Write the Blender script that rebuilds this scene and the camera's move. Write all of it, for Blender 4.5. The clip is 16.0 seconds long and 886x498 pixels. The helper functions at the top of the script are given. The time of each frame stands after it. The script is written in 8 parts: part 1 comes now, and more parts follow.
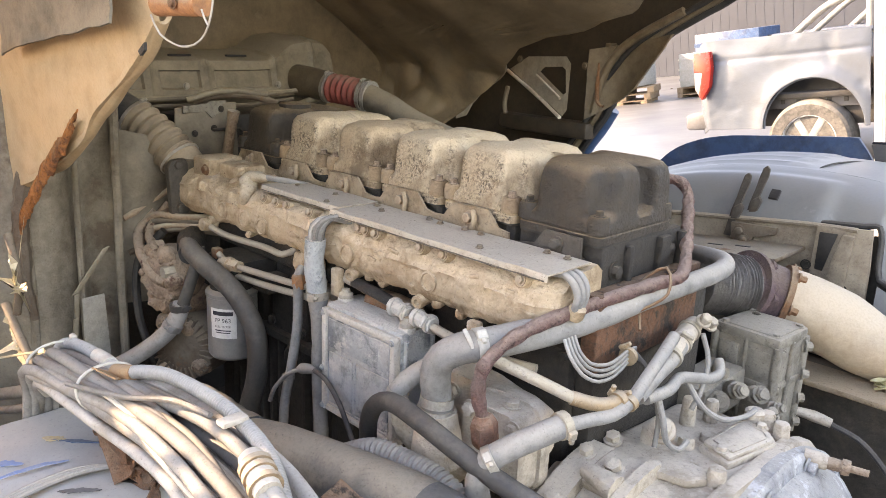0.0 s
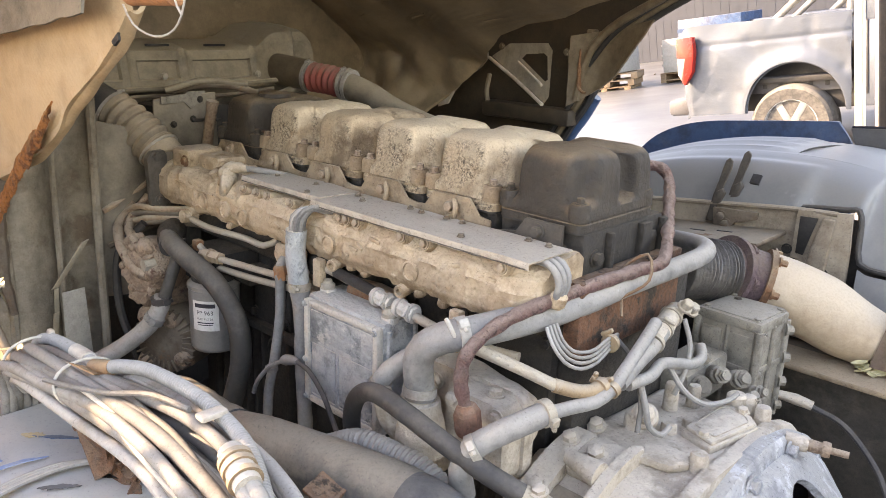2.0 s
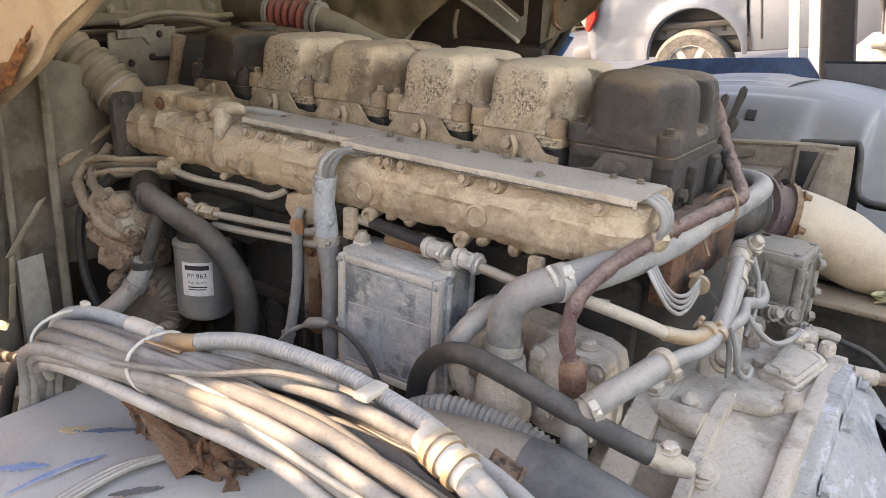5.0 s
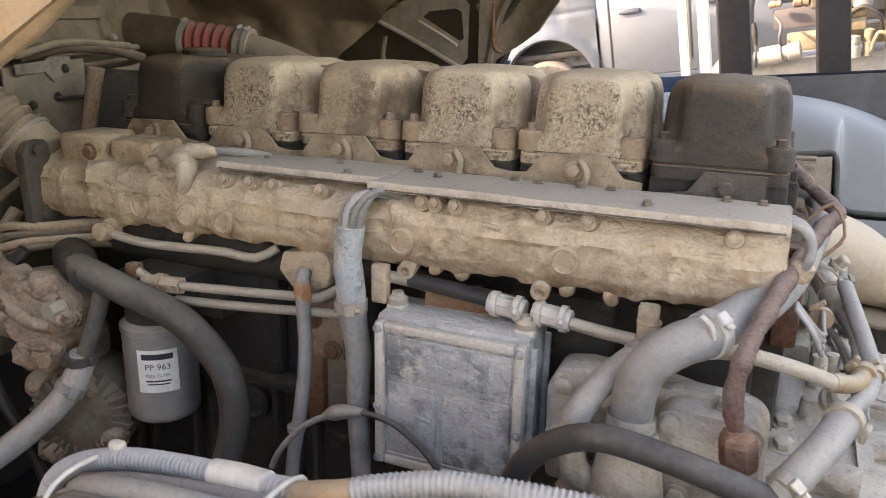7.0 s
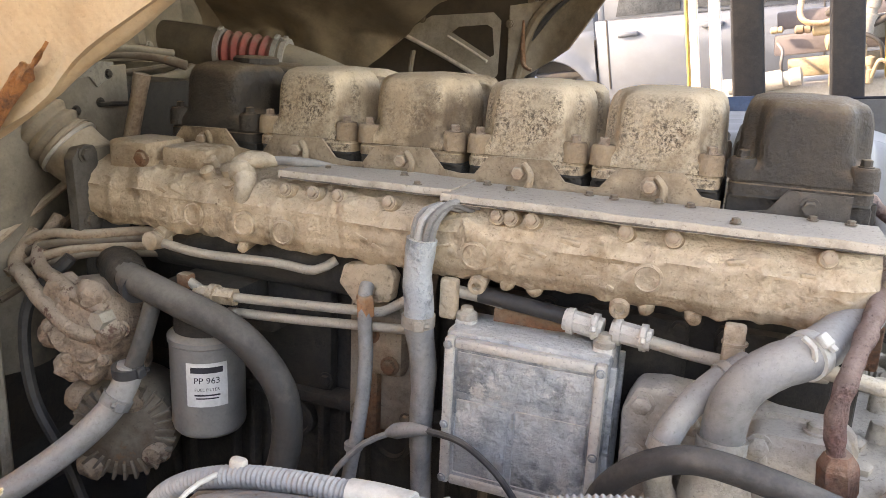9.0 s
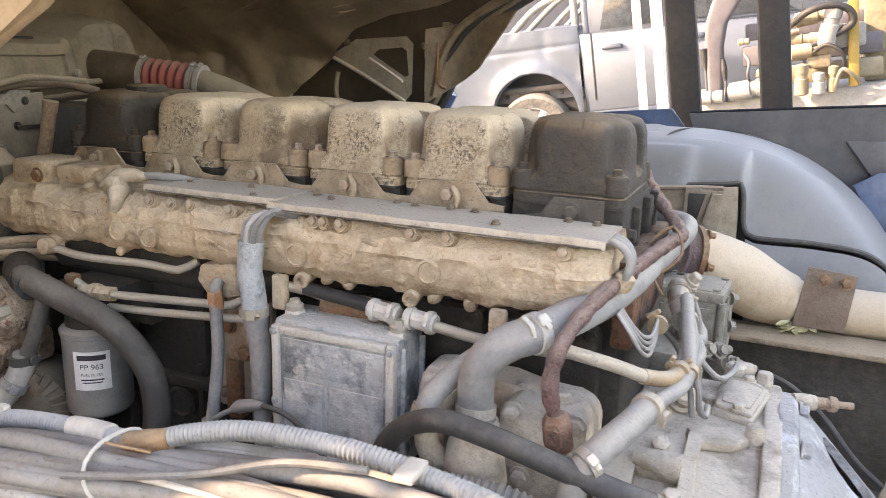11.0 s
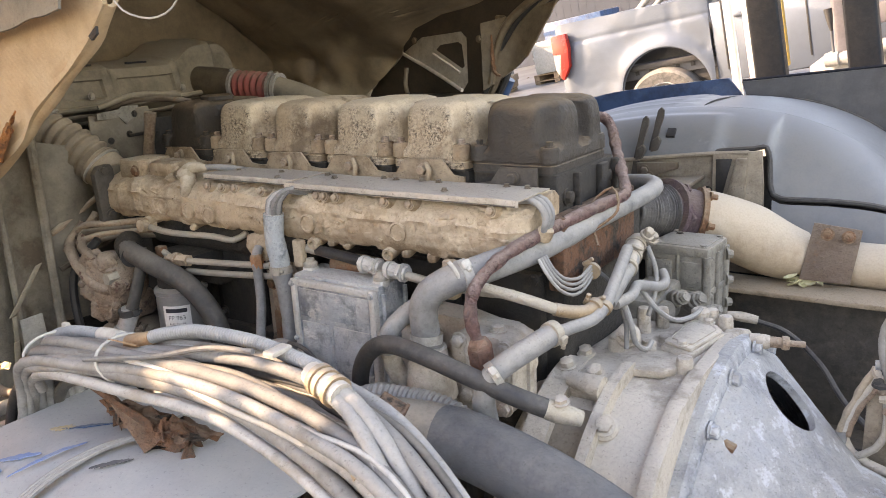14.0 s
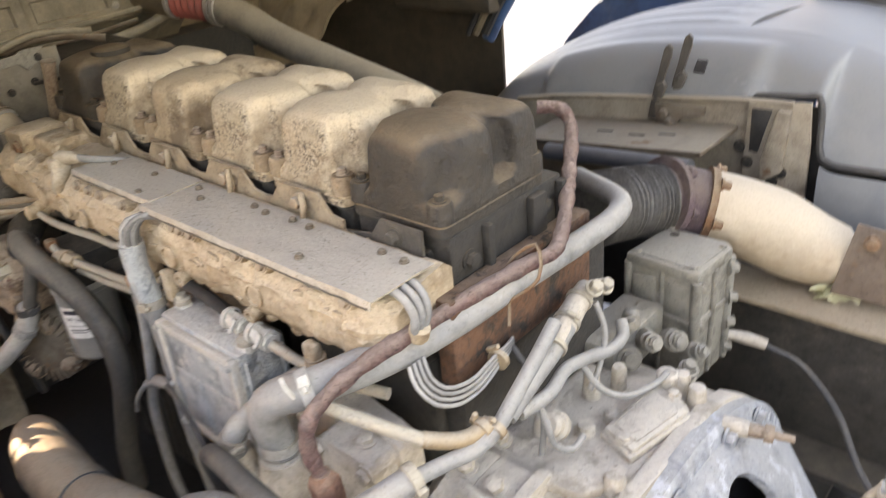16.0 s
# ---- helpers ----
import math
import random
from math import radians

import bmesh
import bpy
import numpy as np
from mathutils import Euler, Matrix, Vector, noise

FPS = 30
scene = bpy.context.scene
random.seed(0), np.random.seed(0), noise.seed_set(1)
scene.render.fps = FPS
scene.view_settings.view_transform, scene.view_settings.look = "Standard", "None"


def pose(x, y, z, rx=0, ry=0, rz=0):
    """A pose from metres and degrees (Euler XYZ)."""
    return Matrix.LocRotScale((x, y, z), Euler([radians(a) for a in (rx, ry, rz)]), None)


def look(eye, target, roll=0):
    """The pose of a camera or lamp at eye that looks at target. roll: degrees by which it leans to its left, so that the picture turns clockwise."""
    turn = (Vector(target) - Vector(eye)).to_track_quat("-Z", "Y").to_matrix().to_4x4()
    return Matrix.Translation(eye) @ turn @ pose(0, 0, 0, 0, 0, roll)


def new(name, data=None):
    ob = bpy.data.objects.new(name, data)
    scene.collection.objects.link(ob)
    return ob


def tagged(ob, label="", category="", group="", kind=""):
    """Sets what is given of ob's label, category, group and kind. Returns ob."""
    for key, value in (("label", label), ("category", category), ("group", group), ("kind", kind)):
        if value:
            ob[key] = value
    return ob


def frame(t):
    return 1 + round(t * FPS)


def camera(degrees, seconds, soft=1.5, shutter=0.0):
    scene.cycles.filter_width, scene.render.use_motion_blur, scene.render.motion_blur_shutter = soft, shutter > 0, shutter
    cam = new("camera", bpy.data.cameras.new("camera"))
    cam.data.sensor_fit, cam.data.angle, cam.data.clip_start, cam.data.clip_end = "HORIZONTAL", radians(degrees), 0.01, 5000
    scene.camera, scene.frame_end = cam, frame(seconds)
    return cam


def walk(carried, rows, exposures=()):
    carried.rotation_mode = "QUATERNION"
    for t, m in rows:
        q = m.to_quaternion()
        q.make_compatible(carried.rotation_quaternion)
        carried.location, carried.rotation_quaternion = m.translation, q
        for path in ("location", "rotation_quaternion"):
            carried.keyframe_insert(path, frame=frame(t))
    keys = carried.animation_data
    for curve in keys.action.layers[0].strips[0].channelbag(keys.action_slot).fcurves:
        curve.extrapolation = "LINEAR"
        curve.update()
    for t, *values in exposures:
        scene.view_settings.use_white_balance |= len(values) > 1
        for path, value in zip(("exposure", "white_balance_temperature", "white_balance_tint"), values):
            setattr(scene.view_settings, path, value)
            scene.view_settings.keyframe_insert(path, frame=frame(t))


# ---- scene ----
cam = camera(59.3, 16.0, soft=0.8, shutter=0.4)
PATH = [
    (0, (1.3111, -0.7446, 1.4606), (-0.1136, 0.5848, 1.0138), -7.27),
    (0.5, (1.3111, -0.7436, 1.4606), (-0.1118, 0.5887, 1.0105), -7.27),
    (1, (1.3121, -0.7466, 1.4606), (-0.1039, 0.5907, 1.0088), -7.37),
    (1.5, (1.3099, -0.7438, 1.4576), (-0.0987, 0.5991, 0.997), -7.58),
    (2, (1.3131, -0.7366, 1.4601), (-0.0849, 0.6104, 0.9795), -7.8),
    (2.5, (1.3101, -0.7356, 1.4602), (-0.0695, 0.6213, 0.9549), -7.92),
    (3, (1.2562, -0.7519, 1.4635), (-0.0983, 0.6177, 0.9278), -7.95),
    (3.5, (1.1864, -0.7783, 1.4664), (-0.1293, 0.616, 0.8978), -7.68),
    (4, (1.1271, -0.8131, 1.4609), (-0.1472, 0.6103, 0.8682), -7.61),
    (4.2, (1.1231, -0.8161, 1.4613), (-0.1337, 0.6201, 0.8608), -7.61),
    (6.3, (0.8219, -0.8034, 1.4219), (-0.15, 0.8279, 0.7941), -8.48),
    (6.5, (0.796, -0.7914, 1.426), (-0.1409, 0.8659, 0.8127), -8.65),
    (7, (0.7013, -0.7676, 1.4359), (-0.138, 0.9498, 0.8474), -9.17),
    (7.5, (0.6546, -0.7747, 1.4403), (-0.129, 0.9728, 0.8647), -8.72),
    (8, (0.6348, -0.7917, 1.4434), (-0.1429, 0.9635, 0.8821), -8.01),
    (8.5, (0.6117, -0.796, 1.4421), (-0.1835, 0.9535, 0.8883), -7.82),
    (9, (0.5995, -0.7911, 1.4407), (-0.2034, 0.9555, 0.8905), -7.72),
    (9.5, (0.6266, -0.7869, 1.4407), (-0.1764, 0.9607, 0.8905), -7.72),
    (10, (0.7094, -0.7815, 1.4361), (-0.0894, 0.9682, 0.8875), -7.81),
    (10.2, (0.7483, -0.7824, 1.4326), (-0.0503, 0.9675, 0.888), -7.91),
    (12.3, (1.1207, -0.936, 1.4465), (0.1077, 0.7313, 1.0061), -10.46),
    (12.5, (1.1521, -0.9395, 1.4526), (0.1108, 0.7131, 1.0219), -10.87),
    (13, (1.1899, -0.9362, 1.433), (0.1271, 0.6998, 0.9934), -11.98),
    (13.5, (1.2471, -0.9264, 1.4198), (0.125, 0.663, 0.9583), -14.51),
    (14, (1.2582, -0.9029, 1.4068), (0.0611, 0.626, 0.9292), -13.43),
    (14.5, (1.2989, -0.874, 1.4178), (0.2082, 0.7267, 0.9176), -10.22),
    (15, (1.3066, -0.77, 1.4351), (0.1267, 0.7648, 0.931), -12.04),
    (15.5, (1.2423, -0.488, 1.437), (-0.0246, 0.9622, 0.8976), -9.67),
    (16, (1.2812, -0.39, 1.549), (-0.0833, 0.8061, 0.7087), -16.11),
]
# The engine leans back a little: its own frame, in which all of the truck is laid out.
ENG = pose(0, 0, -0.165, -4.9, 8.7, 0)
walk(cam, [(t, look(eye, target, roll)) for t, eye, target, roll in PATH], exposures=[(t, e, k, 24) for t, e, k in ((0.0, 3.14, 9750), (4.0, 2.92, 9750), (6.5, 2.74, 9550), (8.0, 3.14, 9600), (9.0, 3.20, 9600), (10.0, 3.18, 9550), (12.5, 2.89, 9250), (14.0, 2.86, 9500), (15.0, 3.0, 10250), (16.0, 3.20, 10800))])


# ---- world, sun ----
SUN_AZ, SUN_EL = radians(240), radians(32.6)  # azimuth from +y towards +x
sun_dir = Vector((math.sin(SUN_AZ) * math.cos(SUN_EL), math.cos(SUN_AZ) * math.cos(SUN_EL), math.sin(SUN_EL)))
world = bpy.data.worlds.new("World")
scene.world = world
world.use_nodes = True
wn = world.node_tree.nodes
sky = wn.new("ShaderNodeTexSky")
sky.sky_type = "NISHITA"
sky.sun_disc = False
sky.sun_elevation = SUN_EL
sky.sun_rotation = SUN_AZ
world.node_tree.links.new(sky.outputs[0], wn["Background"].inputs[0])
wn["Background"].inputs[1].default_value = 0.15
sun_data = bpy.data.lights.new("sun", "SUN")
sun_data.energy, sun_data.angle, sun_data.color = 2.2, radians(0.5), (1, 0.90, 0.76)
sun = new("sun", sun_data)
sun.matrix_world = look(sun_dir * 30, (0, 0, 0))


# ---- materials ----
def mat(name, base, dark=None, dust=None, dust_amount=0.5, rough=0.8, metal=0.0, scale=18.0, bump=0.3, fine=220.0, spots=None, spot_level=0.62, up=0.6, spot_scale=40.0, rand=0.0, flakes=None, flake_level=0.5, grain=0.22, grit=0.5, crust=0.0, weave=0.0, sharp=0.0, stain=None, stain_level=0.55):
    """Worn surface: base mixed with dark stains, dust that lies on upward faces and in patches, and spots."""
    m = bpy.data.materials.new(name)
    m.use_nodes = True
    nt = m.node_tree
    N, L = nt.nodes, nt.links.new
    b = N["Principled BSDF"]
    b.inputs["Metallic"].default_value = metal
    co = N.new("ShaderNodeTexCoord")

    def noise_tex(sc, detail=6.0, ro=0.6):
        n = N.new("ShaderNodeTexNoise")
        n.inputs["Scale"].default_value, n.inputs["Detail"].default_value, n.inputs["Roughness"].default_value = sc, detail, ro
        L(co.outputs["Object"], n.inputs["Vector"])
        return n.outputs[0]

    def ramp(src, lo, hi):
        r = N.new("ShaderNodeMapRange")
        r.inputs[1].default_value, r.inputs[2].default_value = lo, hi
        L(src, r.inputs[0])
        return r.outputs[0]

    def mix(f, a, c):
        x = N.new("ShaderNodeMix")
        x.data_type = "RGBA"
        L(f, x.inputs[0])
        for s_, i in ((a, 6), (c, 7)):
            if isinstance(s_, tuple):
                x.inputs[i].default_value = s_
            else:
                L(s_, x.inputs[i])
        return x.outputs[2]

    def mul(a, c):
        x = N.new("ShaderNodeMath")
        x.operation = "MULTIPLY"
        for s_, i in ((a, 0), (c, 1)):
            if isinstance(s_, (int, float)):
                x.inputs[i].default_value = s_
            else:
                L(s_, x.inputs[i])
        return x.outputs[0]

    big, small = noise_tex(scale), noise_tex(fine, 3.0)
    dark = dark or tuple(c * 0.45 for c in base[:3]) + (1,)
    mid = noise_tex(scale * 4.3, 9.0, 0.72)
    blotch = N.new("ShaderNodeMath")
    blotch.operation = "MULTIPLY_ADD"
    L(mid, blotch.inputs[0])
    blotch.inputs[1].default_value = 0.75
    L(mul(big, 0.6), blotch.inputs[2])
    col = mix(ramp(blotch.outputs[0], 0.58 + 0.07 * sharp, 0.86 - 0.11 * sharp), base, dark)
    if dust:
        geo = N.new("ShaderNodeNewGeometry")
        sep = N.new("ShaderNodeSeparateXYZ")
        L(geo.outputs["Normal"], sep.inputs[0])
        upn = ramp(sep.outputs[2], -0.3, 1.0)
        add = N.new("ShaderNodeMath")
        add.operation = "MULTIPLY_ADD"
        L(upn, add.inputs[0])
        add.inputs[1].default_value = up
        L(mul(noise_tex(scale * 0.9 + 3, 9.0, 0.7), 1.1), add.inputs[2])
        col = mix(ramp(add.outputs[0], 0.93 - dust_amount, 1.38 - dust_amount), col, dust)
    if flakes:
        # flaked paint and grit on the faces that look to the engine's side
        g2 = N.new("ShaderNodeNewGeometry")
        s2 = N.new("ShaderNodeSeparateXYZ")
        L(g2.outputs["Normal"], s2.inputs[0])
        side = ramp(s2.outputs[1], -0.45, -0.85)
        patch = ramp(noise_tex(13, 6.0, 0.65), flake_level - 0.10, flake_level + 0.12)
        cell = noise_tex(270, 6.0, 0.78)
        col = mix(mul(mul(side, patch), ramp(cell, 0.40, 0.58)), col, flakes[0])
        col = mix(mul(mul(side, patch), ramp(noise_tex(140, 6.0, 0.75), 0.50, 0.62)), col, flakes[1])
        col = mix(mul(side, ramp(noise_tex(9, 5.0, 0.6), 0.52, 0.62)), col, flakes[2])
    if spots:
        col = mix(ramp(noise_tex(spot_scale, 8.0, 0.7), spot_level, spot_level + 0.05), col, spots)
    if stain:
        # wide grimy patches with broken edges
        col = mix(mul(ramp(noise_tex(7.5, 9.0, 0.66), stain_level, stain_level + 0.09), 0.8), col, stain)
    if grit:
        # dark pits and pale chips
        col = mix(mul(ramp(noise_tex(210, 6.0, 0.75), 0.57, 0.68), grit), col, tuple(c * 0.35 for c in dark[:3]) + (1,))
        col = mix(mul(ramp(noise_tex(160, 6.0, 0.8), 0.60, 0.68), grit * 0.7), col, tuple(min(0.62, c * 1.45 + 0.03) for c in base[:3]) + (1,))
    col = mix(mul(ramp(small, 0.45, 0.8), grain), col, tuple(c * 0.4 for c in base[:3]) + (1,))
    if rand:
        oi = N.new("ShaderNodeObjectInfo")
        hs = N.new("ShaderNodeHueSaturation")
        L(ramp(oi.outputs["Random"], -1, 2), hs.inputs["Value"])
        rr = N.new("ShaderNodeMapRange")
        rr.inputs[3].default_value, rr.inputs[4].default_value = 1 - rand, 1 + rand
        L(oi.outputs["Random"], rr.inputs[0])
        L(rr.outputs[0], hs.inputs["Value"])
        L(col, hs.inputs["Color"])
        col = hs.outputs[0]
    L(col, b.inputs["Base Color"])
    rr = N.new("ShaderNodeMapRange")
    rr.inputs[3].default_value, rr.inputs[4].default_value = max(0.05, rough - 0.12), min(1.0, rough + 0.12)
    L(big, rr.inputs[0])
    L(rr.outputs[0], b.inputs["Roughness"])
    if bump:
        bp = N.new("ShaderNodeBump")
        bp.inputs["Strength"].default_value, bp.inputs["Distance"].default_value = bump, 0.004
        ad = N.new("ShaderNodeMath")
        L(mul(small, 0.3), ad.inputs[0])
        L(mul(mid, 1.5), ad.inputs[1])
        top = ad.outputs[0]
        if crust:
            a2 = N.new("ShaderNodeMath")
            L(top, a2.inputs[0])
            L(mul(ramp(noise_tex(75, 6.0, 0.62), 0.42, 0.70), crust * 1.5), a2.inputs[1])
            top = a2.outputs[0]
        if weave:
            w = N.new("ShaderNodeTexWave")
            w.inputs["Scale"].default_value, w.inputs["Distortion"].default_value = 48, 1.5
            w.bands_direction = "DIAGONAL"
            L(co.outputs["Object"], w.inputs["Vector"])
            a3 = N.new("ShaderNodeMath")
            L(top, a3.inputs[0])
            L(mul(w.outputs[1], weave), a3.inputs[1])
            top = a3.outputs[0]
        L(top, bp.inputs["Height"])
        L(bp.outputs[0], b.inputs["Normal"])
    return m


FLAKES = ((0.045, 0.036, 0.028, 1), (0.47, 0.395, 0.30, 1), (0.41, 0.335, 0.24, 1))
M = dict(
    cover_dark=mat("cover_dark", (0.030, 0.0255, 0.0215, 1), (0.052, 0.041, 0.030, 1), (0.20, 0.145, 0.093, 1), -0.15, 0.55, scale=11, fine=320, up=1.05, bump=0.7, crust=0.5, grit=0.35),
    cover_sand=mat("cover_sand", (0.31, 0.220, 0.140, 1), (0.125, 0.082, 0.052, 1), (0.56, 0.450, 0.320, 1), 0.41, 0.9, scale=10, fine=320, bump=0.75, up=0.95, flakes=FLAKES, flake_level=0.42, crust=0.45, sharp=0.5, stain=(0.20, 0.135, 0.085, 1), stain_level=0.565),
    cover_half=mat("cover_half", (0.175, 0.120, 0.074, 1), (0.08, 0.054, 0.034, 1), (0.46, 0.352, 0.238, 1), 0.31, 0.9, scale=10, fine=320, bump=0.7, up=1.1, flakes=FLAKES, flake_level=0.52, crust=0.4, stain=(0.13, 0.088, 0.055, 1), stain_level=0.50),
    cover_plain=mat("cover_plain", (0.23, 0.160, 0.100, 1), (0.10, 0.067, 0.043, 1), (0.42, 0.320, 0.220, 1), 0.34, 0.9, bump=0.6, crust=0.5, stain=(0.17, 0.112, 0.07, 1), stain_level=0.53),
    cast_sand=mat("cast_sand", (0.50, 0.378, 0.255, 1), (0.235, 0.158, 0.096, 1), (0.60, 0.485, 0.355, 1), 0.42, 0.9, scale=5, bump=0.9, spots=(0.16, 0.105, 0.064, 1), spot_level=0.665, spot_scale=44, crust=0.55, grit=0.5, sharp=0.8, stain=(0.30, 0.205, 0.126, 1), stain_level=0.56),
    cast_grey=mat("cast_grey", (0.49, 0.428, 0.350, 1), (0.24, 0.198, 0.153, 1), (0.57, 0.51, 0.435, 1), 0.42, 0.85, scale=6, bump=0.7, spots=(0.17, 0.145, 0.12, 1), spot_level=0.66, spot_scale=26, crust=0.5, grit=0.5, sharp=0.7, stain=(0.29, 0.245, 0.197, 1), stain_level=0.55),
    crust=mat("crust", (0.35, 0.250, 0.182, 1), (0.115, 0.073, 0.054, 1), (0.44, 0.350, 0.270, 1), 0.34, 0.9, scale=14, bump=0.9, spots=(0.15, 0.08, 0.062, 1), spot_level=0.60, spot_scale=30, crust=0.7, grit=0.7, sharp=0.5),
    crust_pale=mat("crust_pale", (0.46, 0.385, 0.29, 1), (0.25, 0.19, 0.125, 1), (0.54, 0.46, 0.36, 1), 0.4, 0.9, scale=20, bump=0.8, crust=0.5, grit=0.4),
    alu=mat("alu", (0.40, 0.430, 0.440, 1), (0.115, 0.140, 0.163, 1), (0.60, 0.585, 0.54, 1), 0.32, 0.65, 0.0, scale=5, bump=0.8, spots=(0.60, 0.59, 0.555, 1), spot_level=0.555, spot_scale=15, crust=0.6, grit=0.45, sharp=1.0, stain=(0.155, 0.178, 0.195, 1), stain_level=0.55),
    alu_edge=mat("alu_edge", (0.58, 0.56, 0.51, 1), (0.36, 0.34, 0.31, 1), (0.64, 0.60, 0.53, 1), 0.4, 0.65, scale=30, bump=0.6, crust=0.5, grit=0.6),
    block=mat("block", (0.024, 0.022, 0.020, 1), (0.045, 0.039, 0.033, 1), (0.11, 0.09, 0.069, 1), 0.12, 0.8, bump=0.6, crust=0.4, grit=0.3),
    rust_block=mat("rust_block", (0.165, 0.076, 0.042, 1), (0.060, 0.036, 0.026, 1), (0.25, 0.17, 0.12, 1), 0.1, 0.85, scale=18, bump=0.8, crust=0.6, grit=0.7, sharp=0.5, spots=(0.035, 0.027, 0.022, 1), spot_level=0.54, spot_scale=16),
    rust=mat("rust", (0.24, 0.115, 0.06, 1), (0.10, 0.055, 0.035, 1), (0.34, 0.25, 0.17, 1), 0.25, 0.9, scale=30, bump=0.7, crust=0.6),
    steel_dusty=mat("steel_dusty", (0.35, 0.32, 0.28, 1), (0.16, 0.14, 0.12, 1), (0.45, 0.40, 0.32, 1), 0.45, 0.7, 0.1, bump=0.5, crust=0.4),
    steel_bright=mat("steel_bright", (0.56, 0.55, 0.52, 1), (0.34, 0.32, 0.28, 1), (0.52, 0.47, 0.40, 1), 0.25, 0.4, 0.5, scale=40, bump=0.3),
    rail_dark=mat("rail_dark", (0.085, 0.075, 0.065, 1), (0.045, 0.04, 0.035, 1), (0.20, 0.165, 0.125, 1), 0.12, 0.8, scale=14, bump=0.6, grit=0.5, crust=0.3),
    plate=mat("plate", (0.42, 0.355, 0.285, 1), (0.19, 0.152, 0.115, 1), (0.48, 0.43, 0.365, 1), 0.36, 0.8, scale=11, bump=0.7, spots=(0.12, 0.10, 0.08, 1), spot_level=0.655, spot_scale=50, grit=0.65, sharp=0.7),
    rubber=mat("rubber", (0.034, 0.034, 0.037, 1), (0.060, 0.058, 0.057, 1), (0.13, 0.12, 0.107, 1), 0.16, 0.6, grit=0.2),
    hose_dark=mat("hose_dark", (0.048, 0.046, 0.044, 1), (0.085, 0.078, 0.070, 1), (0.19, 0.172, 0.147, 1), 0.18, 0.7, scale=9, grit=0.15),
    rubber_grey=mat("rubber_grey", (0.245, 0.246, 0.246, 1), (0.125, 0.126, 0.127, 1), (0.36, 0.342, 0.312, 1), 0.30, 0.7, scale=9, bump=0.35, grit=0.4, spots=(0.39, 0.385, 0.375, 1), spot_level=0.66, spot_scale=22, stain=(0.20, 0.165, 0.135, 1), stain_level=0.60),
    rail_sand=mat("rail_sand", (0.30, 0.225, 0.152, 1), (0.13, 0.088, 0.056, 1), (0.42, 0.335, 0.24, 1), 0.34, 0.85, scale=9, bump=0.7, spots=(0.10, 0.07, 0.048, 1), spot_level=0.66, spot_scale=40, grit=0.6, crust=0.4, sharp=0.6),
    rust_orange=mat("rust_orange", (0.40, 0.150, 0.045, 1), (0.13, 0.055, 0.026, 1), (0.45, 0.27, 0.13, 1), 0.15, 0.9, scale=22, bump=1.0, crust=1.0, grit=0.6, sharp=0.6),
    nut_red=mat("nut_red", (0.27, 0.130, 0.085, 1), (0.12, 0.058, 0.042, 1), (0.36, 0.24, 0.18, 1), 0.25, 0.9, scale=30, bump=0.8, crust=0.8, grit=0.5),
    purple=mat("purple", (0.215, 0.118, 0.108, 1), (0.075, 0.042, 0.042, 1), (0.42, 0.305, 0.265, 1), 0.34, 0.9, scale=34, bump=1.0, crust=1.4, grit=0.6, sharp=0.8),
    red=mat("red", (0.33, 0.075, 0.06, 1), (0.2, 0.06, 0.05, 1), (0.33, 0.22, 0.17, 1), 0.2, 0.7, grit=0.3),
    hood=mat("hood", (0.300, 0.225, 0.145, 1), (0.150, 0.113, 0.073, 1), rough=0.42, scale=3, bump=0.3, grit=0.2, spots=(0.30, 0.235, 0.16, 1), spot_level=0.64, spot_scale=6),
    # the lining's brown again, with the deep shade inside the cab put in
    hood_shade=mat("hood_shade", (0.060, 0.045, 0.030, 1), (0.030, 0.023, 0.016, 1), rough=0.6, scale=7, bump=0.4, grit=0.3),
    hood_metal=mat("hood_metal", (0.17, 0.132, 0.088, 1), (0.085, 0.063, 0.040, 1), rough=0.5, scale=10, grit=0.3),
    gusset=mat("gusset", (0.60, 0.55, 0.46, 1), (0.40, 0.35, 0.27, 1), rough=0.5, scale=14, grit=0.5),
    black=mat("black", (0.02, 0.02, 0.021, 1), (0.04, 0.038, 0.035, 1), rough=0.6, grit=0.1),
    plastic_beige=mat("plastic_beige", (0.50, 0.362, 0.222, 1), (0.37, 0.258, 0.152, 1), (0.54, 0.425, 0.285, 1), 0.32, 0.75, scale=4, bump=0.5, grain=0.15, grit=0.25, weave=0.12),
    panel_grey=mat("panel_grey", (0.20, 0.175, 0.140, 1), (0.10, 0.085, 0.066, 1), (0.34, 0.285, 0.21, 1), 0.27, 0.75, scale=6, grain=0.15, grit=0.3),
    duct=mat("duct", (0.235, 0.200, 0.148, 1), (0.12, 0.100, 0.072, 1), (0.37, 0.315, 0.232, 1), 0.30, 0.6, scale=6, grit=0.3),
    bellows=mat("bellows", (0.235, 0.190, 0.142, 1), (0.12, 0.095, 0.068, 1), (0.47, 0.385, 0.285, 1), 0.28, 0.8, scale=9, grit=0.3),
    fender=mat("fender", (0.155, 0.172, 0.192, 1), (0.11, 0.122, 0.137, 1), (0.215, 0.22, 0.222, 1), 0.38, 0.45, scale=4, bump=0.15, grain=0.08, grit=0.12, spots=(0.25, 0.255, 0.258, 1), spot_level=0.63, spot_scale=9),
    blue=mat("blue", (0.032, 0.082, 0.180, 1), (0.018, 0.040, 0.090, 1), (0.14, 0.17, 0.22, 1), 0.18, 0.42, scale=6, grit=0.3, sharp=0.5),
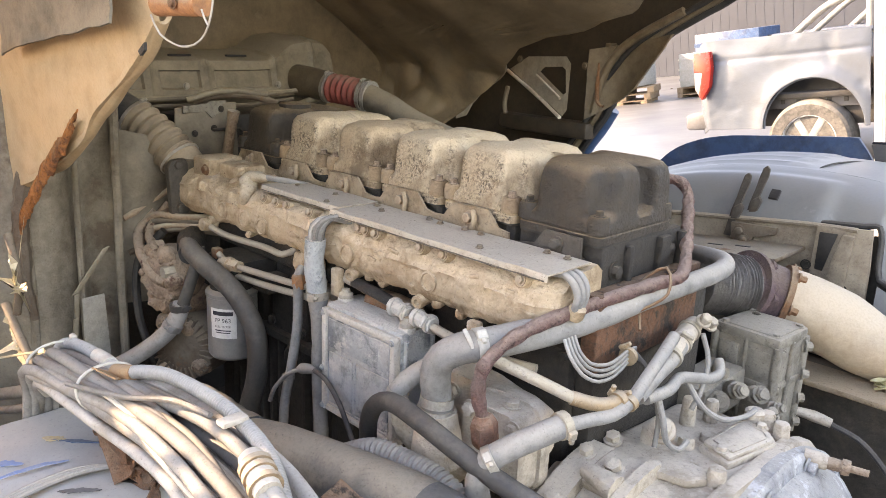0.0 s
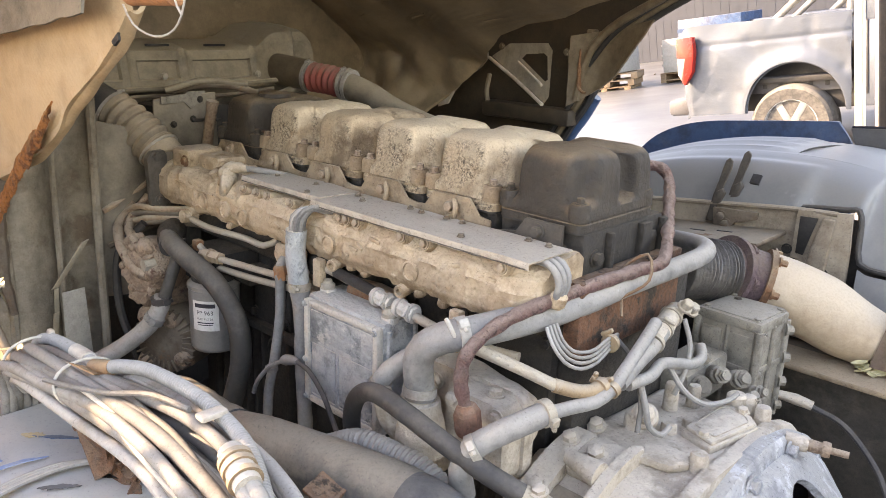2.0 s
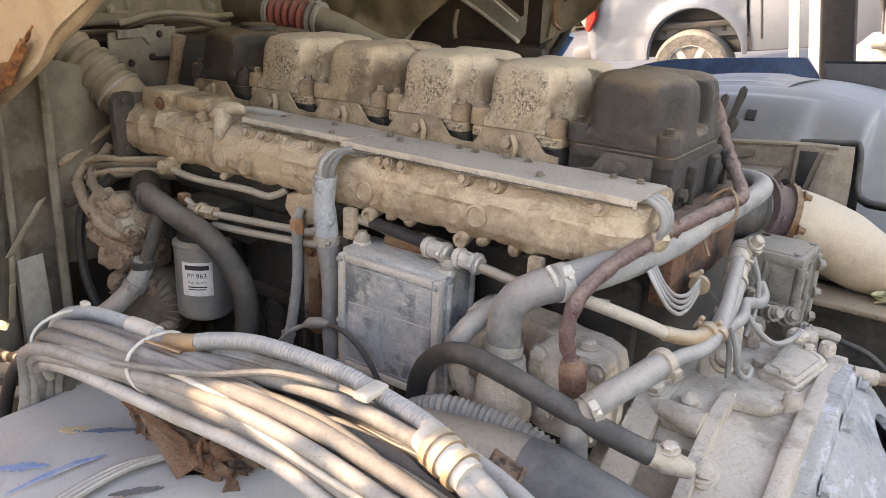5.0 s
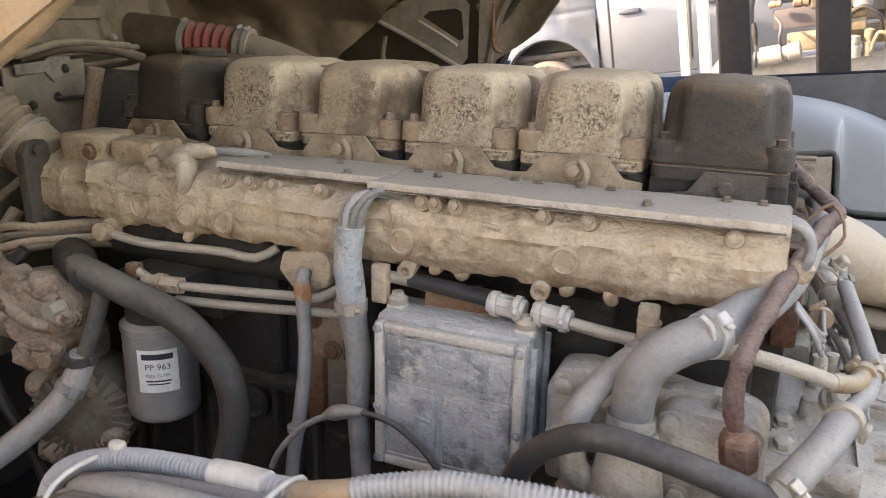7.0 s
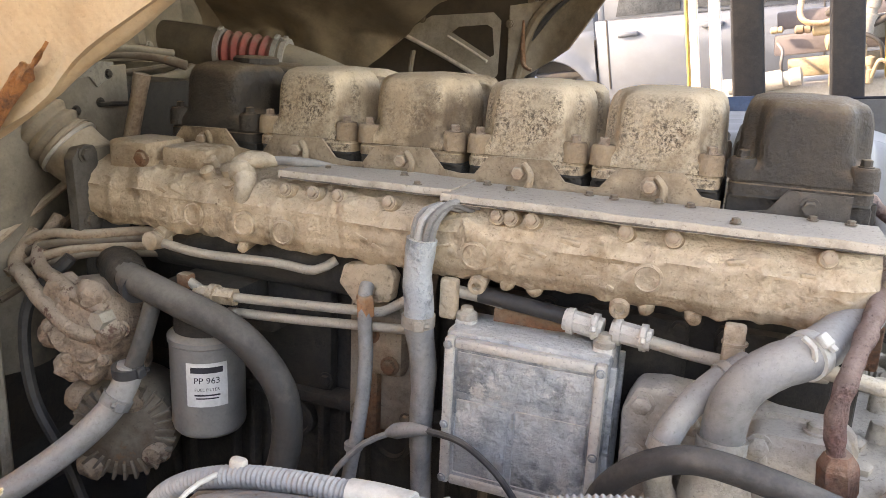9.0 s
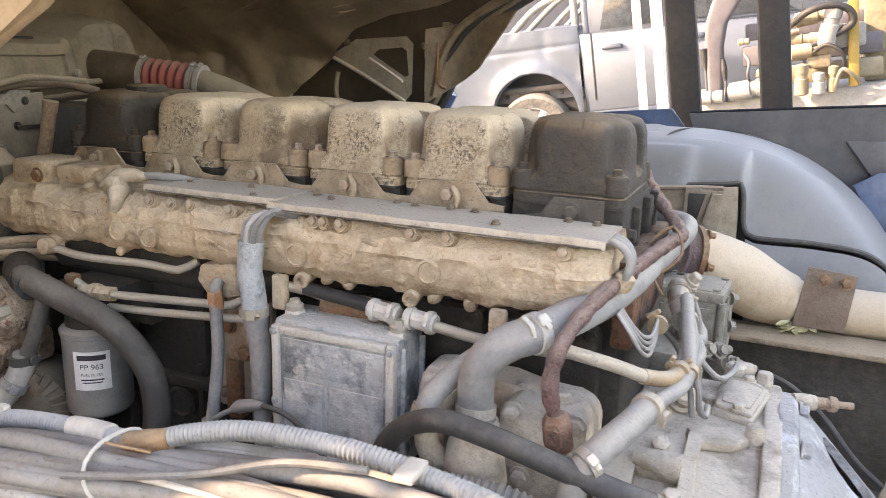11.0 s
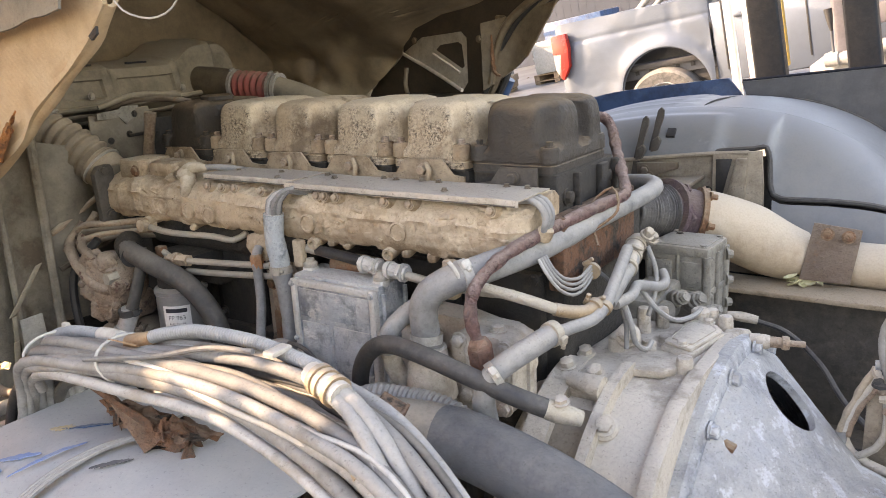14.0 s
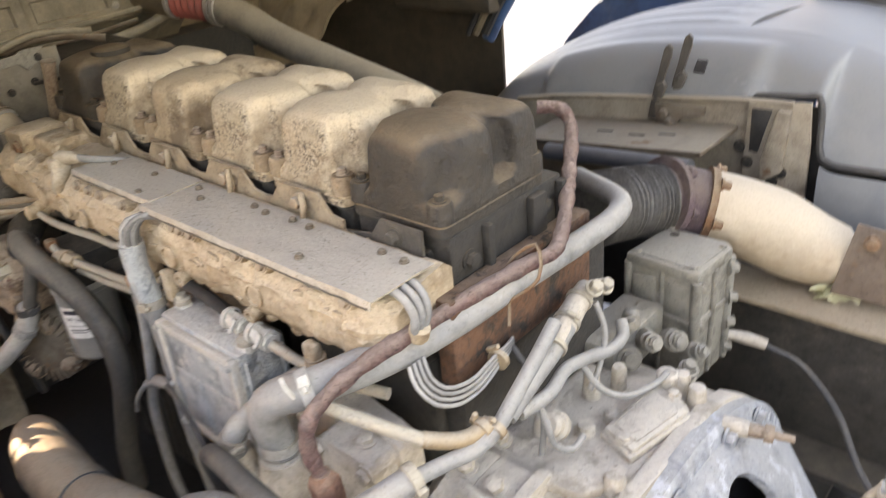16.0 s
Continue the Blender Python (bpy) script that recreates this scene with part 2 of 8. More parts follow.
    board=mat("board", (0.085, 0.09, 0.10, 1), (0.06, 0.06, 0.065, 1), (0.15, 0.15, 0.15, 1), 0.2, 0.6, scale=4, grit=0.2),
    post=mat("post", (0.024, 0.028, 0.036, 1), (0.036, 0.039, 0.045, 1), rough=0.5, metal=0.85, scale=9, spots=(0.10, 0.10, 0.10, 1), spot_level=0.68, spot_scale=20, grit=0.3),
    concrete=mat("concrete", (0.115, 0.12, 0.126, 1), (0.08, 0.083, 0.088, 1), rough=0.35, scale=0.9, fine=30, bump=0.15, grit=0),
    car=mat("car", (0.092, 0.114, 0.146, 1), (0.076, 0.093, 0.117, 1), rough=0.36, metal=0.3, scale=0.9, bump=1.0, grain=0.05, grit=0),
    tyre=mat("tyre", (0.05, 0.050, 0.050, 1), (0.09, 0.088, 0.083, 1), (0.19, 0.182, 0.165, 1), 0.35, 0.9, grit=0.2),
    filter_grey=mat("filter_grey", (0.20, 0.20, 0.196, 1), (0.27, 0.26, 0.245, 1), (0.33, 0.31, 0.27, 1), 0.28, 0.36, scale=8, bump=0.1, grit=0.25),
    paper=mat("paper", (0.72, 0.72, 0.70, 1), (0.6, 0.59, 0.56, 1), rough=0.7, bump=0.05, grit=0.05),
    ink=mat("ink", (0.03, 0.03, 0.04, 1), rough=0.7, bump=0, grit=0),
    wire=mat("wire", (0.235, 0.230, 0.222, 1), (0.115, 0.111, 0.106, 1), (0.335, 0.322, 0.300, 1), 0.28, 0.8, rand=0.40, grit=0.5, stain=(0.20, 0.175, 0.145, 1), stain_level=0.58),
    white=mat("white", (0.55, 0.53, 0.48, 1), (0.38, 0.36, 0.32, 1), rough=0.6, grit=0.2),
    load_white=mat("load_white", (0.28, 0.28, 0.27, 1), (0.2, 0.2, 0.19, 1), rough=0.6, grit=0),
    exhaust=mat("exhaust", (0.45, 0.352, 0.25, 1), (0.30, 0.225, 0.158, 1), (0.50, 0.42, 0.325, 1), 0.42, 0.7, scale=7, bump=0.35, grit=0.12),
    brass=mat("brass", (0.36, 0.262, 0.165, 1), (0.19, 0.125, 0.075, 1), (0.43, 0.36, 0.275, 1), 0.3, 0.6, 0.2),
    orange=mat("orange", (0.42, 0.19, 0.085, 1), (0.24, 0.11, 0.06, 1), (0.42, 0.31, 0.21, 1), 0.25, 0.8, scale=30, grit=0.6),
    tape=mat("tape", (0.36, 0.19, 0.09, 1), (0.22, 0.12, 0.065, 1), (0.38, 0.27, 0.17, 1), 0.25, 0.8, scale=30, bump=0.6),
    wall=mat("wall", (0.25, 0.245, 0.23, 1), (0.2, 0.195, 0.18, 1), rough=0.9, scale=1.5, grit=0),
    # shed paint, darkened in colour for the shade it stands in
    blue_wall_shaded=mat("blue_wall_shaded", (0.022, 0.030, 0.046, 1), (0.018, 0.025, 0.038, 1), rough=0.6, scale=1.0, grit=0),
    glass=mat("glass", (0.05, 0.06, 0.07, 1), rough=0.1, bump=0, grit=0),
    lamp_red=mat("lamp_red", (0.45, 0.03, 0.02, 1), (0.38, 0.03, 0.02, 1), rough=0.25, bump=0, grit=0),
    yellow=mat("yellow", (0.34, 0.24, 0.05, 1), (0.25, 0.17, 0.06, 1), (0.3, 0.25, 0.16, 1), 0.3, 0.6, grit=0.2),
    alu_pale=mat("alu_pale", (0.35, 0.375, 0.415, 1), (0.15, 0.165, 0.19, 1), (0.43, 0.425, 0.405, 1), 0.32, 0.6, 0.0, scale=11, bump=0.7, spots=(0.56, 0.575, 0.59, 1), spot_level=0.55, spot_scale=26, stain=(0.22, 0.225, 0.24, 1), stain_level=0.56, crust=0.4, grit=0.7, sharp=0.8),
    bracket_brown=mat("bracket_brown", (0.155, 0.108, 0.080, 1), (0.085, 0.055, 0.040, 1), (0.26, 0.20, 0.155, 1), 0.26, 0.85, scale=12, bump=0.6, crust=0.5, spots=(0.20, 0.12, 0.075, 1), spot_level=0.60, spot_scale=20, grit=0.5, sharp=0.4),
    rust_grey=mat("rust_grey", (0.125, 0.10, 0.078, 1), (0.08, 0.048, 0.03, 1), (0.26, 0.22, 0.17, 1), 0.26, 0.8, scale=10, spots=(0.18, 0.095, 0.05, 1), spot_level=0.61, spot_scale=14),
    plate_rust=mat("plate_rust", (0.205, 0.170, 0.134, 1), (0.095, 0.062, 0.043, 1), (0.37, 0.318, 0.25, 1), 0.42, 0.8, scale=10, bump=0.5, spots=(0.19, 0.105, 0.06, 1), spot_level=0.63, spot_scale=14, grit=0.5, sharp=0.4),
    wing_inner=mat("wing_inner", (0.25, 0.218, 0.172, 1), (0.12, 0.10, 0.076, 1), (0.32, 0.275, 0.208, 1), 0.26, 0.8, scale=6, bump=0.6, grain=0.15, grit=0.4, crust=0.3, stain=(0.11, 0.075, 0.05, 1), stain_level=0.55),
    tube_dark=mat("tube_dark", (0.075, 0.083, 0.096, 1), (0.045, 0.049, 0.056, 1), (0.21, 0.20, 0.185, 1), 0.02, 0.5, scale=8, bump=0.35, up=0.60, spots=(0.22, 0.18, 0.13, 1), spot_level=0.70, spot_scale=11, grit=0.4),
    cast_dim=mat("cast_dim", (0.232, 0.218, 0.188, 1), (0.118, 0.108, 0.09, 1), (0.335, 0.305, 0.258, 1), 0.30, 0.8, scale=8, bump=0.6, spots=(0.10, 0.09, 0.076, 1), spot_level=0.65, spot_scale=30, crust=0.4, grit=0.7, sharp=0.6, stain=(0.18, 0.16, 0.132, 1), stain_level=0.57),
    leaf=mat("leaf", (0.50, 0.46, 0.26, 1), (0.56, 0.53, 0.36, 1), rough=0.8, bump=0, grit=0),
    foil=mat("foil", (0.62, 0.55, 0.40, 1), (0.46, 0.38, 0.23, 1), rough=0.4, metal=0.3, bump=0.3, grit=0),
    wire_pale=mat("wire_pale", (0.48, 0.45, 0.40, 1), (0.30, 0.27, 0.23, 1), (0.52, 0.48, 0.42, 1), 0.35, 0.7, rand=0.15, grit=0.4),
    tube_grey=mat("tube_grey", (0.075, 0.080, 0.088, 1), (0.045, 0.048, 0.052, 1), (0.31, 0.275, 0.228, 1), 0.04, 0.6, scale=8, bump=0.4, up=0.85, spots=(0.40, 0.31, 0.20, 1), spot_level=0.69, spot_scale=11, grit=0.45, stain=(0.20, 0.18, 0.155, 1), stain_level=0.60),
    wing_paint=mat("wing_paint", (0.33, 0.345, 0.365, 1), (0.22, 0.232, 0.248, 1), (0.42, 0.415, 0.40, 1), 0.18, 0.45, scale=5, bump=0.15, spots=(0.25, 0.29, 0.37, 1), spot_level=0.63, spot_scale=7, grain=0.06, grit=0.35),
    panel_lilac=mat("panel_lilac", (0.105, 0.100, 0.115, 1), (0.07, 0.066, 0.076, 1), (0.14, 0.13, 0.13, 1), 0.2, 0.6, scale=4, grit=0.15),
    cream=mat("cream", (0.24, 0.20, 0.135, 1), (0.12, 0.098, 0.066, 1), (0.30, 0.26, 0.20, 1), 0.3, 0.7, scale=5, grit=0.2),
    pipe_rusty=mat("pipe_rusty", (0.33, 0.24, 0.17, 1), (0.16, 0.09, 0.055, 1), (0.42, 0.35, 0.27, 1), 0.35, 0.85, scale=25, crust=0.8),
    flex=mat("flex", (0.17, 0.165, 0.16, 1), (0.075, 0.072, 0.07, 1), rough=0.4, metal=0.5, scale=20, grit=0.3),
    scuff_blue=mat("scuff_blue", (0.14, 0.23, 0.43, 1), (0.26, 0.32, 0.43, 1), rough=0.5, scale=30, bump=0.1),
    scuff_yellow=mat("scuff_yellow", (0.52, 0.40, 0.22, 1), (0.48, 0.42, 0.32, 1), rough=0.5, scale=30, bump=0.1),
    flange_purple=mat("flange_purple", (0.12, 0.078, 0.088, 1), (0.06, 0.042, 0.046, 1), (0.2, 0.15, 0.13, 1), 0.25, 0.85, scale=25, bump=0.8, crust=0.5),
    conduit=mat("conduit", (0.255, 0.257, 0.255, 1), (0.14, 0.141, 0.14, 1), (0.34, 0.335, 0.32, 1), 0.3, 0.6, scale=10, grit=0.4),
    cast_mid=mat("cast_mid", (0.36, 0.34, 0.30, 1), (0.20, 0.185, 0.16, 1), (0.44, 0.41, 0.36, 1), 0.36, 0.8, scale=8, bump=0.5, spots=(0.12, 0.105, 0.09, 1), spot_level=0.67, spot_scale=30, crust=0.3, grit=0.5),
    white_paint=mat("white_paint", (0.78, 0.77, 0.74, 1), (0.6, 0.59, 0.56, 1), rough=0.5, scale=6, bump=0.1, grit=0.1),
    hose_pale=mat("hose_pale", (0.35, 0.34, 0.325, 1), (0.19, 0.182, 0.17, 1), (0.43, 0.405, 0.37, 1), 0.34, 0.6, scale=9, bump=0.3, grit=0.4, stain=(0.24, 0.22, 0.195, 1), stain_level=0.60),
    wood=mat("wood", (0.25, 0.175, 0.11, 1), (0.16, 0.11, 0.07, 1), rough=0.8, grit=0.2),
)

# ---- building helpers ----
F = ENG  # the frame in which the next things are laid out
WORLD_OF = {}


def thing(name, label, category, at=(0, 0, 0), group="", kind=""):
    ob = new(name)
    ob.empty_display_size = 0.02
    ob.matrix_world = F @ Matrix.Translation(at)
    WORLD_OF[ob] = F @ Matrix.Translation(at)
    return tagged(ob, label, category, group, kind)


def part(name, bm, material, parent, label="", smooth=True):
    me = bpy.data.meshes.new(name)
    bmesh.ops.recalc_face_normals(bm, faces=bm.faces)
    bm.transform(WORLD_OF[parent].inverted() @ F)
    bm.to_mesh(me)
    bm.free()
    me.materials.append(M[material] if isinstance(material, str) else material)
    if smooth:
        me.polygons.foreach_set("use_smooth", [True] * len(me.polygons))
        me.set_sharp_from_angle(angle=radians(38))
    ob = new(name, me)
    ob.parent = parent
    WORLD_OF[ob] = WORLD_OF[parent]
    return tagged(ob, label)


def solo(name, bm, material, label, category, at=(0, 0, 0), group="", kind="", smooth=True):
    """A thing of one mesh."""
    me = bpy.data.meshes.new(name)
    bmesh.ops.recalc_face_normals(bm, faces=bm.faces)
    bm.transform(Matrix.Translation(at).inverted())
    bm.to_mesh(me)
    bm.free()
    me.materials.append(M[material] if isinstance(material, str) else material)
    if smooth:
        me.polygons.foreach_set("use_smooth", [True] * len(me.polygons))
        me.set_sharp_from_angle(angle=radians(38))
    ob = new(name, me)
    ob.matrix_world = F @ Matrix.Translation(at)
    WORLD_OF[ob] = F @ Matrix.Translation(at)
    return tagged(ob, label, category, group, kind)


def mesh():
    return bmesh.new()


def box(bm, lo, hi, bevel=0.0, seg=2, m=None):
    lo, hi = Vector(lo), Vector(hi)
    r = bmesh.ops.create_cube(bm, size=1, matrix=Matrix.Translation((lo + hi) / 2) @ Matrix.Diagonal((*(hi - lo), 1)))
    v = r["verts"]
    if bevel:
        e = list({e for q in v for e in q.link_edges})
        out = bmesh.ops.bevel(bm, geom=e, offset=bevel, segments=seg, affect="EDGES", profile=0.5)
        v = list({q for f in out["faces"] for q in f.verts} | {q for q in v if q.is_valid})
    if m:
        bmesh.ops.transform(bm, matrix=m, verts=[q for q in v if q.is_valid])
    return bm


def spline(pts, step=0.012):
    """A smooth line through points, at even steps."""
    p = [Vector(q) for q in pts]
    p = [p[0] * 2 - p[1], *p, p[-1] * 2 - p[-2]]
    out = []
    for a, b, c, d in zip(p, p[1:], p[2:], p[3:]):
        n = max(2, int((c - b).length / step))
        for i in range(n):
            t = i / n
            out.append(0.5 * (2 * b + (c - a) * t + (2 * a - 5 * b + 4 * c - d) * t * t + (3 * b - a - 3 * c + d) * t ** 3))
    return out + [p[-2]]


def tube(bm, pts, r, sides=14, smooth_path=True, step=0.012, ribs=0.0, pitch=0.01, lumps=0.0):
    """A round pipe or hose; r may be a number or one number for each point; ribs: depth of its rings."""
    line = spline(pts, step if not ribs else pitch / 8) if smooth_path else [Vector(q) for q in pts]
    n = len(line)
    up = Vector((0.13, 0.27, 1)).normalized()
    rings, s = [], 0.0
    for i, c in enumerate(line):
        d = (line[min(i + 1, n - 1)] - line[max(i - 1, 0)]).normalized()
        if i:
            s += (c - line[i - 1]).length
        x = up.cross(d).normalized()
        up = d.cross(x)
        if isinstance(r, (int, float)):
            rad = r
        else:
            q = i / max(1, n - 1) * (len(r) - 1)
            k = min(int(q), len(r) - 2)
            rad = r[k] + (r[k + 1] - r[k]) * (q - k)
        if ribs:
            rad -= ribs * (0.5 - 0.5 * math.cos(2 * math.pi * s / pitch))
        if lumps:
            rad *= 1 + lumps * noise.noise(c * 60)
        rings.append([bm.verts.new(c + rad * (x * math.cos(a) + up * math.sin(a))) for a in (2 * math.pi * j / sides for j in range(sides))])
    for a, b in zip(rings, rings[1:]):
        for j in range(sides):
            bm.faces.new((a[j], a[(j + 1) % sides], b[(j + 1) % sides], b[j]))
    bm.faces.new(rings[0][::-1])
    bm.faces.new(rings[-1])
    return bm


def aim(p, d):
    """A frame at p whose z points along d."""
    return Matrix.Translation(p) @ Vector(d).to_track_quat("Z", "Y").to_matrix().to_4x4()


def lathe(bm, profile, m, sides=24):
    """A turned body: profile of (radius, height) along m's z."""
    rings = []
    for r, z in profile:
        rings.append([bm.verts.new(m @ Vector((r * math.cos(a), r * math.sin(a), z))) for a in (2 * math.pi * j / sides for j in range(sides))])
    for a, b in zip(rings, rings[1:]):
        for j in range(sides):
            bm.faces.new((a[j], a[(j + 1) % sides], b[(j + 1) % sides], b[j]))
    bm.faces.new(rings[0][::-1])
    bm.faces.new(rings[-1])
    return bm


def prism(bm, poly, m, depth, bevel=0.0):
    """A plate: a flat outline in m's x and y, thick along m's z."""
    b0 = [bm.verts.new(m @ Vector((x, y, 0))) for x, y in poly]
    b1 = [bm.verts.new(m @ Vector((x, y, depth))) for x, y in poly]
    fs = [bm.faces.new(b0[::-1]), bm.faces.new(b1)]
    n = len(poly)
    fs += [bm.faces.new((b0[i], b0[(i + 1) % n], b1[(i + 1) % n], b1[i])) for i in range(n)]
    if bevel:
        bmesh.ops.bevel(bm, geom=list({e for f in fs for e in f.edges}), offset=bevel, segments=2, affect="EDGES", profile=0.5)
    return bm


def bolt(bm, p, d, r=0.008, h=0.007):
    """A hexagon head on its washer."""
    m = aim(p, d)
    lathe(bm, [(r * 1.35, 0), (r * 1.35, h * 0.25)], m, 14)
    lathe(bm, [(r, h * 0.25), (r, h * 0.9), (r * 0.8, h)], m, 6)
    return bm


def band(bm, p, d, r, width=0.012, thick=0.002, screw=True, turn=0.0):
    """A hose clamp round the line d at p, with its screw housing."""
    m = aim(p, d) @ Matrix.Rotation(turn, 4, "Z")
    lathe(bm, [(r, -width / 2), (r + thick, -width / 2), (r + thick, width / 2), (r, width / 2)], m, 22)
    if screw:
        box(bm, (r + thick * 0.5, -0.007, -width * 0.5), (r + 0.0075, 0.007, width * 0.5), 0.0015, 1, m)
        lathe(bm, [(0.0036, 0.007), (0.0036, 0.012), (0.0025, 0.013)], m @ Matrix.Translation((r + 0.0048, 0, 0)) @ Matrix.Rotation(-math.pi / 2, 4, "X"), 6)
    return bm


def rounded(w, d, r, n=6):
    """Outline of a rectangle with rounded corners, about the origin."""
    out = []
    for cx, cy, a0 in ((w / 2 - r, d / 2 - r, 0), (-w / 2 + r, d / 2 - r, 90), (-w / 2 + r, -d / 2 + r, 180), (w / 2 - r, -d / 2 + r, 270)):
        out += [(cx + r * math.cos(radians(a0 + 90 * i / n)), cy + r * math.sin(radians(a0 + 90 * i / n))) for i in range(n + 1)]
    return out


def loft(bm, rings, cap=True):
    """A skin over outlines with equal numbers of points."""
    vs = [[bm.verts.new(p) for p in ring] for ring in rings]
    n = len(vs[0])
    for a, b in zip(vs, vs[1:]):
        for j in range(n):
            bm.faces.new((a[j], a[(j + 1) % n], b[(j + 1) % n], b[j]))
    if cap:
        bm.faces.new(vs[0][::-1])
        bm.faces.new(vs[-1])
    return bm


def sheet(bm, fn, nu, nv, thick=0.004):
    """A sheet with thickness over a grid: fn(u, v) gives a place."""
    g = [[Vector(fn(i / nu, j / nv)) for j in range(nv + 1)] for i in range(nu + 1)]
    top = [[bm.verts.new(p) for p in row] for row in g]
    f0 = []
    for i in range(nu):
        for j in range(nv):
            f0.append(bm.faces.new((top[i][j], top[i + 1][j], top[i + 1][j + 1], top[i][j + 1])))
    bmesh.ops.recalc_face_normals(bm, faces=f0)
    bmesh.ops.solidify(bm, geom=f0, thickness=thick)
    return bm

XZ = Matrix(((1, 0, 0, 0), (0, 0, -1, 0), (0, 1, 0, 0), (0, 0, 0, 1)))  # outlines in x and z, thick towards -y
YZ = Matrix(((0, 0, 1, 0), (1, 0, 0, 0), (0, 1, 0, 0), (0, 0, 0, 1)))  # outlines in y and z, thick towards +x


def bolts(t, places, d, r=0.008, h=0.008, material="steel_dusty", name="bolt"):
    for p in places:
        bm = mesh()
        bolt(bm, p, d, r, h)
        part(name, bm, material, t)


def pipe(t, name, pts, r, material, label="", **kw):
    bm = mesh()
    tube(bm, pts, r, **kw)
    return part(name, bm, material, t, label)


def clamp(t, p, d, r, material="steel_dusty", width=0.012, turn=0.0, label="", screw=True):
    bm = mesh()
    band(bm, p, d, r, width, 0.002, screw, turn)
    return part("clamp", bm, material, t, label)


def block_part(t, name, lo, hi, material, bevel=0.004, label="", m=None):
    bm = mesh()
    box(bm, lo, hi, bevel, 2, m)
    return part(name, bm, material, t, label)


def chaikin(p, rounds=2):
    for _ in range(rounds):
        q = []
        for a, b in zip(p, p[1:] + p[:1]):
            q += [(a[0] * 0.75 + b[0] * 0.25, a[1] * 0.75 + b[1] * 0.25), (a[0] * 0.25 + b[0] * 0.75, a[1] * 0.25 + b[1] * 0.75)]
        p = q
    return p


# ---- the yard: ground and shade ----
F = Matrix()
bm = mesh()
sheet(bm, lambda u, v: (-60 + 140 * u, -40 + 120 * v, 0), 60, 50, -0.2)
solo("ground", bm, "concrete", "pale sunlit concrete yard, worn and patchy", "ground", kind="structure")

# ---- engine ----
F = ENG
PITCH = 0.16


def cylinder_x(i):
    return (i - 2.5) * PITCH


def engine_block():
    t = thing("engine_block", "dark oily cast iron engine block, rusty at its end", "engine", (0, 0.15, 0.7))
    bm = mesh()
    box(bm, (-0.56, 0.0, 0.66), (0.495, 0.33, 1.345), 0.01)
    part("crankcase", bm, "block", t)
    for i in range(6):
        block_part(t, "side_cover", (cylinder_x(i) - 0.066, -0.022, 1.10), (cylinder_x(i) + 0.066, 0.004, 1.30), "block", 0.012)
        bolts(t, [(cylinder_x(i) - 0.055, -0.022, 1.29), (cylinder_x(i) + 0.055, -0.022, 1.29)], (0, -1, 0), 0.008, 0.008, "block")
    block_part(t, "end_face", (0.4775, -0.02, 1.275), (0.5045, 0.27, 1.392), "rust_block", 0.004, "rusty orange end face of the block")
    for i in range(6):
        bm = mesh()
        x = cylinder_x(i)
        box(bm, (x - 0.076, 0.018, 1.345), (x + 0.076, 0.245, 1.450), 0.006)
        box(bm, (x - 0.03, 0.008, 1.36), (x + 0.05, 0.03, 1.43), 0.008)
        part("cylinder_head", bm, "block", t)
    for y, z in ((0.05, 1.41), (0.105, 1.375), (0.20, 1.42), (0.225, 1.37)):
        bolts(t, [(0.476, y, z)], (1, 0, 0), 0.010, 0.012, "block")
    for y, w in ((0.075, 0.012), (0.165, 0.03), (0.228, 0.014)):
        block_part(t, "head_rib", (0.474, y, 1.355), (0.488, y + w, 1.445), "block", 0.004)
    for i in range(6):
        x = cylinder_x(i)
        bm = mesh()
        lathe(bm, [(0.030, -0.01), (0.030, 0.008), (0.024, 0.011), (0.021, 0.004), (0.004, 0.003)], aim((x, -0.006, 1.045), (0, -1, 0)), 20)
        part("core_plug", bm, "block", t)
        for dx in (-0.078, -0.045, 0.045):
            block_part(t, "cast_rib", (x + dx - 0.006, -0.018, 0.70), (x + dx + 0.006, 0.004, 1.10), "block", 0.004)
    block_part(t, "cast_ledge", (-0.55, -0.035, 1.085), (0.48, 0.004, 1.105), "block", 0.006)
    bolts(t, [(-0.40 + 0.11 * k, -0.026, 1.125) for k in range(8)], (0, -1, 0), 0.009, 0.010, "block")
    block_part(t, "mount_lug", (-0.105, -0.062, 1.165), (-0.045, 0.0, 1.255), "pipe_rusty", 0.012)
    block_part(t, "mount_lug", (-0.115, -0.052, 1.06), (-0.085, 0.0, 1.165), "rust", 0.008)
    bolts(t, [(-0.092, -0.062, 1.225), (-0.062, -0.062, 1.185)], (0, -1, 0), 0.010, 0.010, "rust")
    block_part(t, "mount_lug", (-0.345, -0.075, 1.20), (-0.235, 0.0, 1.235), "block", 0.010)
    block_part(t, "bracket_plate", (-0.135, -0.040, 1.075), (-0.030, -0.024, 1.268), "plate_rust", 0.004, "brown dusty bracket plate")
    bolts(t, [(-0.12, -0.040, 1.10), (-0.045, -0.040, 1.10), (-0.12, -0.040, 1.25)], (0, -1, 0), 0.008, 0.008, "rust_grey")
    pipe(t, "drain_pipe", [(0.075, -0.04, 1.24), (0.08, -0.055, 1.19), (0.078, -0.055, 1.10), (0.07, -0.05, 0.95)], 0.007, "rust_grey", sides=10)
    pipe(t, "oil_gallery", [(-0.45, -0.035, 1.295), (-0.1, -0.035, 1.295), (0.0, -0.035, 1.295)], 0.03, "block", sides=18)
    return t


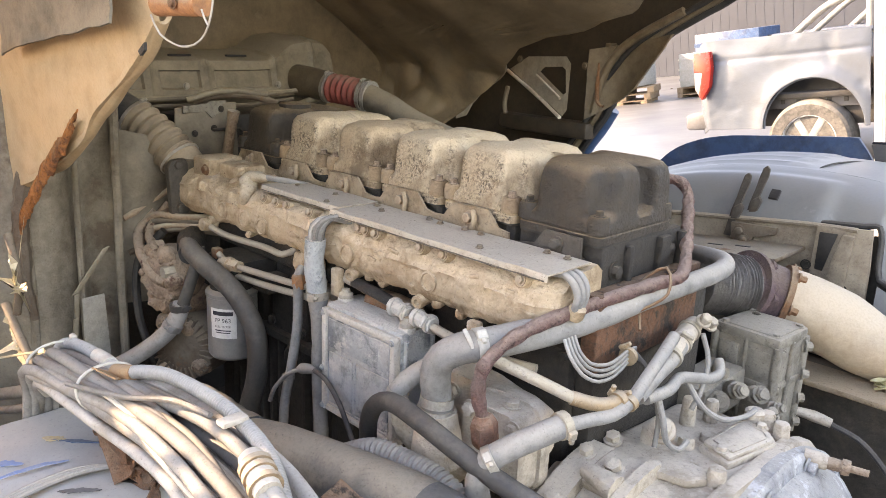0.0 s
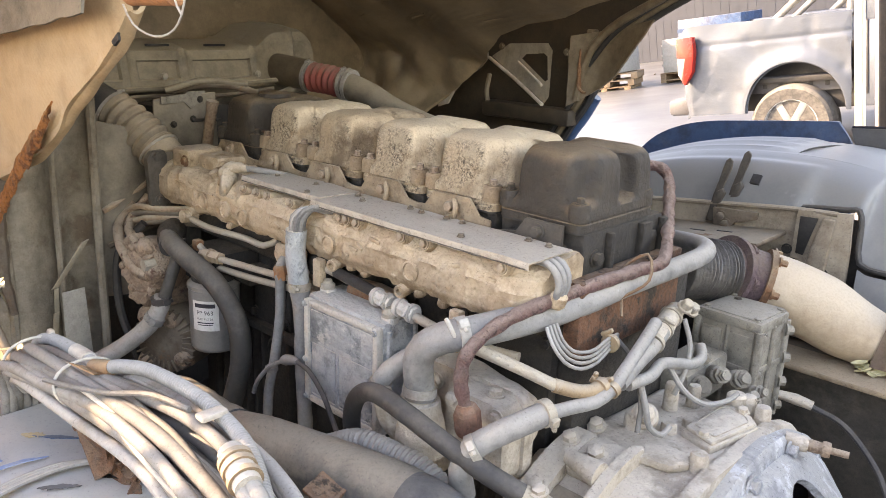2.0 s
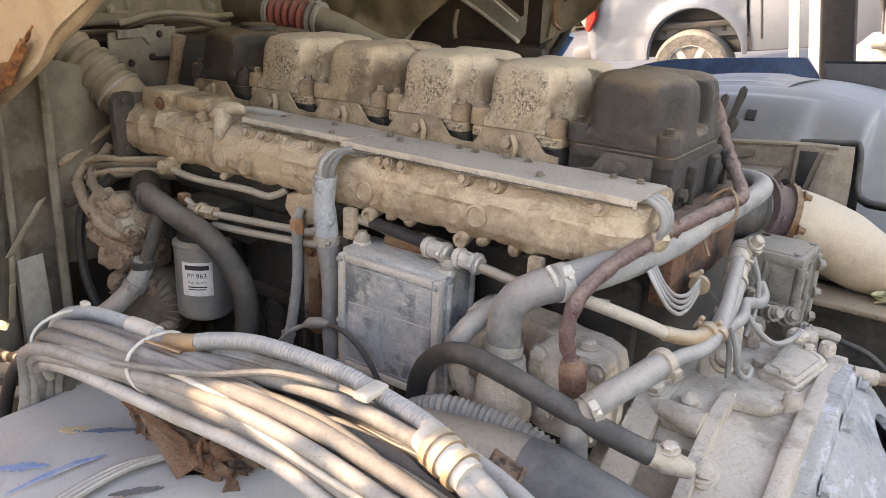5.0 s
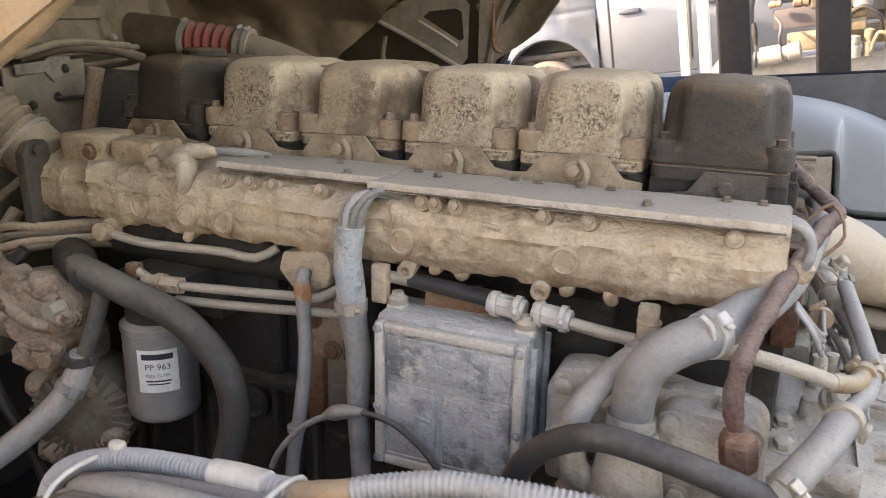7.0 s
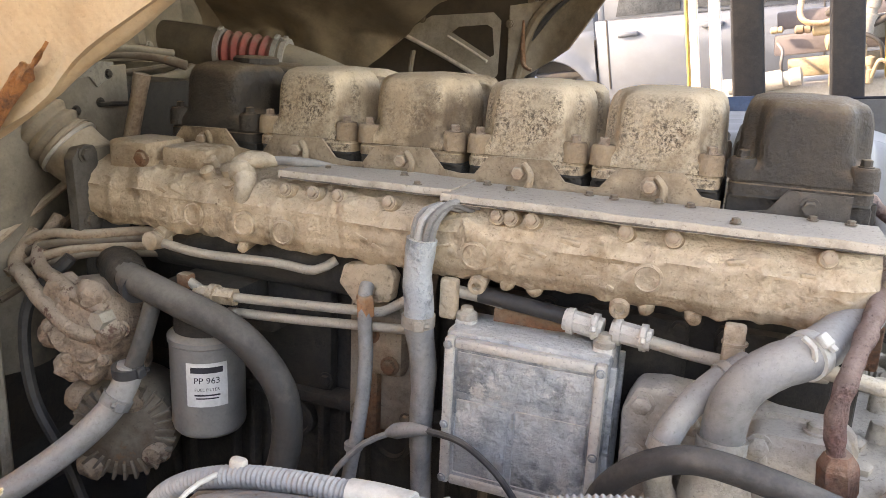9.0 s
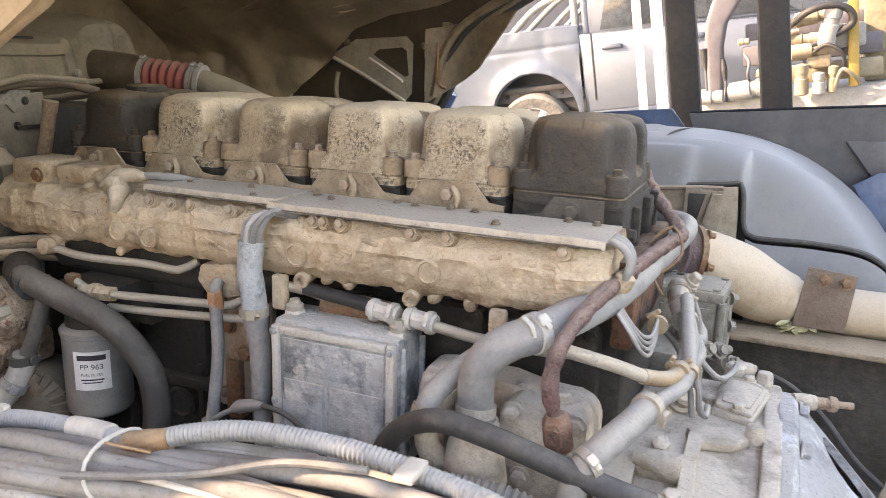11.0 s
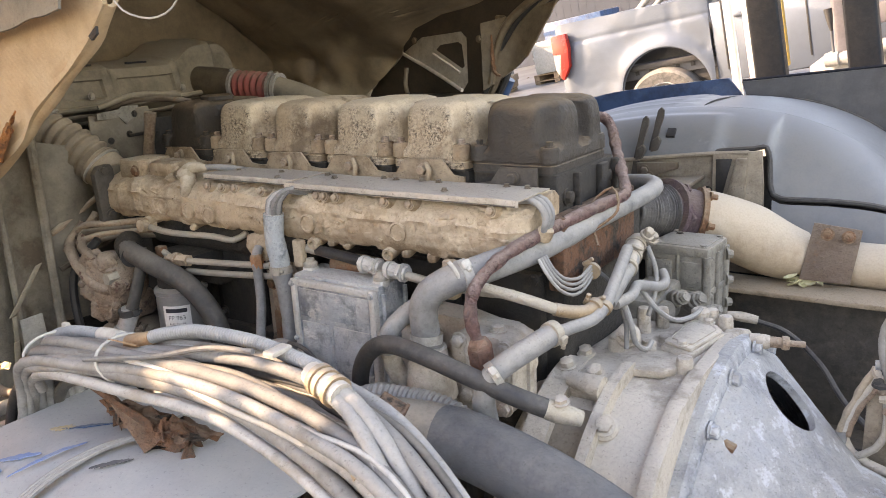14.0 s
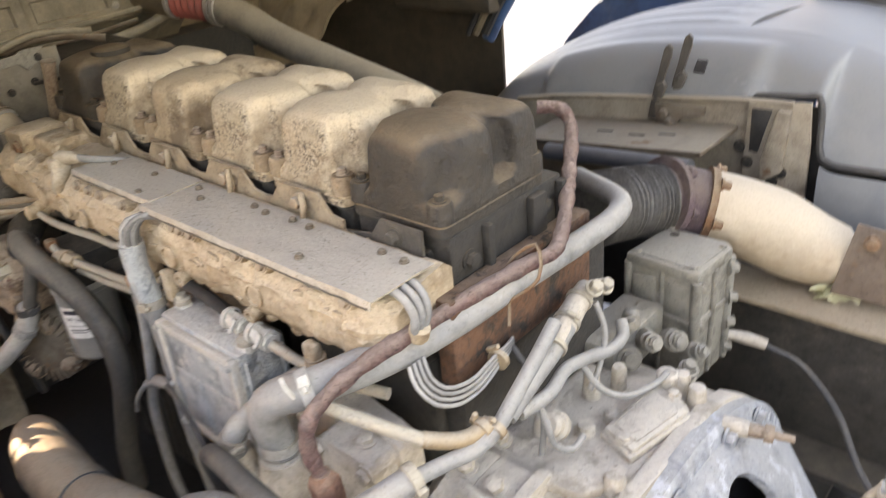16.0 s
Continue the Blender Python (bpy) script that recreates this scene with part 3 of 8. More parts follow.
def rocker_cover(i, material, label, dz=0.0):
    """A cover with flange, set-back front corners for the bolts, and a waist in its sides."""
    x0, y0, z0 = cylinder_x(i), 0.112, 1.452
    t = thing("rocker_cover", label, "engine cover", (x0, y0, z0), "rocker covers in a row")
    hw, hd = 0.0755, 0.102
    # control points: on the flange, and on the body above it
    full = [(1, 1), (1, 0.6), (1, 0.45), (1, 0.2), (1, 0.0), (1, -0.15), (1, -0.4), (1, -0.62), (1, -1), (0.7, -1), (0.45, -1), (0, -1), (-0.45, -1), (-0.7, -1), (-1, -1), (-1, -0.62), (-1, -0.4), (-1, -0.15), (-1, 0.0), (-1, 0.2), (-1, 0.45), (-1, 0.6), (-1, 1), (-0.4, 1), (0.4, 1)]
    body = [(0.96, 0.97), (0.97, 0.6), (0.97, 0.47), (0.66, 0.42), (0.64, 0.10), (0.97, 0.05), (0.97, -0.3), (0.95, -0.58), (0.74, -0.66), (0.68, -0.80), (0.60, -0.99), (0, -1.0), (-0.60, -0.99), (-0.68, -0.80), (-0.74, -0.66), (-0.95, -0.58), (-0.97, -0.3), (-0.97, 0.05), (-0.64, 0.10), (-0.66, 0.42), (-0.97, 0.47), (-0.97, 0.6), (-0.96, 0.97), (-0.4, 0.98), (0.4, 0.98)]

    def ring(k, s, z, sink=0.0):
        pts = [((a[0] * (1 - k) + b[0] * k) * s, (a[1] * (1 - k) + b[1] * k) * (s if s > 0.99 else 1 - (1 - s) * 0.8)) for a, b in zip(full, body)]
        return [(x0 + x * hw, y0 + y * hd, z0 + z - sink * math.exp(-((y - 0.26) / 0.2) ** 2) * min(1, abs(x) / 0.4)) for x, y in chaikin(pts, 2)]

    bm = mesh()
    loft(bm, [ring(0, 1.0, 0), ring(0, 1.0, 0.011), ring(0.02, 0.985, 0.0125), ring(0.02, 0.985, 0.0145), ring(0, 1.0, 0.016), ring(0.05, 0.995, 0.028), ring(0.35, 0.985, 0.034), ring(0.85, 0.98, 0.040), ring(1, 0.975, 0.047), ring(1, 0.965, 0.066), ring(1, 0.945, 0.084, 0.003), ring(0.97, 0.90, 0.096, 0.008),
              ring(0.90, 0.82, 0.1035, 0.012), ring(0.75, 0.66, 0.108, 0.011), ring(0.4, 0.4, 0.110, 0.006), ring(0, 0.12, 0.111)])
    part("shell", bm, material, t)
    for sx in (-1, 1):
        for y in (-hd + 0.012, hd - 0.02):
            bm = mesh()
            c = Vector((x0 + sx * (hw - 0.013), y0 + y, z0))
            lathe(bm, [(0.0165, 0.016), (0.0155, 0.036), (0.0135, 0.040)], Matrix.Translation(c), 18)
            part("bolt_boss", bm, material if material == "cover_dark" else "cover_plain", t)
            bolts(t, [c + Vector((0, 0, 0.039))], (0, 0, 1), 0.0062, 0.010, "crust" if material != "cover_dark" else material)
    bm = mesh()
    o = [(x0 + x * hw * 0.99, y0 + y * hd * 0.99) for x, y in chaikin(full, 2)]
    prism(bm, o, Matrix.Translation((0, 0, z0 - 0.003)), 0.003)
    part("gasket", bm, "black", t)
    if i == 0:
        bm = mesh()
        lathe(bm, [(0.034, 0), (0.034, 0.008), (0.03, 0.011), (0.01, 0.012)], Matrix.Translation((x0 + 0.025, y0 - 0.02, z0 + 0.108)), 24)
        part("filler_cap", bm, "cover_dark", t, "black round oil filler cap")
    return t


def bracket_rail():
    t = thing("cable_bracket_rail", "dusty folded sheet rail with raised teeth along the covers", "bracket", (0, 0, 1.40))
    for i in range(6):
        x = cylinder_x(i)
        bm = mesh()
        pts = [(x - 0.08, 1.40), (x - 0.08, 1.442), (x - 0.060, 1.443), (x - 0.040, 1.468), (x + 0.036, 1.470), (x + 0.058, 1.445), (x + 0.08, 1.442), (x + 0.08, 1.40)]
        if i == 5:
            pts = [(x - 0.08, 1.40), (x - 0.08, 1.430), (x - 0.03, 1.438), (x - 0.012, 1.462), (x + 0.053, 1.462), (x + 0.053, 1.40)]
        prism(bm, pts, Matrix.Translation((0, 0.001, 0)) @ XZ, 0.004)
        part("rail_section", bm, "rail_dark" if i == 5 else "rail_sand", t)
        if i < 5:
            bm = mesh()
            tube(bm, [(x + 0.006, -0.005, 1.462), (x + 0.017, -0.012, 1.452), (x + 0.016, -0.014, 1.437), (x + 0.006, -0.010, 1.428)], 0.0045, 8)
            part("clip", bm, "rail_sand", t)
    bolts(t, [(cylinder_x(i), -0.003, 1.451) for i in range(5)], (0, -1, 0), 0.0085, 0.012, "pipe_rusty")
    bolts(t, [(cylinder_x(5) + 0.012, -0.003, 1.446)], (0, -1, 0), 0.0085, 0.012, "rail_dark")
    return t


def intake_manifold():
    t = thing("intake_manifold", "sand-coloured dusty cast intake manifold along the engine", "manifold", (0, -0.05, 1.33))
    prof = [(0.012, 1.335), (-0.06, 1.332), (-0.082, 1.333), (-0.098, 1.339), (-0.106, 1.350), (-0.1085, 1.366), (-0.1065, 1.385), (-0.100, 1.402), (-0.086, 1.414), (-0.06, 1.422), (0.0, 1.43), (0.012, 1.42)]
    bm = mesh()
    rings = []
    n = 420
    fine = []
    for (ya, za), (yb, zb) in zip(prof, prof[1:]):
        k = max(2, int(math.hypot(yb - ya, zb - za) / 0.004))
        fine += [(ya + (yb - ya) * q / k, za + (zb - za) * q / k) for q in range(k)]
    fine.append(prof[-1])
    for k in range(n + 1):
        x = -0.53 + 1.012 * k / n
        rib = 0.0035 * math.exp(-((((x + 0.08) / 0.0533) % 1 - 0.5) / 0.16) ** 2)
        port = max(0.0, math.cos((x - 0.05) * 2 * math.pi / PITCH)) ** 3
        end = 1 - 0.3 * max(0, (x - 0.44) / 0.045) ** 2
        foot = 0.0045 * (0.5 + 0.5 * math.sin(x * 61)) ** 2 + 0.003 * (0.5 + 0.5 * math.sin(x * 151 + 1)) ** 4
        ring = []
        for y, z in fine:
            p = Vector((x, y, z))
            lump = 0.0018 * noise.noise(p * 40) + 0.0034 * max(0, noise.noise(p * 95) - 0.12) + 0.0016 * max(0, noise.noise(p * 190) - 0.1)
            face = max(0.0, min(1.0, (-y - 0.075) / 0.02))
            ridge = 0.0030 * math.exp(-((z - 1.388 - 0.003 * math.sin(x * 23)) / 0.0022) ** 2) + 0.0016 * math.exp(-((z - 1.352) / 0.002) ** 2)
            up = max(0.0, min(1.0, (z - 1.38) / 0.02)) * face
            low = max(0.0, min(1.0, (1.35 - z) / 0.012)) * (1 if y < -0.02 else 0)
            dy = -lump - face * (rib * (1 if 1.338 < z < 1.405 else 0) + ridge) - 0.006 * port * up
            dz = -foot * low + 0.006 * port * up + (lump if y > -0.09 and z > 1.40 else 0)
            ring.append((x, (y * end if y < 0 else y) + dy, z + dz))
        rings.append(ring)
    loft(bm, rings)
    part("casting", bm, "cast_sand", t)
    for x, z in ((0.261, 1.370), (0.064, 1.367), (-0.195, 1.36), (-0.255, 1.364), (-0.335, 1.366)):
        bm = mesh()
        lathe(bm, [(0.0165, -0.006), (0.0165, 0.0035), (0.0135, 0.0045), (0.0125, 0.002), (0.004, 0.002)], aim((x, -0.110, z), (0, -1, 0.05)), 22)
        part("cast_roundel", bm, "cast_sand", t)
    for k, (x, z) in enumerate(((-0.40, 1.330), (-0.27, 1.322), (0.067, 1.331), (0.10, 1.328), (0.135, 1.326), (0.233, 1.330), (0.262, 1.325), (0.312, 1.324), (0.02, 1.335))):
        bm = mesh()
        if k in (0, 2, 5):
            r = 0.011
            lathe(bm, [(r, -0.03), (r, 0.010), (r * 0.9, 0.012), (r * 0.5, 0.012), (r * 0.45, 0.004)], aim((x, -0.098, z), (0.15, -1, -0.1)), 16)
        else:
            lathe(bm, [(0.011, -0.03), (0.009, -0.006), (0.007, 0.0), (0.003, 0.002)], aim((x, -0.096, z + 0.004), (0.15, -1, -0.3)), 14)
            for v in bm.verts:
                v.co += 0.0025 * noise.noise_vector(v.co * 80)
        part("stud_boss", bm, "cast_sand", t)
    for x in (-0.195, -0.155, -0.12, -0.05, 0.087, 0.103, 0.128, 0.232, 0.282, 0.43):
        bm = mesh()
        lathe(bm, [(0.0125, -0.03), (0.0105, 0.0), (0.0090, 0.012)], aim((x, -0.092, 1.411), (0, -0.9, 0.25)), 16)
        part("stud_boss", bm, "cast_sand", t)
        bolts(t, [(x, -0.104, 1.4155)], (0, -0.9, 0.25), 0.0062, 0.007, "pipe_rusty")
    for x, y, z in ((-0.33, -0.085, 1.42), (-0.30, -0.08, 1.425), (-0.285, -0.095, 1.41), (-0.345, -0.06, 1.43)):
        bm = mesh()
        lathe(bm, [(0.010, -0.02), (0.010, 0.006), (0.006, 0.008)], aim((x, y, z), (0, -0.5, 0.8)), 12)
        part("stud_boss", bm, "cast_sand", t)
    bm = mesh()
    prism(bm, [(-0.128, 1.322), (-0.132, 1.425), (-0.120, 1.440), (-0.092, 1.442), (-0.086, 1.432), (-0.082, 1.330), (-0.092, 1.318)], Matrix.Translation((-0.540, 0, 0)) @ YZ, 0.018, 0.003)
    part("end_flange", bm, "rail_dark", t, "dark grey end flange")
    bm = mesh()
    prism(bm, [(-0.090, 1.326), (-0.090, 1.436), (0.0, 1.440), (0.006, 1.330)], Matrix.Translation((-0.546, 0, 0)) @ YZ, 0.018, 0.003)
    part("end_plate", bm, "panel_grey", t)
    bolts(t, [(-0.522, -0.108, 1.335), (-0.522, -0.110, 1.430)], (1, 0, 0), 0.009, 0.008, "rail_dark")
    block_part(t, "top_boss", (-0.505, -0.085, 1.405), (-0.435, 0.0, 1.452), "cast_sand", 0.008)
    block_part(t, "top_boss", (-0.425, -0.07, 1.41), (-0.345, 0.0, 1.448), "cast_sand", 0.010)
    bolts(t, [(-0.44, -0.088, 1.43)], (0, -1, 0), 0.009, 0.008, "rust")
    rng = random.Random(3)
    for k in range(26):
        x, z, w, h = rng.uniform(-0.42, 0.45), rng.uniform(1.352, 1.40), rng.uniform(0.004, 0.013), rng.uniform(0.0015, 0.003)
        y = -0.108 if z < 1.386 else -0.1035
        block_part(t, "cast_mark", (x - w, y - 0.0035, z - h), (x + w, y + 0.006, z + h), "cast_sand", 0.001, m=Matrix.Translation((x, y, z)) @ Matrix.Rotation(rng.uniform(-0.5, 0.5), 4, "Y") @ Matrix.Translation((-x, -y, -z)))
    # the front lower lip with its clips
    for x in (0.035, 0.355):
        block_part(t, "pipe_clip", (x - 0.011, -0.115, 1.285), (x + 0.011, -0.10, 1.335), "cast_sand", 0.004)
    return t


def cover_strip():
    t = thing("cable_cover_strip", "long flat dusty sheet metal strip over the cable duct", "cover strip", (0.13, -0.05, 1.43))
    for a, b, dz in ((-0.208, 0.028, 0.0025), (0.020, 0.480, 0.0)):
        bm = mesh()

        def fn(u, v, a=a, b=b, dz=dz):
            x = a + (b - a) * u
            y = -0.014 - 0.088 * min(1, v / 0.85) - (0.012 if dz == 0 else 0) * (1 if v > 0 else 0) * min(1, v / 0.85)
            z = 1.436 + dz - (0.010 * (v - 0.85) / 0.15 if v > 0.85 else 0) + 0.0016 * noise.noise(Vector((x * 15, y * 30, 1)))
            if v > 0.84:
                y += 0.002 * noise.noise(Vector((x * 40, 2, 2)))
            return (x, y, z)
        sheet(bm, fn, 60, 12, 0.002)
        part("sheet", bm, "plate", t)
        dy = 0.012 if dz == 0 else 0.0
        pts = [(a + 0.004 + (b - a - 0.008) * q / 40, -0.1030 - dy + 0.002 * noise.noise(Vector(((a + (b - a) * q / 40) * 40, 2, 2))), 1.4275 + dz) for q in range(41)]
        pipe(t, "worn_edge", pts, [0.0010 + 0.0012 * max(0, noise.noise(Vector((p[0] * 35, 7, 1)))) for p in pts], "rail_dark", "worn dark edge of the strip", sides=6)
    for x, y in ((-0.165, -0.05), (-0.06, -0.04), (0.05, -0.035), (0.085, -0.055), (0.175, -0.03), (0.205, -0.035), (0.255, -0.03), (0.29, -0.032), (0.415, -0.03), (0.452, -0.032), (0.34, -0.09), (-0.02, -0.09)):
        bolts(t, [(x, y, 1.4375)], (0, 0, 1), 0.0044, 0.005, "rust_grey", "screw")
    return t


def sensor_plug():
    t = thing("boost_sensor", "dust-caked sensor with plug and pale cable on the manifold", "sensor", (-0.265, -0.085, 1.41))
    bm = mesh()
    lathe(bm, [(0.014, 0), (0.014, 0.016), (0.017, 0.018), (0.017, 0.03), (0.012, 0.04), (0.009, 0.042)], aim((-0.268, -0.085, 1.405), (0, -0.35, 0.93)), 18)
    for v in bm.verts:
        v.co += 0.004 * noise.noise_vector(v.co * 60)
    part("body", bm, "crust_pale", t)
    pipe(t, "plug", [(-0.278, -0.092, 1.437), (-0.262, -0.088, 1.444), (-0.24, -0.08, 1.445), (-0.225, -0.075, 1.443)], [0.010, 0.0115, 0.010, 0.006], "crust_pale", sides=14, lumps=0.25, step=0.004)
    pipe(t, "caked_mud", [(-0.262, -0.096, 1.425), (-0.258, -0.106, 1.41), (-0.262, -0.110, 1.392)], [0.014, 0.011, 0.006], "crust_pale", sides=12, lumps=0.4, step=0.004)
    pipe(t, "cable", [(-0.23, -0.075, 1.445), (-0.205, -0.07, 1.446), (-0.185, -0.05, 1.442), (-0.17, -0.02, 1.432)], 0.006, "wire", sides=10)
    return t


def control_unit():
    t = thing("engine_control_unit", "grey aluminium engine control box with dusty bolted lid", "control box", (0.14, -0.12, 1.09))
    block_part(t, "housing", (0.045, -0.140, 1.09), (0.236, -0.065, 1.284), "alu", 0.006)
    for a, b in (((0.048, -0.152, 1.092), (0.060, -0.138, 1.278)), ((0.222, -0.152, 1.092), (0.234, -0.138, 1.278)), ((0.0605, -0.1515, 1.266), (0.2215, -0.139, 1.278)), ((0.0605, -0.1515, 1.092), (0.2215, -0.139, 1.103))):
        block_part(t, "lid_rim", a, b, "alu_edge", 0.003)
    block_part(t, "lid", (0.056, -0.147, 1.098), (0.226, -0.1405, 1.272), "alu", 0.0)
    block_part(t, "lid_panel", (0.064, -0.1487, 1.212), (0.219, -0.146, 1.262), "alu", 0.0015)
    block_part(t, "lid_panel", (0.064, -0.1484, 1.108), (0.128, -0.146, 1.203), "alu", 0.003)
    block_part(t, "lid_panel", (0.136, -0.1484, 1.108), (0.219, -0.146, 1.203), "alu", 0.003)
    for x, y in ((0.058, -0.107), (0.224, -0.117)):
        bm = mesh()
        box(bm, (x - 0.012, y - 0.011, 1.25), (x + 0.012, y + 0.011, 1.290), 0.005)
        part("mounting_lug", bm, "alu_edge", t)
        bm = mesh()
        lathe(bm, [(0.0125, 0), (0.0125, 0.007), (0.008, 0.010), (0.007, 0.015)], Matrix.Translation((x, y, 1.288)), 16)
        part("bolt", bm, "steel_dusty", t)
    bolts(t, [(x, -0.153, z) for x in (0.053, 0.229) for z in (1.10, 1.17, 1.27)], (0, -1, 0), 0.004, 0.004, "alu", "screw")
    for k in (0, 4):
        block_part(t, "fin", (0.235, -0.134 + k * 0.014, 1.10), (0.2425, -0.128 + k * 0.014, 1.27), "alu", 0.0015)
    return t


def text_mesh(body, size):
    cu = bpy.data.curves.new("writing", "FONT")
    cu.body, cu.size, cu.align_x = body, size, "CENTER"
    ob = new("writing", cu)
    me = bpy.data.meshes.new_from_object(ob.evaluated_get(bpy.context.evaluated_depsgraph_get()))
    bm = mesh()
    bm.from_mesh(me)
    bpy.data.objects.remove(ob)
    bpy.data.meshes.remove(me)
    return bm


def fuel_filter():
    c = Vector((-0.330, -0.100, 1.052))
    t = thing("fuel_filter", "dark grey spin-on fuel filter can with a white printed label", "filter", c)
    R = 0.0515
    bm = mesh()
    lathe(bm, [(0.035, 0.0), (0.046, 0.003), (0.050, 0.008), (R, 0.014), (R, 0.136), (0.0535, 0.138), (0.0535, 0.145), (0.049, 0.149), (0.045, 0.152)], Matrix.Translation(c), 48)
    part("can", bm, "filter_grey", t)
    bm = mesh()
    lathe(bm, [(0.044, 0.15), (0.044, 0.19)], Matrix.Translation(c), 24)
    box(bm, c + Vector((-0.07, -0.02, 0.17)), c + Vector((0.05, 0.1, 0.215)), 0.012)
    part("filter_head", bm, "block", t)
    a0 = math.atan2(-0.80, 0.60)  # the way the label faces

    def bend(x, z, r):
        a = a0 + x / R
        return c + Vector((r * math.cos(a), r * math.sin(a), z))
    bm = mesh()
    sheet(bm, lambda u, v: bend(-0.028 + 0.056 * u, 0.054 + 0.064 * v, R + 0.0006), 16, 2, 0.0004)
    label = part("label", bm, "paper", t, "white printed paper label")
    for txt, size, z in (("PP 963", 0.0125, 0.089), ("FUEL FILTER", 0.0062, 0.078)):
        bm = text_mesh(txt, size)
        for v in bm.verts:
            v.co = bend(v.co.x, z + v.co.y, R + 0.0013)
        part("printed_line", bm, "ink", label, smooth=False)
    for x, w, z, h in ((0, 0.043, 0.104, 0.0085), (0, 0.034, 0.0705, 0.0022), (0, 0.030, 0.066, 0.0018)):
        bm = mesh()
        sheet(bm, lambda u, v: bend(x - w / 2 + w * u, z + h * v, R + 0.0012), 10, 1, 0.0003)
        part("printed_bar", bm, "ink", label)
    return t


COVERS = [("cover_dark", "black rocker cover dulled by dust, with the oil filler cap"), ("cover_sand", "sand-dusted rocker cover with flaking pale speckles"), ("cover_half", "dusty rocker cover, dark below and sandy on top"),
          ("cover_sand", "sand-dusted rocker cover with flaking dark speckles"), ("cover_sand", "sand-dusted rocker cover with flaking dark speckles"), ("cover_dark", "black oily rocker cover with brown dust on top")]
engine_block()
for i_, (m_, l_) in enumerate(COVERS):
    rocker_cover(i_, m_, l_)
bracket_rail()
intake_manifold()
cover_strip()
sensor_plug()
control_unit()
fuel_filter()

# ---- hoses and pipes at the rear of the engine ----
t = thing("coolant_hose", "thick grey dusty rubber coolant hose with clamps", "hose", (0.36, -0.185, 1.232))
pipe(t, "hose", [(0.357, -0.180, 1.215), (0.357, -0.183, 1.25), (0.361, -0.190, 1.282), (0.374, -0.190, 1.308), (0.398, -0.180, 1.326), (0.424, -0.164, 1.336), (0.475, -0.06, 1.352), (0.508, 0.08, 1.368), (0.528, 0.22, 1.377), (0.531, 0.29, 1.381), (0.518, 0.325, 1.383), (0.485, 0.352, 1.380), (0.39, 0.42, 1.360)],
     [0.0215, 0.0215, 0.022, 0.022, 0.0215, 0.0205, 0.0172, 0.016, 0.0155, 0.0155, 0.0155, 0.0155, 0.0155], "rubber_grey", sides=20)
clamp(t, (0.420, -0.168, 1.335), (0.5, 0.85, 0.15), 0.0218, "white", 0.014, 2.2, "pale ribbed clamp band")
pipe(t, "clamp_tail", [(0.425, -0.188, 1.338), (0.422, -0.194, 1.352), (0.412, -0.192, 1.360)], 0.003, "white", sides=6)
clamp(t, (0.357, -0.181, 1.234), (0, 0.1, 1), 0.0225, "steel_bright", 0.013, -0.9)
clamp(t, (0.357, -0.180, 1.218), (0, 0.05, 1), 0.0225, "steel_bright", 0.008, 2.6, screw=False)
t = thing("heater_hose", "crumbling purple-brown coated hose with a rusty union nut", "hose", (0.456, -0.195, 1.235))
pipe(t, "hose", [(0.457, -0.195, 1.245), (0.449, -0.20, 1.29), (0.455, -0.19, 1.332), (0.472, -0.135, 1.364), (0.495, -0.03, 1.381), (0.522, 0.09, 1.394), (0.538, 0.130, 1.400), (0.528, 0.165, 1.408), (0.505, 0.210, 1.420), (0.476, 0.262, 1.440), (0.450, 0.308, 1.466), (0.436, 0.326, 1.488), (0.420, 0.322, 1.505), (0.396, 0.305, 1.508)], 0.0094, "purple", lumps=0.3, sides=14, step=0.005)
bm = mesh()
lathe(bm, [(0.012, -0.030), (0.0165, -0.026), (0.0185, -0.020), (0.0185, 0.003), (0.0165, 0.008), (0.0125, 0.016)], aim((0.459, -0.195, 1.240), (-0.12, -0.05, 1)), 6)
for v in bm.verts:
    v.co += 0.0015 * noise.noise_vector(v.co * 90)
part("union_nut", bm, "nut_red", t, "rusty red-brown hexagon nut", smooth=False)
pipe(t, "tie_wire", [(0.515, 0.06, 1.355), (0.545, 0.09, 1.385), (0.528, 0.11, 1.417), (0.50, 0.09, 1.39), (0.512, 0.075, 1.352), (0.53, 0.05, 1.335)], 0.0022, "rust", sides=6)
t = thing("thin_pipe", "thin dusty steel pipe with an amber rubber end", "pipe", (0.45, -0.17, 1.325))
pipe(t, "pipe", [(0.43, -0.172, 1.325), (0.50, -0.14, 1.303), (0.54, -0.112, 1.283)], 0.0080, "steel_dusty")
pipe(t, "rubber_end", [(0.535, -0.115, 1.285), (0.552, -0.095, 1.277), (0.565, -0.072, 1.273), (0.570, -0.045, 1.277)], 0.0095, "brass", "amber rubber pipe end")
clamp(t, (0.570, -0.055, 1.276), (0.1, 0.9, 0.2), 0.0102, "brass", 0.009, 0.5)
t = thing("lower_coolant_pipe", "grey coolant pipe with rubber sleeves and clamps", "pipe", (0.515, -0.29, 1.24))
pipe(t, "sleeve", [(0.486, -0.226, 1.15), (0.489, -0.238, 1.19), (0.500, -0.232, 1.222), (0.514, -0.216, 1.238), (0.533, -0.185, 1.252), (0.549, -0.145, 1.262)], 0.0158, "rubber_grey", sides=18)
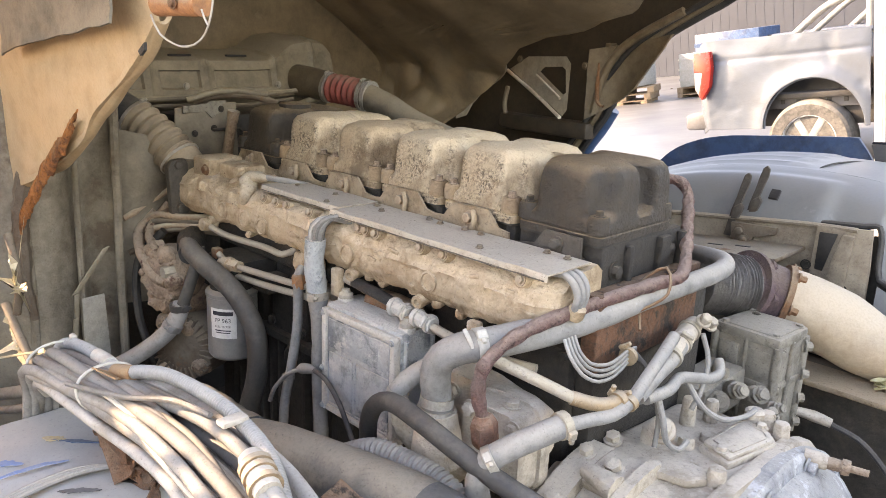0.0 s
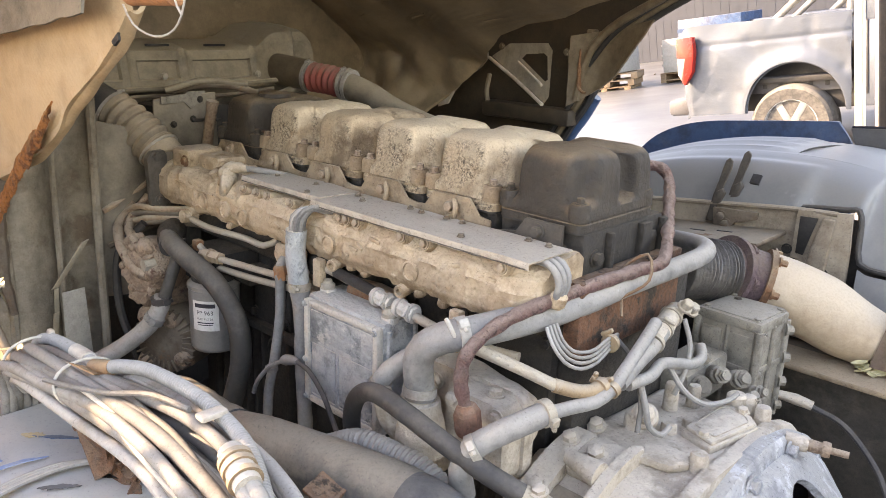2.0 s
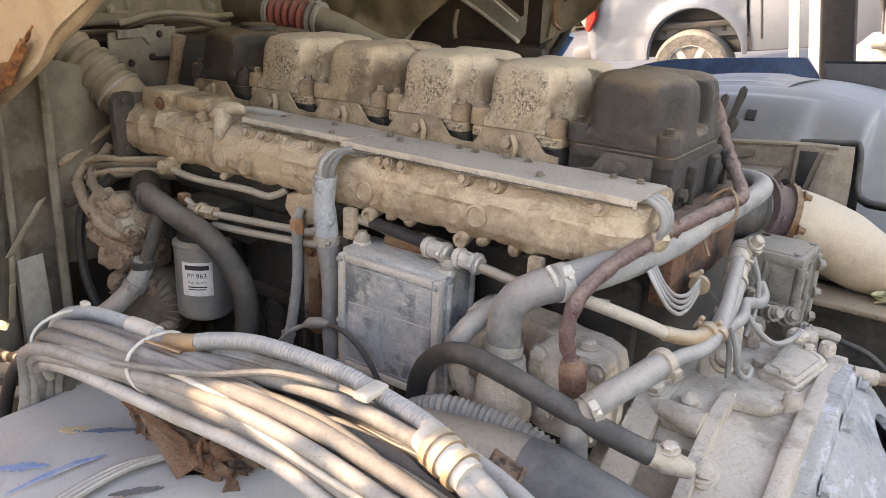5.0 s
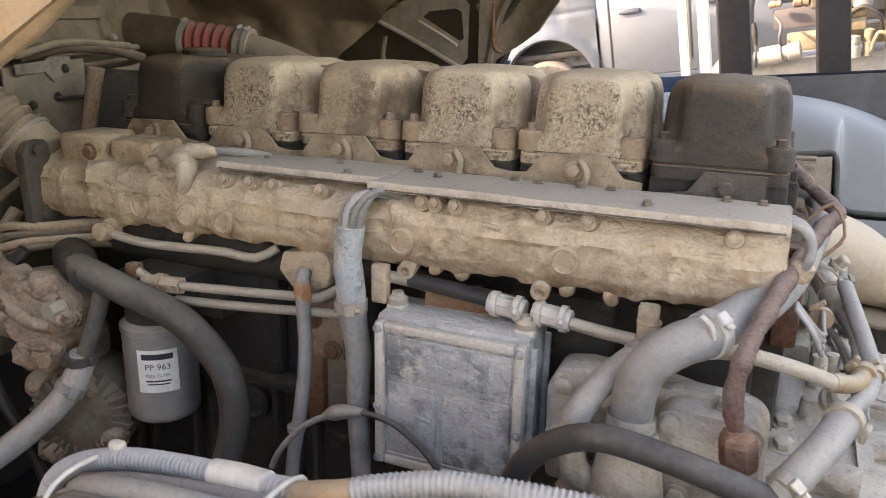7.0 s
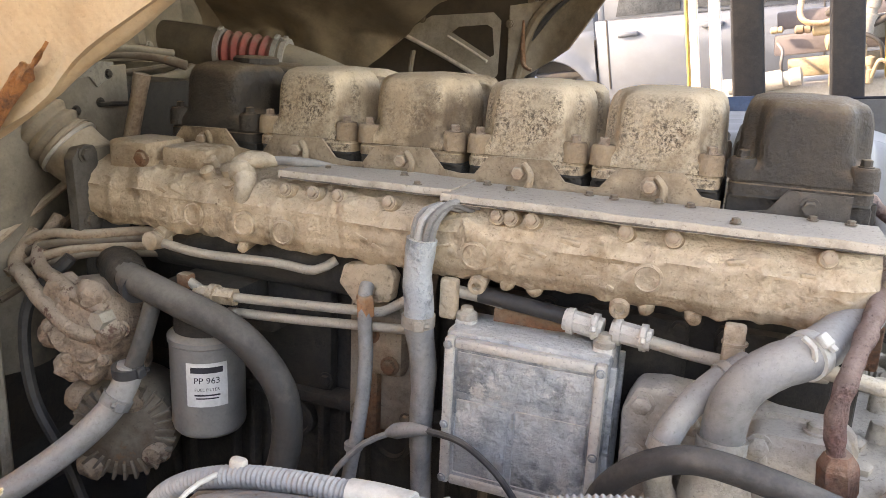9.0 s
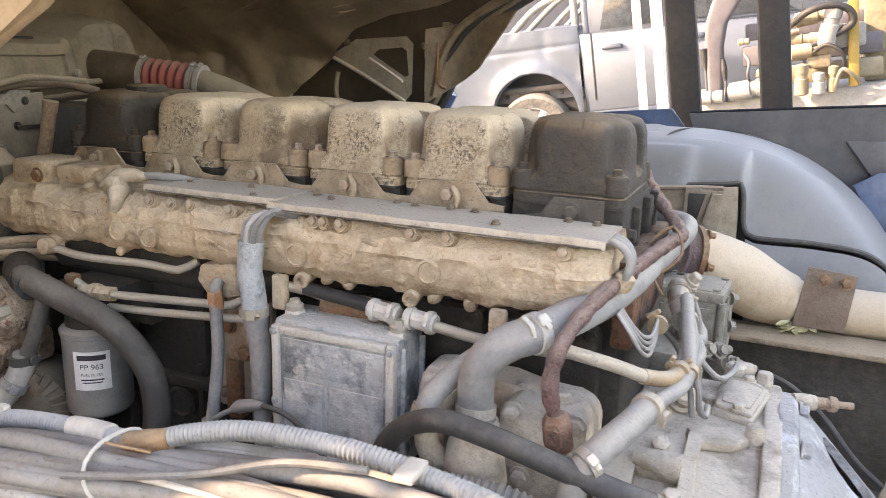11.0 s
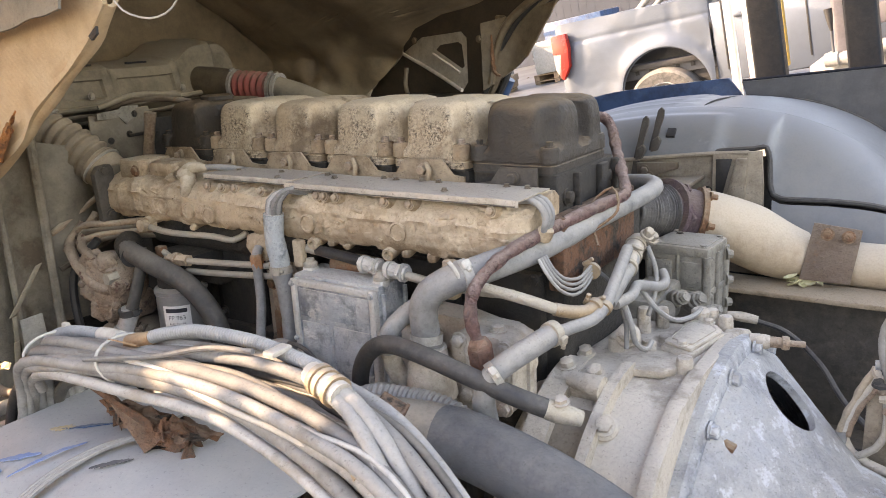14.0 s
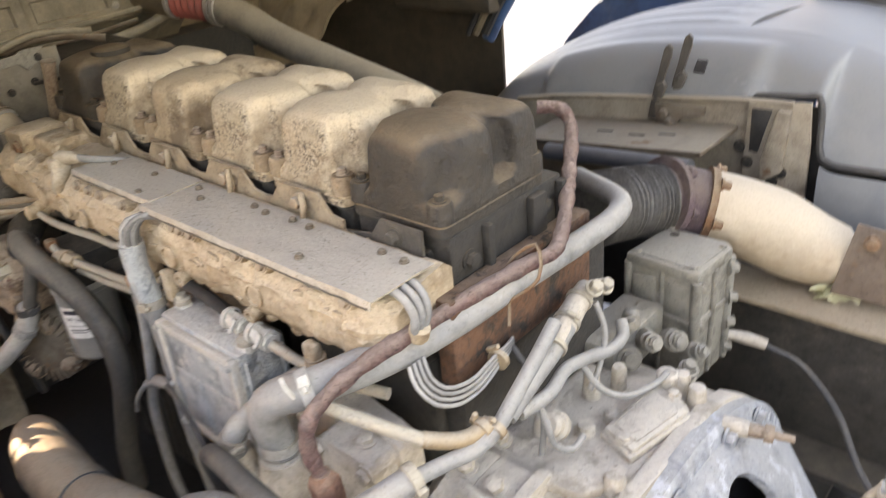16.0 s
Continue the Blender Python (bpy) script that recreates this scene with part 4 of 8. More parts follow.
pipe(t, "pipe", [(0.545, -0.155, 1.260), (0.561, -0.105, 1.260), (0.574, -0.075, 1.262), (0.580, -0.045, 1.272), (0.576, -0.01, 1.285), (0.566, 0.05, 1.303), (0.556, 0.105, 1.32)], 0.0092, "rubber_grey", sides=16)
clamp(t, (0.548, -0.148, 1.262), (0.25, 0.95, 0.1), 0.0162, "steel_dusty", 0.012, 3.4)
clamp(t, (0.580, -0.045, 1.272), (0, 0.95, 0.3), 0.0098, "brass", 0.009, 1.0)
clamp(t, (0.503, -0.232, 1.226), (0.6, 0.7, 0.5), 0.0162, "steel_bright", 0.011, 2.4)
t = thing("coolant_valve", "pale grey pipe joint with clamp rings at the gear housing", "valve", (0.55, 0.12, 1.3))
pipe(t, "pipe", [(0.575, -0.02, 1.270), (0.572, 0.03, 1.285), (0.562, 0.09, 1.288), (0.553, 0.135, 1.295)], 0.0120, "rubber_grey", sides=18)
pipe(t, "joint", [(0.557, 0.10, 1.290), (0.542, 0.165, 1.298), (0.532, 0.215, 1.305)], [0.0145, 0.0165, 0.014], "cast_grey", sides=18)
for k in range(3):
    clamp(t, Vector((0.557, 0.10, 1.290)).lerp(Vector((0.537, 0.19, 1.302)), k / 2), (-0.15, 0.9, 0.28), 0.0160, "steel_dusty", 0.007, 1 + k, screw=k == 1)
bolts(t, [(0.552, 0.20, 1.318), (0.547, 0.235, 1.302)], (0.6, -0.2, 0.8), 0.009, 0.016, "steel_dusty")
t = thing("branch_pipe", "curved grey branch pipe ending in a bent tip", "pipe", (0.57, 0.05, 1.27))
pipe(t, "pipe", [(0.578, 0.0, 1.262), (0.585, 0.05, 1.262), (0.575, 0.10, 1.262), (0.572, 0.16, 1.243), (0.575, 0.21, 1.228), (0.572, 0.245, 1.228), (0.560, 0.26, 1.24)], 0.0086, "rubber_grey", sides=14)
t = thing("looped_cables", "coil of thin grey cables tied beside the block", "cable", (0.53, 0.02, 1.28))
for k in range(4):
    o = 0.0075 * k
    pipe(t, "cable", [(0.496, -0.085 + o, 1.345), (0.512, -0.092 + o, 1.328), (0.524, -0.078 + o * 0.8, 1.302 + o * 0.5), (0.530, -0.045 + o * 0.3, 1.284 + o), (0.530, -0.005 - o * 0.3, 1.281 + o), (0.530, 0.024 - o * 0.3, 1.292 + o * 0.8), (0.524, 0.05, 1.292 + o * 0.6), (0.51, 0.08, 1.285 + o * 0.4)], 0.0026, "wire", sides=8)
clamp(t, (0.529, 0.028, 1.301), (-0.1, 1, 0.1), 0.0115, "brass", 0.007, 1)
pipe(t, "cable", [(0.516, 0.07, 1.29), (0.55, 0.06, 1.27), (0.575, 0.05, 1.22), (0.585, 0.03, 1.18)], 0.004, "wire", sides=8)
t = thing("lifting_bolt", "pale bolt with bracket on the rear cylinder head", "bolt", (0.48, 0.11, 1.37))
block_part(t, "bracket", (0.49, 0.09, 1.355), (0.515, 0.125, 1.362), "brass", 0.002)
bolts(t, [(0.503, 0.085, 1.366)], (0.3, -0.3, 1), 0.010, 0.016, "brass")
t = thing("end_cables", "grey cables bending down at the end of the strip", "cable", (0.48, -0.06, 1.42))
for k in range(3):
    pipe(t, "cable", [(0.455, -0.045 - 0.013 * k, 1.426), (0.482, -0.05 - 0.013 * k, 1.429), (0.497, -0.052 - 0.012 * k, 1.420), (0.503, -0.054 - 0.010 * k, 1.404), (0.500, -0.058 - 0.008 * k, 1.388), (0.495, -0.062, 1.376)], 0.0050, "rubber_grey", sides=10)
bm = mesh()
lathe(bm, [(0.009, -0.010), (0.012, -0.005), (0.012, 0.008), (0.009, 0.011)], aim((0.496, -0.064, 1.378), (0.3, 0, 1)), 14)
part("cable_boot", bm, "cast_sand", t)

# ---- thermostat housing, oil filter side ----
t = thing("thermostat_housing", "pale grey cast thermostat housing with bolted flange", "engine housing", (0.36, -0.1, 1.1))
bm = mesh()
prism(bm, [(0.252, 1.10), (0.248, 1.215), (0.262, 1.245), (0.295, 1.25), (0.37, 1.235), (0.44, 1.237), (0.478, 1.225), (0.482, 1.17), (0.44, 1.09)], Matrix.Translation((0, -0.06, 0)) @ XZ, 0.05, 0.008)
part("flange", bm, "cast_grey", t)
bm = mesh()
lathe(bm, [(0.040, -0.06), (0.034, -0.015), (0.030, 0.0), (0.028, 0.018)], aim((0.357, -0.178, 1.20), (0, -0.05, 1)), 24)
part("outlet", bm, "cast_grey", t)
bm = mesh()
prism(bm, [(x + 0.4295, z + 1.176) for x, z in rounded(0.105, 0.124, 0.022, 5)], Matrix.Translation((0, -0.085, 0)) @ XZ, 0.062, 0.006)
part("side_cover", bm, "cast_grey", t)
bm = mesh()
prism(bm, [(x + 0.4295, z + 1.176) for x, z in rounded(0.117, 0.136, 0.026, 5)], Matrix.Translation((0, -0.085, 0)) @ XZ, 0.020, 0.004)
part("cover_flange", bm, "cast_grey", t)
bolts(t, [(0.470, -0.147, 1.222), (0.392, -0.147, 1.224), (0.468, -0.147, 1.13), (0.405, -0.147, 1.14)], (0, -1, 0), 0.010, 0.011, "cast_grey")
bolts(t, [(0.445, -0.12, 1.238)], (0, 0, 1), 0.010, 0.010, "cast_grey")
pipe(t, "cast_elbow", [(0.300, -0.20, 1.21), (0.305, -0.19, 1.17), (0.33, -0.16, 1.13), (0.36, -0.12, 1.10)], [0.0145, 0.016, 0.018, 0.02], "cast_grey", sides=16, lumps=0.1)
bolts(t, [(0.271, -0.112, 1.228), (0.266, -0.112, 1.165), (0.325, -0.112, 1.215), (0.30, -0.112, 1.125), (0.345, -0.112, 1.12)], (0, -1, 0), 0.0105, 0.012, "cast_grey")
block_part(t, "rib", (0.395, -0.15, 1.17), (0.402, -0.10, 1.232), "cast_grey", 0.002)
block_part(t, "rib", (0.298, -0.15, 1.14), (0.305, -0.10, 1.22), "cast_grey", 0.002)
bm = mesh()
lathe(bm, [(0.024, 0), (0.024, 0.02), (0.018, 0.024), (0.018, 0.034)], aim((0.30, -0.13, 1.115), (0, -1, 0.3)), 6)
part("plug", bm, "cast_grey", t)
t = thing("bypass_hose", "short grey elbow hose with worm clamps", "hose", (0.29, -0.2, 1.22))
pipe(t, "hose", [(0.372, -0.125, 1.30), (0.345, -0.15, 1.285), (0.320, -0.185, 1.264), (0.307, -0.207, 1.242), (0.302, -0.208, 1.212)], 0.0142, "rubber_grey", sides=18)
clamp(t, (0.352, -0.144, 1.289), (-0.7, -0.6, -0.35), 0.0148, "steel_bright", 0.010, 0.3)
clamp(t, (0.305, -0.209, 1.233), (-0.2, -0.2, -1), 0.0148, "steel_bright", 0.011, -0.6, "bright worm-drive clamp")

# ---- cables and fuel lines on the side of the engine ----
t = thing("cable_conduit", "silvery foil conduit with bare cables at its mouth", "cable", (0.01, -0.14, 1.28))
for k in range(7):
    a = k * 0.9
    dx, dy = 0.012 * math.cos(a), 0.009 * math.sin(a)
    pipe(t, "cable", [(0.045 + dx, -0.085 + dy, 1.418 + dy * 0.3), (0.028 + dx, -0.115 + dy, 1.424 + dx * 0.3), (0.013 + dx, -0.132 + dy, 1.408), (0.007 + dx * 0.8, -0.134 + dy, 1.372)], 0.0048, "wire", sides=8)
pipe(t, "sleeve", [(0.008, -0.134, 1.385), (0.004, -0.134, 1.34), (0.006, -0.13, 1.30), (0.004, -0.128, 1.285)], [0.018, 0.0165, 0.0175, 0.018], "alu", "silver foil cable sleeve", lumps=0.1, sides=16, step=0.006)
clamp(t, (0.004, -0.127, 1.283), (0, 0, 1), 0.0185, "steel_dusty", 0.014, 2.0)
pipe(t, "lower_sleeve", [(0.004, -0.127, 1.28), (0.014, -0.128, 1.22), (0.014, -0.13, 1.15), (0.018, -0.13, 1.04), (0.02, -0.12, 0.85)], [0.018, 0.0145, 0.013, 0.013, 0.013], "rubber_grey", lumps=0.1, sides=14)
t = thing("black_sensor_cable", "black sensor cable with an oval plug across the control box", "cable", (0.0, -0.15, 1.15))
bm = mesh()
tube(bm, [(-0.022, -0.150, 1.138), (-0.01, -0.150, 1.144), (0.012, -0.152, 1.152), (0.035, -0.155, 1.157)], [0.005, 0.010, 0.009, 0.005], 12)
part("plug", bm, "rubber_grey", t)
pipe(t, "cable", [(0.03, -0.155, 1.157), (0.08, -0.165, 1.158), (0.125, -0.172, 1.135), (0.16, -0.178, 1.10), (0.20, -0.19, 1.07)], 0.0042, "rubber", sides=8)
pipe(t, "cable", [(-0.02, -0.150, 1.138), (-0.05, -0.155, 1.12), (-0.085, -0.16, 1.08), (-0.10, -0.16, 1.05)], 0.004, "rubber_grey", sides=8)
t = thing("fuel_lines", "pair of dusty fuel pipes with union fittings", "pipe", (-0.3, -0.12, 1.26))
pipe(t, "pipe", [(-0.335, -0.125, 1.277), (-0.30, -0.122, 1.264), (-0.20, -0.115, 1.267), (-0.09, -0.108, 1.273), (-0.06, -0.095, 1.272), (-0.03, -0.085, 1.29)], 0.0065, "steel_dusty", sides=10)
pipe(t, "pipe", [(-0.30, -0.112, 1.238), (-0.20, -0.108, 1.243), (-0.09, -0.10, 1.25), (0.0, -0.09, 1.255)], 0.0065, "steel_dusty", sides=10)
bm = mesh()
tube(bm, [(-0.325, -0.124, 1.262), (-0.29, -0.121, 1.263), (-0.265, -0.119, 1.264)], 0.0125, 6)
part("union", bm, "cast_sand", t)
clamp(t, (-0.298, -0.122, 1.263), (1, 0, 0), 0.0125, "cast_sand", 0.01, screw=False)
block_part(t, "elbow", (-0.352, -0.133, 1.266), (-0.332, -0.115, 1.288), "rust", 0.004)
t = thing("return_line", "thin dusty pipe clipped below the manifold", "pipe", (-0.4, -0.107, 1.32))
pipe(t, "pipe", [(-0.398, -0.109, 1.320), (-0.33, -0.105, 1.312), (-0.22, -0.092, 1.312), (-0.165, -0.085, 1.308), (-0.14, -0.07, 1.322)], 0.0065, "steel_dusty", sides=10)
bm = mesh()
lathe(bm, [(0.013, -0.016), (0.013, 0.016), (0.009, 0.018)], aim((-0.402, -0.108, 1.322), (0, -1, 0.1)), 14)
part("union", bm, "cast_sand", t)
t = thing("fuel_line_bracket", "dusty bracket block with an orange pipe nut", "bracket", (-0.08, -0.09, 1.29))
bm = mesh()
prism(bm, [(-0.125, 1.30), (-0.118, 1.325), (-0.06, 1.335), (-0.045, 1.318), (-0.05, 1.285), (-0.10, 1.272)], Matrix.Translation((0, -0.07, 0)) @ XZ, 0.022, 0.004)
part("block", bm, "cast_sand", t)
bm = mesh()
lathe(bm, [(0.012, -0.012), (0.012, 0.012), (0.009, 0.016)], aim((-0.076, -0.110, 1.281), (0, -0.15, 1)), 6)
part("nut", bm, "orange", t, "orange plastic pipe nut")
pipe(t, "pipe", [(-0.08, -0.098, 1.305), (-0.077, -0.110, 1.292), (-0.075, -0.112, 1.26), (-0.070, -0.118, 1.20), (-0.073, -0.13, 1.12), (-0.082, -0.14, 1.04), (-0.09, -0.14, 0.90), (-0.09, -0.13, 0.78)], 0.0092, "rubber_grey", sides=12)
clamp(t, (-0.076, -0.135, 1.10), (0, 0, 1), 0.010, "rubber_grey", 0.008, screw=False)
t = thing("injector_line", "dark and dusty fuel line with couplings above the control box", "pipe", (0.2, -0.1, 1.305))
pipe(t, "pipe", [(0.022, -0.098, 1.318), (0.075, -0.097, 1.314), (0.10, -0.098, 1.311)], 0.0075, "steel_dusty", sides=10)
pipe(t, "dark_section", [(0.07, -0.098, 1.317), (0.13, -0.10, 1.313), (0.19, -0.104, 1.308)], 0.0095, "black", sides=12)
for x in (0.197, 0.250):
    bm = mesh()
    tube(bm, [(x - 0.022, -0.106, 1.308 - (x - 0.197) * 0.06), (x, -0.107, 1.306 - (x - 0.197) * 0.06), (x + 0.022, -0.108, 1.304 - (x - 0.197) * 0.06)], 0.0125, 8)
    part("coupling", bm, "alu_edge", t)
    for dx in (-0.014, 0.014):
        clamp(t, (x + dx, -0.107, 1.306 - (x + dx - 0.197) * 0.06), (1, 0, 0), 0.0132, "alu_edge", 0.007, 2.5, screw=dx > 0)
pipe(t, "pipe", [(0.262, -0.108, 1.300), (0.33, -0.105, 1.291), (0.40, -0.095, 1.286), (0.45, -0.08, 1.284)], 0.0075, "steel_dusty", sides=10)
block_part(t, "pipe_clip", (0.345, -0.118, 1.272), (0.367, -0.094, 1.312), "cast_sand", 0.005)
bolts(t, [(0.356, -0.106, 1.312)], (0, 0, 1), 0.010, 0.012, "cast_sand")
t = thing("solenoid", "rusty brown solenoid behind the control box", "engine part", (0.14, -0.05, 1.29))
pipe(t, "body", [(0.085, -0.07, 1.285), (0.13, -0.068, 1.287), (0.19, -0.066, 1.287)], [0.02, 0.022, 0.018], "rust", sides=14)

t = thing("black_hose", "thick black rubber hose looping over the fuel filter", "hose", (-0.45, -0.12, 1.26))
pipe(t, "hose", [(-0.47, -0.115, 1.272), (-0.41, -0.15, 1.276), (-0.33, -0.158, 1.260), (-0.245, -0.148, 1.228), (-0.192, -0.138, 1.172), (-0.174, -0.138, 1.12), (-0.178, -0.14, 1.06), (-0.205, -0.145, 0.98), (-0.24, -0.15, 0.88), (-0.26, -0.15, 0.78)], 0.0205, "hose_dark", sides=18)
clamp(t, (-0.40, -0.153, 1.268), (1, -0.4, -0.2), 0.0215, "rubber", 0.012)
bm = mesh()
tube(bm, [(-0.50, -0.09, 1.272), (-0.45, -0.125, 1.275), (-0.415, -0.146, 1.271)], [0.026, 0.03, 0.025], 16)
part("elbow", bm, "block", t)

# ---- front end of the engine: pump, alternator ----
t = thing("fuel_pump", "sand-caked cast pump with rusty pipes", "pump", (-0.46, -0.16, 1.2))
bm = mesh()
lathe(bm, [(0.03, -0.03), (0.062, -0.022), (0.066, 0.0), (0.060, 0.03), (0.048, 0.045), (0.02, 0.05)], aim((-0.475, -0.15, 1.205), (0.35, -0.9, 0.1)), 26)
for v in bm.verts:
    v.co += 0.007 * noise.noise_vector(v.co * 30) + 0.004 * noise.noise_vector(v.co * 90)
part("body", bm, "crust", t)
for k in range(6):
    a = k * math.pi / 3
    c = Vector((-0.475, -0.15, 1.205)) + aim((0, 0, 0), (0.35, -0.9, 0.1)).to_3x3() @ Vector((0.05 * math.cos(a), 0.05 * math.sin(a), 0.04))
    bolts(t, [c], (0.35, -0.9, 0.1), 0.008, 0.01, "crust")
for k, (dx, dz, r) in enumerate(((-0.035, 0.045, 0.024), (0.02, 0.05, 0.02), (0.045, 0.0, 0.022), (-0.05, -0.02, 0.026), (0.01, -0.055, 0.026), (-0.03, -0.065, 0.022))):
    bm = mesh()
    lathe(bm, [(0.002, -0.012), (r, -0.008), (r * 0.95, 0.012), (r * 0.6, 0.020), (0.002, 0.021)], aim((-0.475 + dx, -0.175, 1.205 + dz), (0.3, -1, 0.1)), 16)
    for v in bm.verts:
        v.co += 0.006 * noise.noise_vector(v.co * 45) + 0.003 * noise.noise_vector(v.co * 120)
    part("cast_lug", bm, "crust", t)
block_part(t, "lower_body", (-0.53, -0.17, 1.12), (-0.43, -0.09, 1.18), "crust", 0.014)
pipe(t, "pipe", [(-0.436, -0.190, 1.200), (-0.470, -0.200, 1.206), (-0.520, -0.200, 1.238), (-0.570, -0.185, 1.262), (-0.615, -0.160, 1.272), (-0.62, -0.12, 1.31)], 0.0115, "crust", sides=12, lumps=0.1)
pipe(t, "pipe", [(-0.430, -0.180, 1.234), (-0.470, -0.188, 1.250), (-0.510, -0.182, 1.266), (-0.560, -0.165, 1.272), (-0.590, -0.14, 1.29), (-0.59, -0.10, 1.33)], 0.0105, "crust", sides=12, lumps=0.1)
bm = mesh()
lathe(bm, [(0.013, -0.012), (0.013, 0.012)], aim((-0.428, -0.19, 1.227), (0, -1, 0)), 6)
part("banjo", bm, "steel_dusty", t)
t = thing("alternator", "dirty finned alternator below the pump", "alternator", (-0.44, -0.13, 1.0))
bm = mesh()
lathe(bm, [(0.03, -0.06), (0.07, -0.055), (0.075, -0.03), (0.075, 0.03), (0.068, 0.05), (0.04, 0.06), (0.02, 0.062)], aim((-0.455, -0.12, 1.045), (0.5, -0.85, 0.1)), 36)
part("body", bm, "rust_grey", t)
AL = aim((-0.455, -0.12, 1.045), (0.5, -0.85, 0.1))
for k in range(28):
    a = k * math.pi / 14
    block_part(t, "fin", (0.044, -0.0022, 0.046), (0.072, 0.0022, 0.060), "rust_grey", 0.0008, m=AL @ Matrix.Rotation(a, 4, "Z"))
for dx, dy, dz, r in ((0.03, -0.03, 0.05, 0.022), (-0.05, -0.04, 0.04, 0.026), (0.06, -0.02, -0.03, 0.02), (-0.02, -0.06, -0.05, 0.024)):
    bm = mesh()
    lathe(bm, [(0.002, -0.02), (r, -0.014), (r * 0.9, 0.01), (r * 0.5, 0.02), (0.002, 0.021)], aim((-0.455 + dx, -0.12 + dy, 1.045 + dz), (0.4, -1, 0.2)), 16)
    for v in bm.verts:
        v.co += 0.005 * noise.noise_vector(v.co * 50)
    part("lug", bm, "crust", t)
t = thing("front_coolant_pipe", "grey rubber coolant hose with a clamp beside the pump", "hose", (-0.42, -0.2, 1.1))
pipe(t, "upper_pipe", [(-0.372, -0.155, 1.25), (-0.380, -0.170, 1.20), (-0.392, -0.182, 1.155)], 0.012, "hose_dark", "dark rubber pipe", sides=12)
pipe(t, "hose", [(-0.392, -0.181, 1.165), (-0.398, -0.186, 1.14), (-0.415, -0.205, 1.10), (-0.45, -0.245, 1.055), (-0.50, -0.30, 1.01), (-0.56, -0.36, 0.97)], 0.018, "hose_pale", sides=16)
clamp(t, (-0.396, -0.183, 1.158), (0, -0.1, 1), 0.019, "rubber", 0.014)
clamp(t, (-0.407, -0.196, 1.115), (-0.3, -0.4, -0.8), 0.019, "rubber_grey", 0.014)
t = thing("front_pipes", "brown dusty steel pipes at the front of the engine", "pipe", (-0.52, -0.12, 1.3))
for k in range(4):
    o = 0.016 * k
    pipe(t, "pipe", [(-0.64, -0.16 + o * 0.4, 1.235 + o), (-0.58, -0.15 + o * 0.3, 1.265 + o), (-0.52, -0.12, 1.288 + o * 0.6), (-0.45, -0.06, 1.285 + o * 0.7), (-0.40, -0.012, 1.275 + o * 0.6)], 0.006 + 0.001 * (k % 2), "pipe_rusty" if k % 2 else "rust_grey", sides=10)
t = thing("drive_belt", "black ribbed belt at the front of the engine", "belt", (-0.56, -0.15, 1.1))
pipe(t, "belt", [(-0.52, -0.15, 1.29), (-0.565, -0.19, 1.22), (-0.56, -0.2, 1.10), (-0.52, -0.19, 1.0), (-0.50, -0.18, 0.92)], 0.009, "black", sides=8)

# ---- intake hose and things at the front of the bay ----
t = thing("intake_bellows", "ribbed grey rubber intake hose with wire clamps", "hose", (-0.58, -0.06, 1.41))
pipe(t, "bellows", [(-0.602, -0.068, 1.432), (-0.635, -0.085, 1.462), (-0.665, -0.10, 1.486), (-0.70, -0.118, 1.508)], 0.049, "bellows", sides=36, ribs=0.007, pitch=0.0215)
pipe(t, "cuff", [(-0.548, -0.055, 1.396), (-0.575, -0.060, 1.410), (-0.605, -0.070, 1.435)], [0.043, 0.045, 0.047], "bellows", "smooth dusty hose cuff", sides=36)
clamp(t, (-0.597, -0.067, 1.429), (-0.68, -0.25, 0.65), 0.0475, "steel_bright", 0.005, 1.5, screw=False)
clamp(t, (-0.700, -0.118, 1.508), (-0.78, -0.4, 0.5), 0.0485, "steel_bright", 0.007, 1.5)
pipe(t, "pipe_end", [(-0.695, -0.116, 1.505), (-0.74, -0.14, 1.53), (-0.82, -0.17, 1.56)], 0.044, "rubber", sides=26)
t = thing("charge_air_hose", "red ribbed silicone hose with steel clamps", "hose", (-0.6, 0.43, 1.55))
pipe(t, "hose", [(-0.70, 0.425, 1.570), (-0.635, 0.442, 1.566), (-0.575, 0.457, 1.557)], 0.040, "red", sides=26, ribs=0.008, pitch=0.0195)
for p in ((-0.695, 0.427, 1.570), (-0.58, 0.456, 1.558), (-0.562, 0.458, 1.556)):
    clamp(t, p, (0.95, 0.25, -0.1), 0.040, "steel_bright", 0.010, 1.9)
pipe(t, "inlet_pipe", [(-0.69, 0.428, 1.570), (-0.75, 0.425, 1.575), (-0.85, 0.42, 1.58)], [0.040, 0.043, 0.045], "hood_metal", sides=22)
pipe(t, "charge_pipe", [(-0.585, 0.455, 1.558), (-0.49, 0.462, 1.535), (-0.38, 0.455, 1.505), (-0.2, 0.45, 1.47), (0.0, 0.45, 1.43), (0.2, 0.45, 1.38)], [0.036, 0.033, 0.031, 0.031, 0.031, 0.031], "panel_grey", sides=22)
t = thing("rust_strut", "rusty tan strut beside the first cover", "bracket", (-0.58, 0.03, 1.42))
pipe(t, "strut", [(-0.590, 0.045, 1.405), (-0.584, 0.047, 1.44), (-0.572, 0.050, 1.49), (-0.562, 0.053, 1.535)], [0.013, 0.012, 0.012, 0.014], "pipe_rusty", sides=12, lumps=0.12)
t = thing("header_tank", "grey sheet steel box with a pale torn flap at the front", "tank", (-0.68, 0.12, 1.36))
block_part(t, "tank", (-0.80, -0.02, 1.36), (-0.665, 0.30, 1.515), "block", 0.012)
bm = mesh()
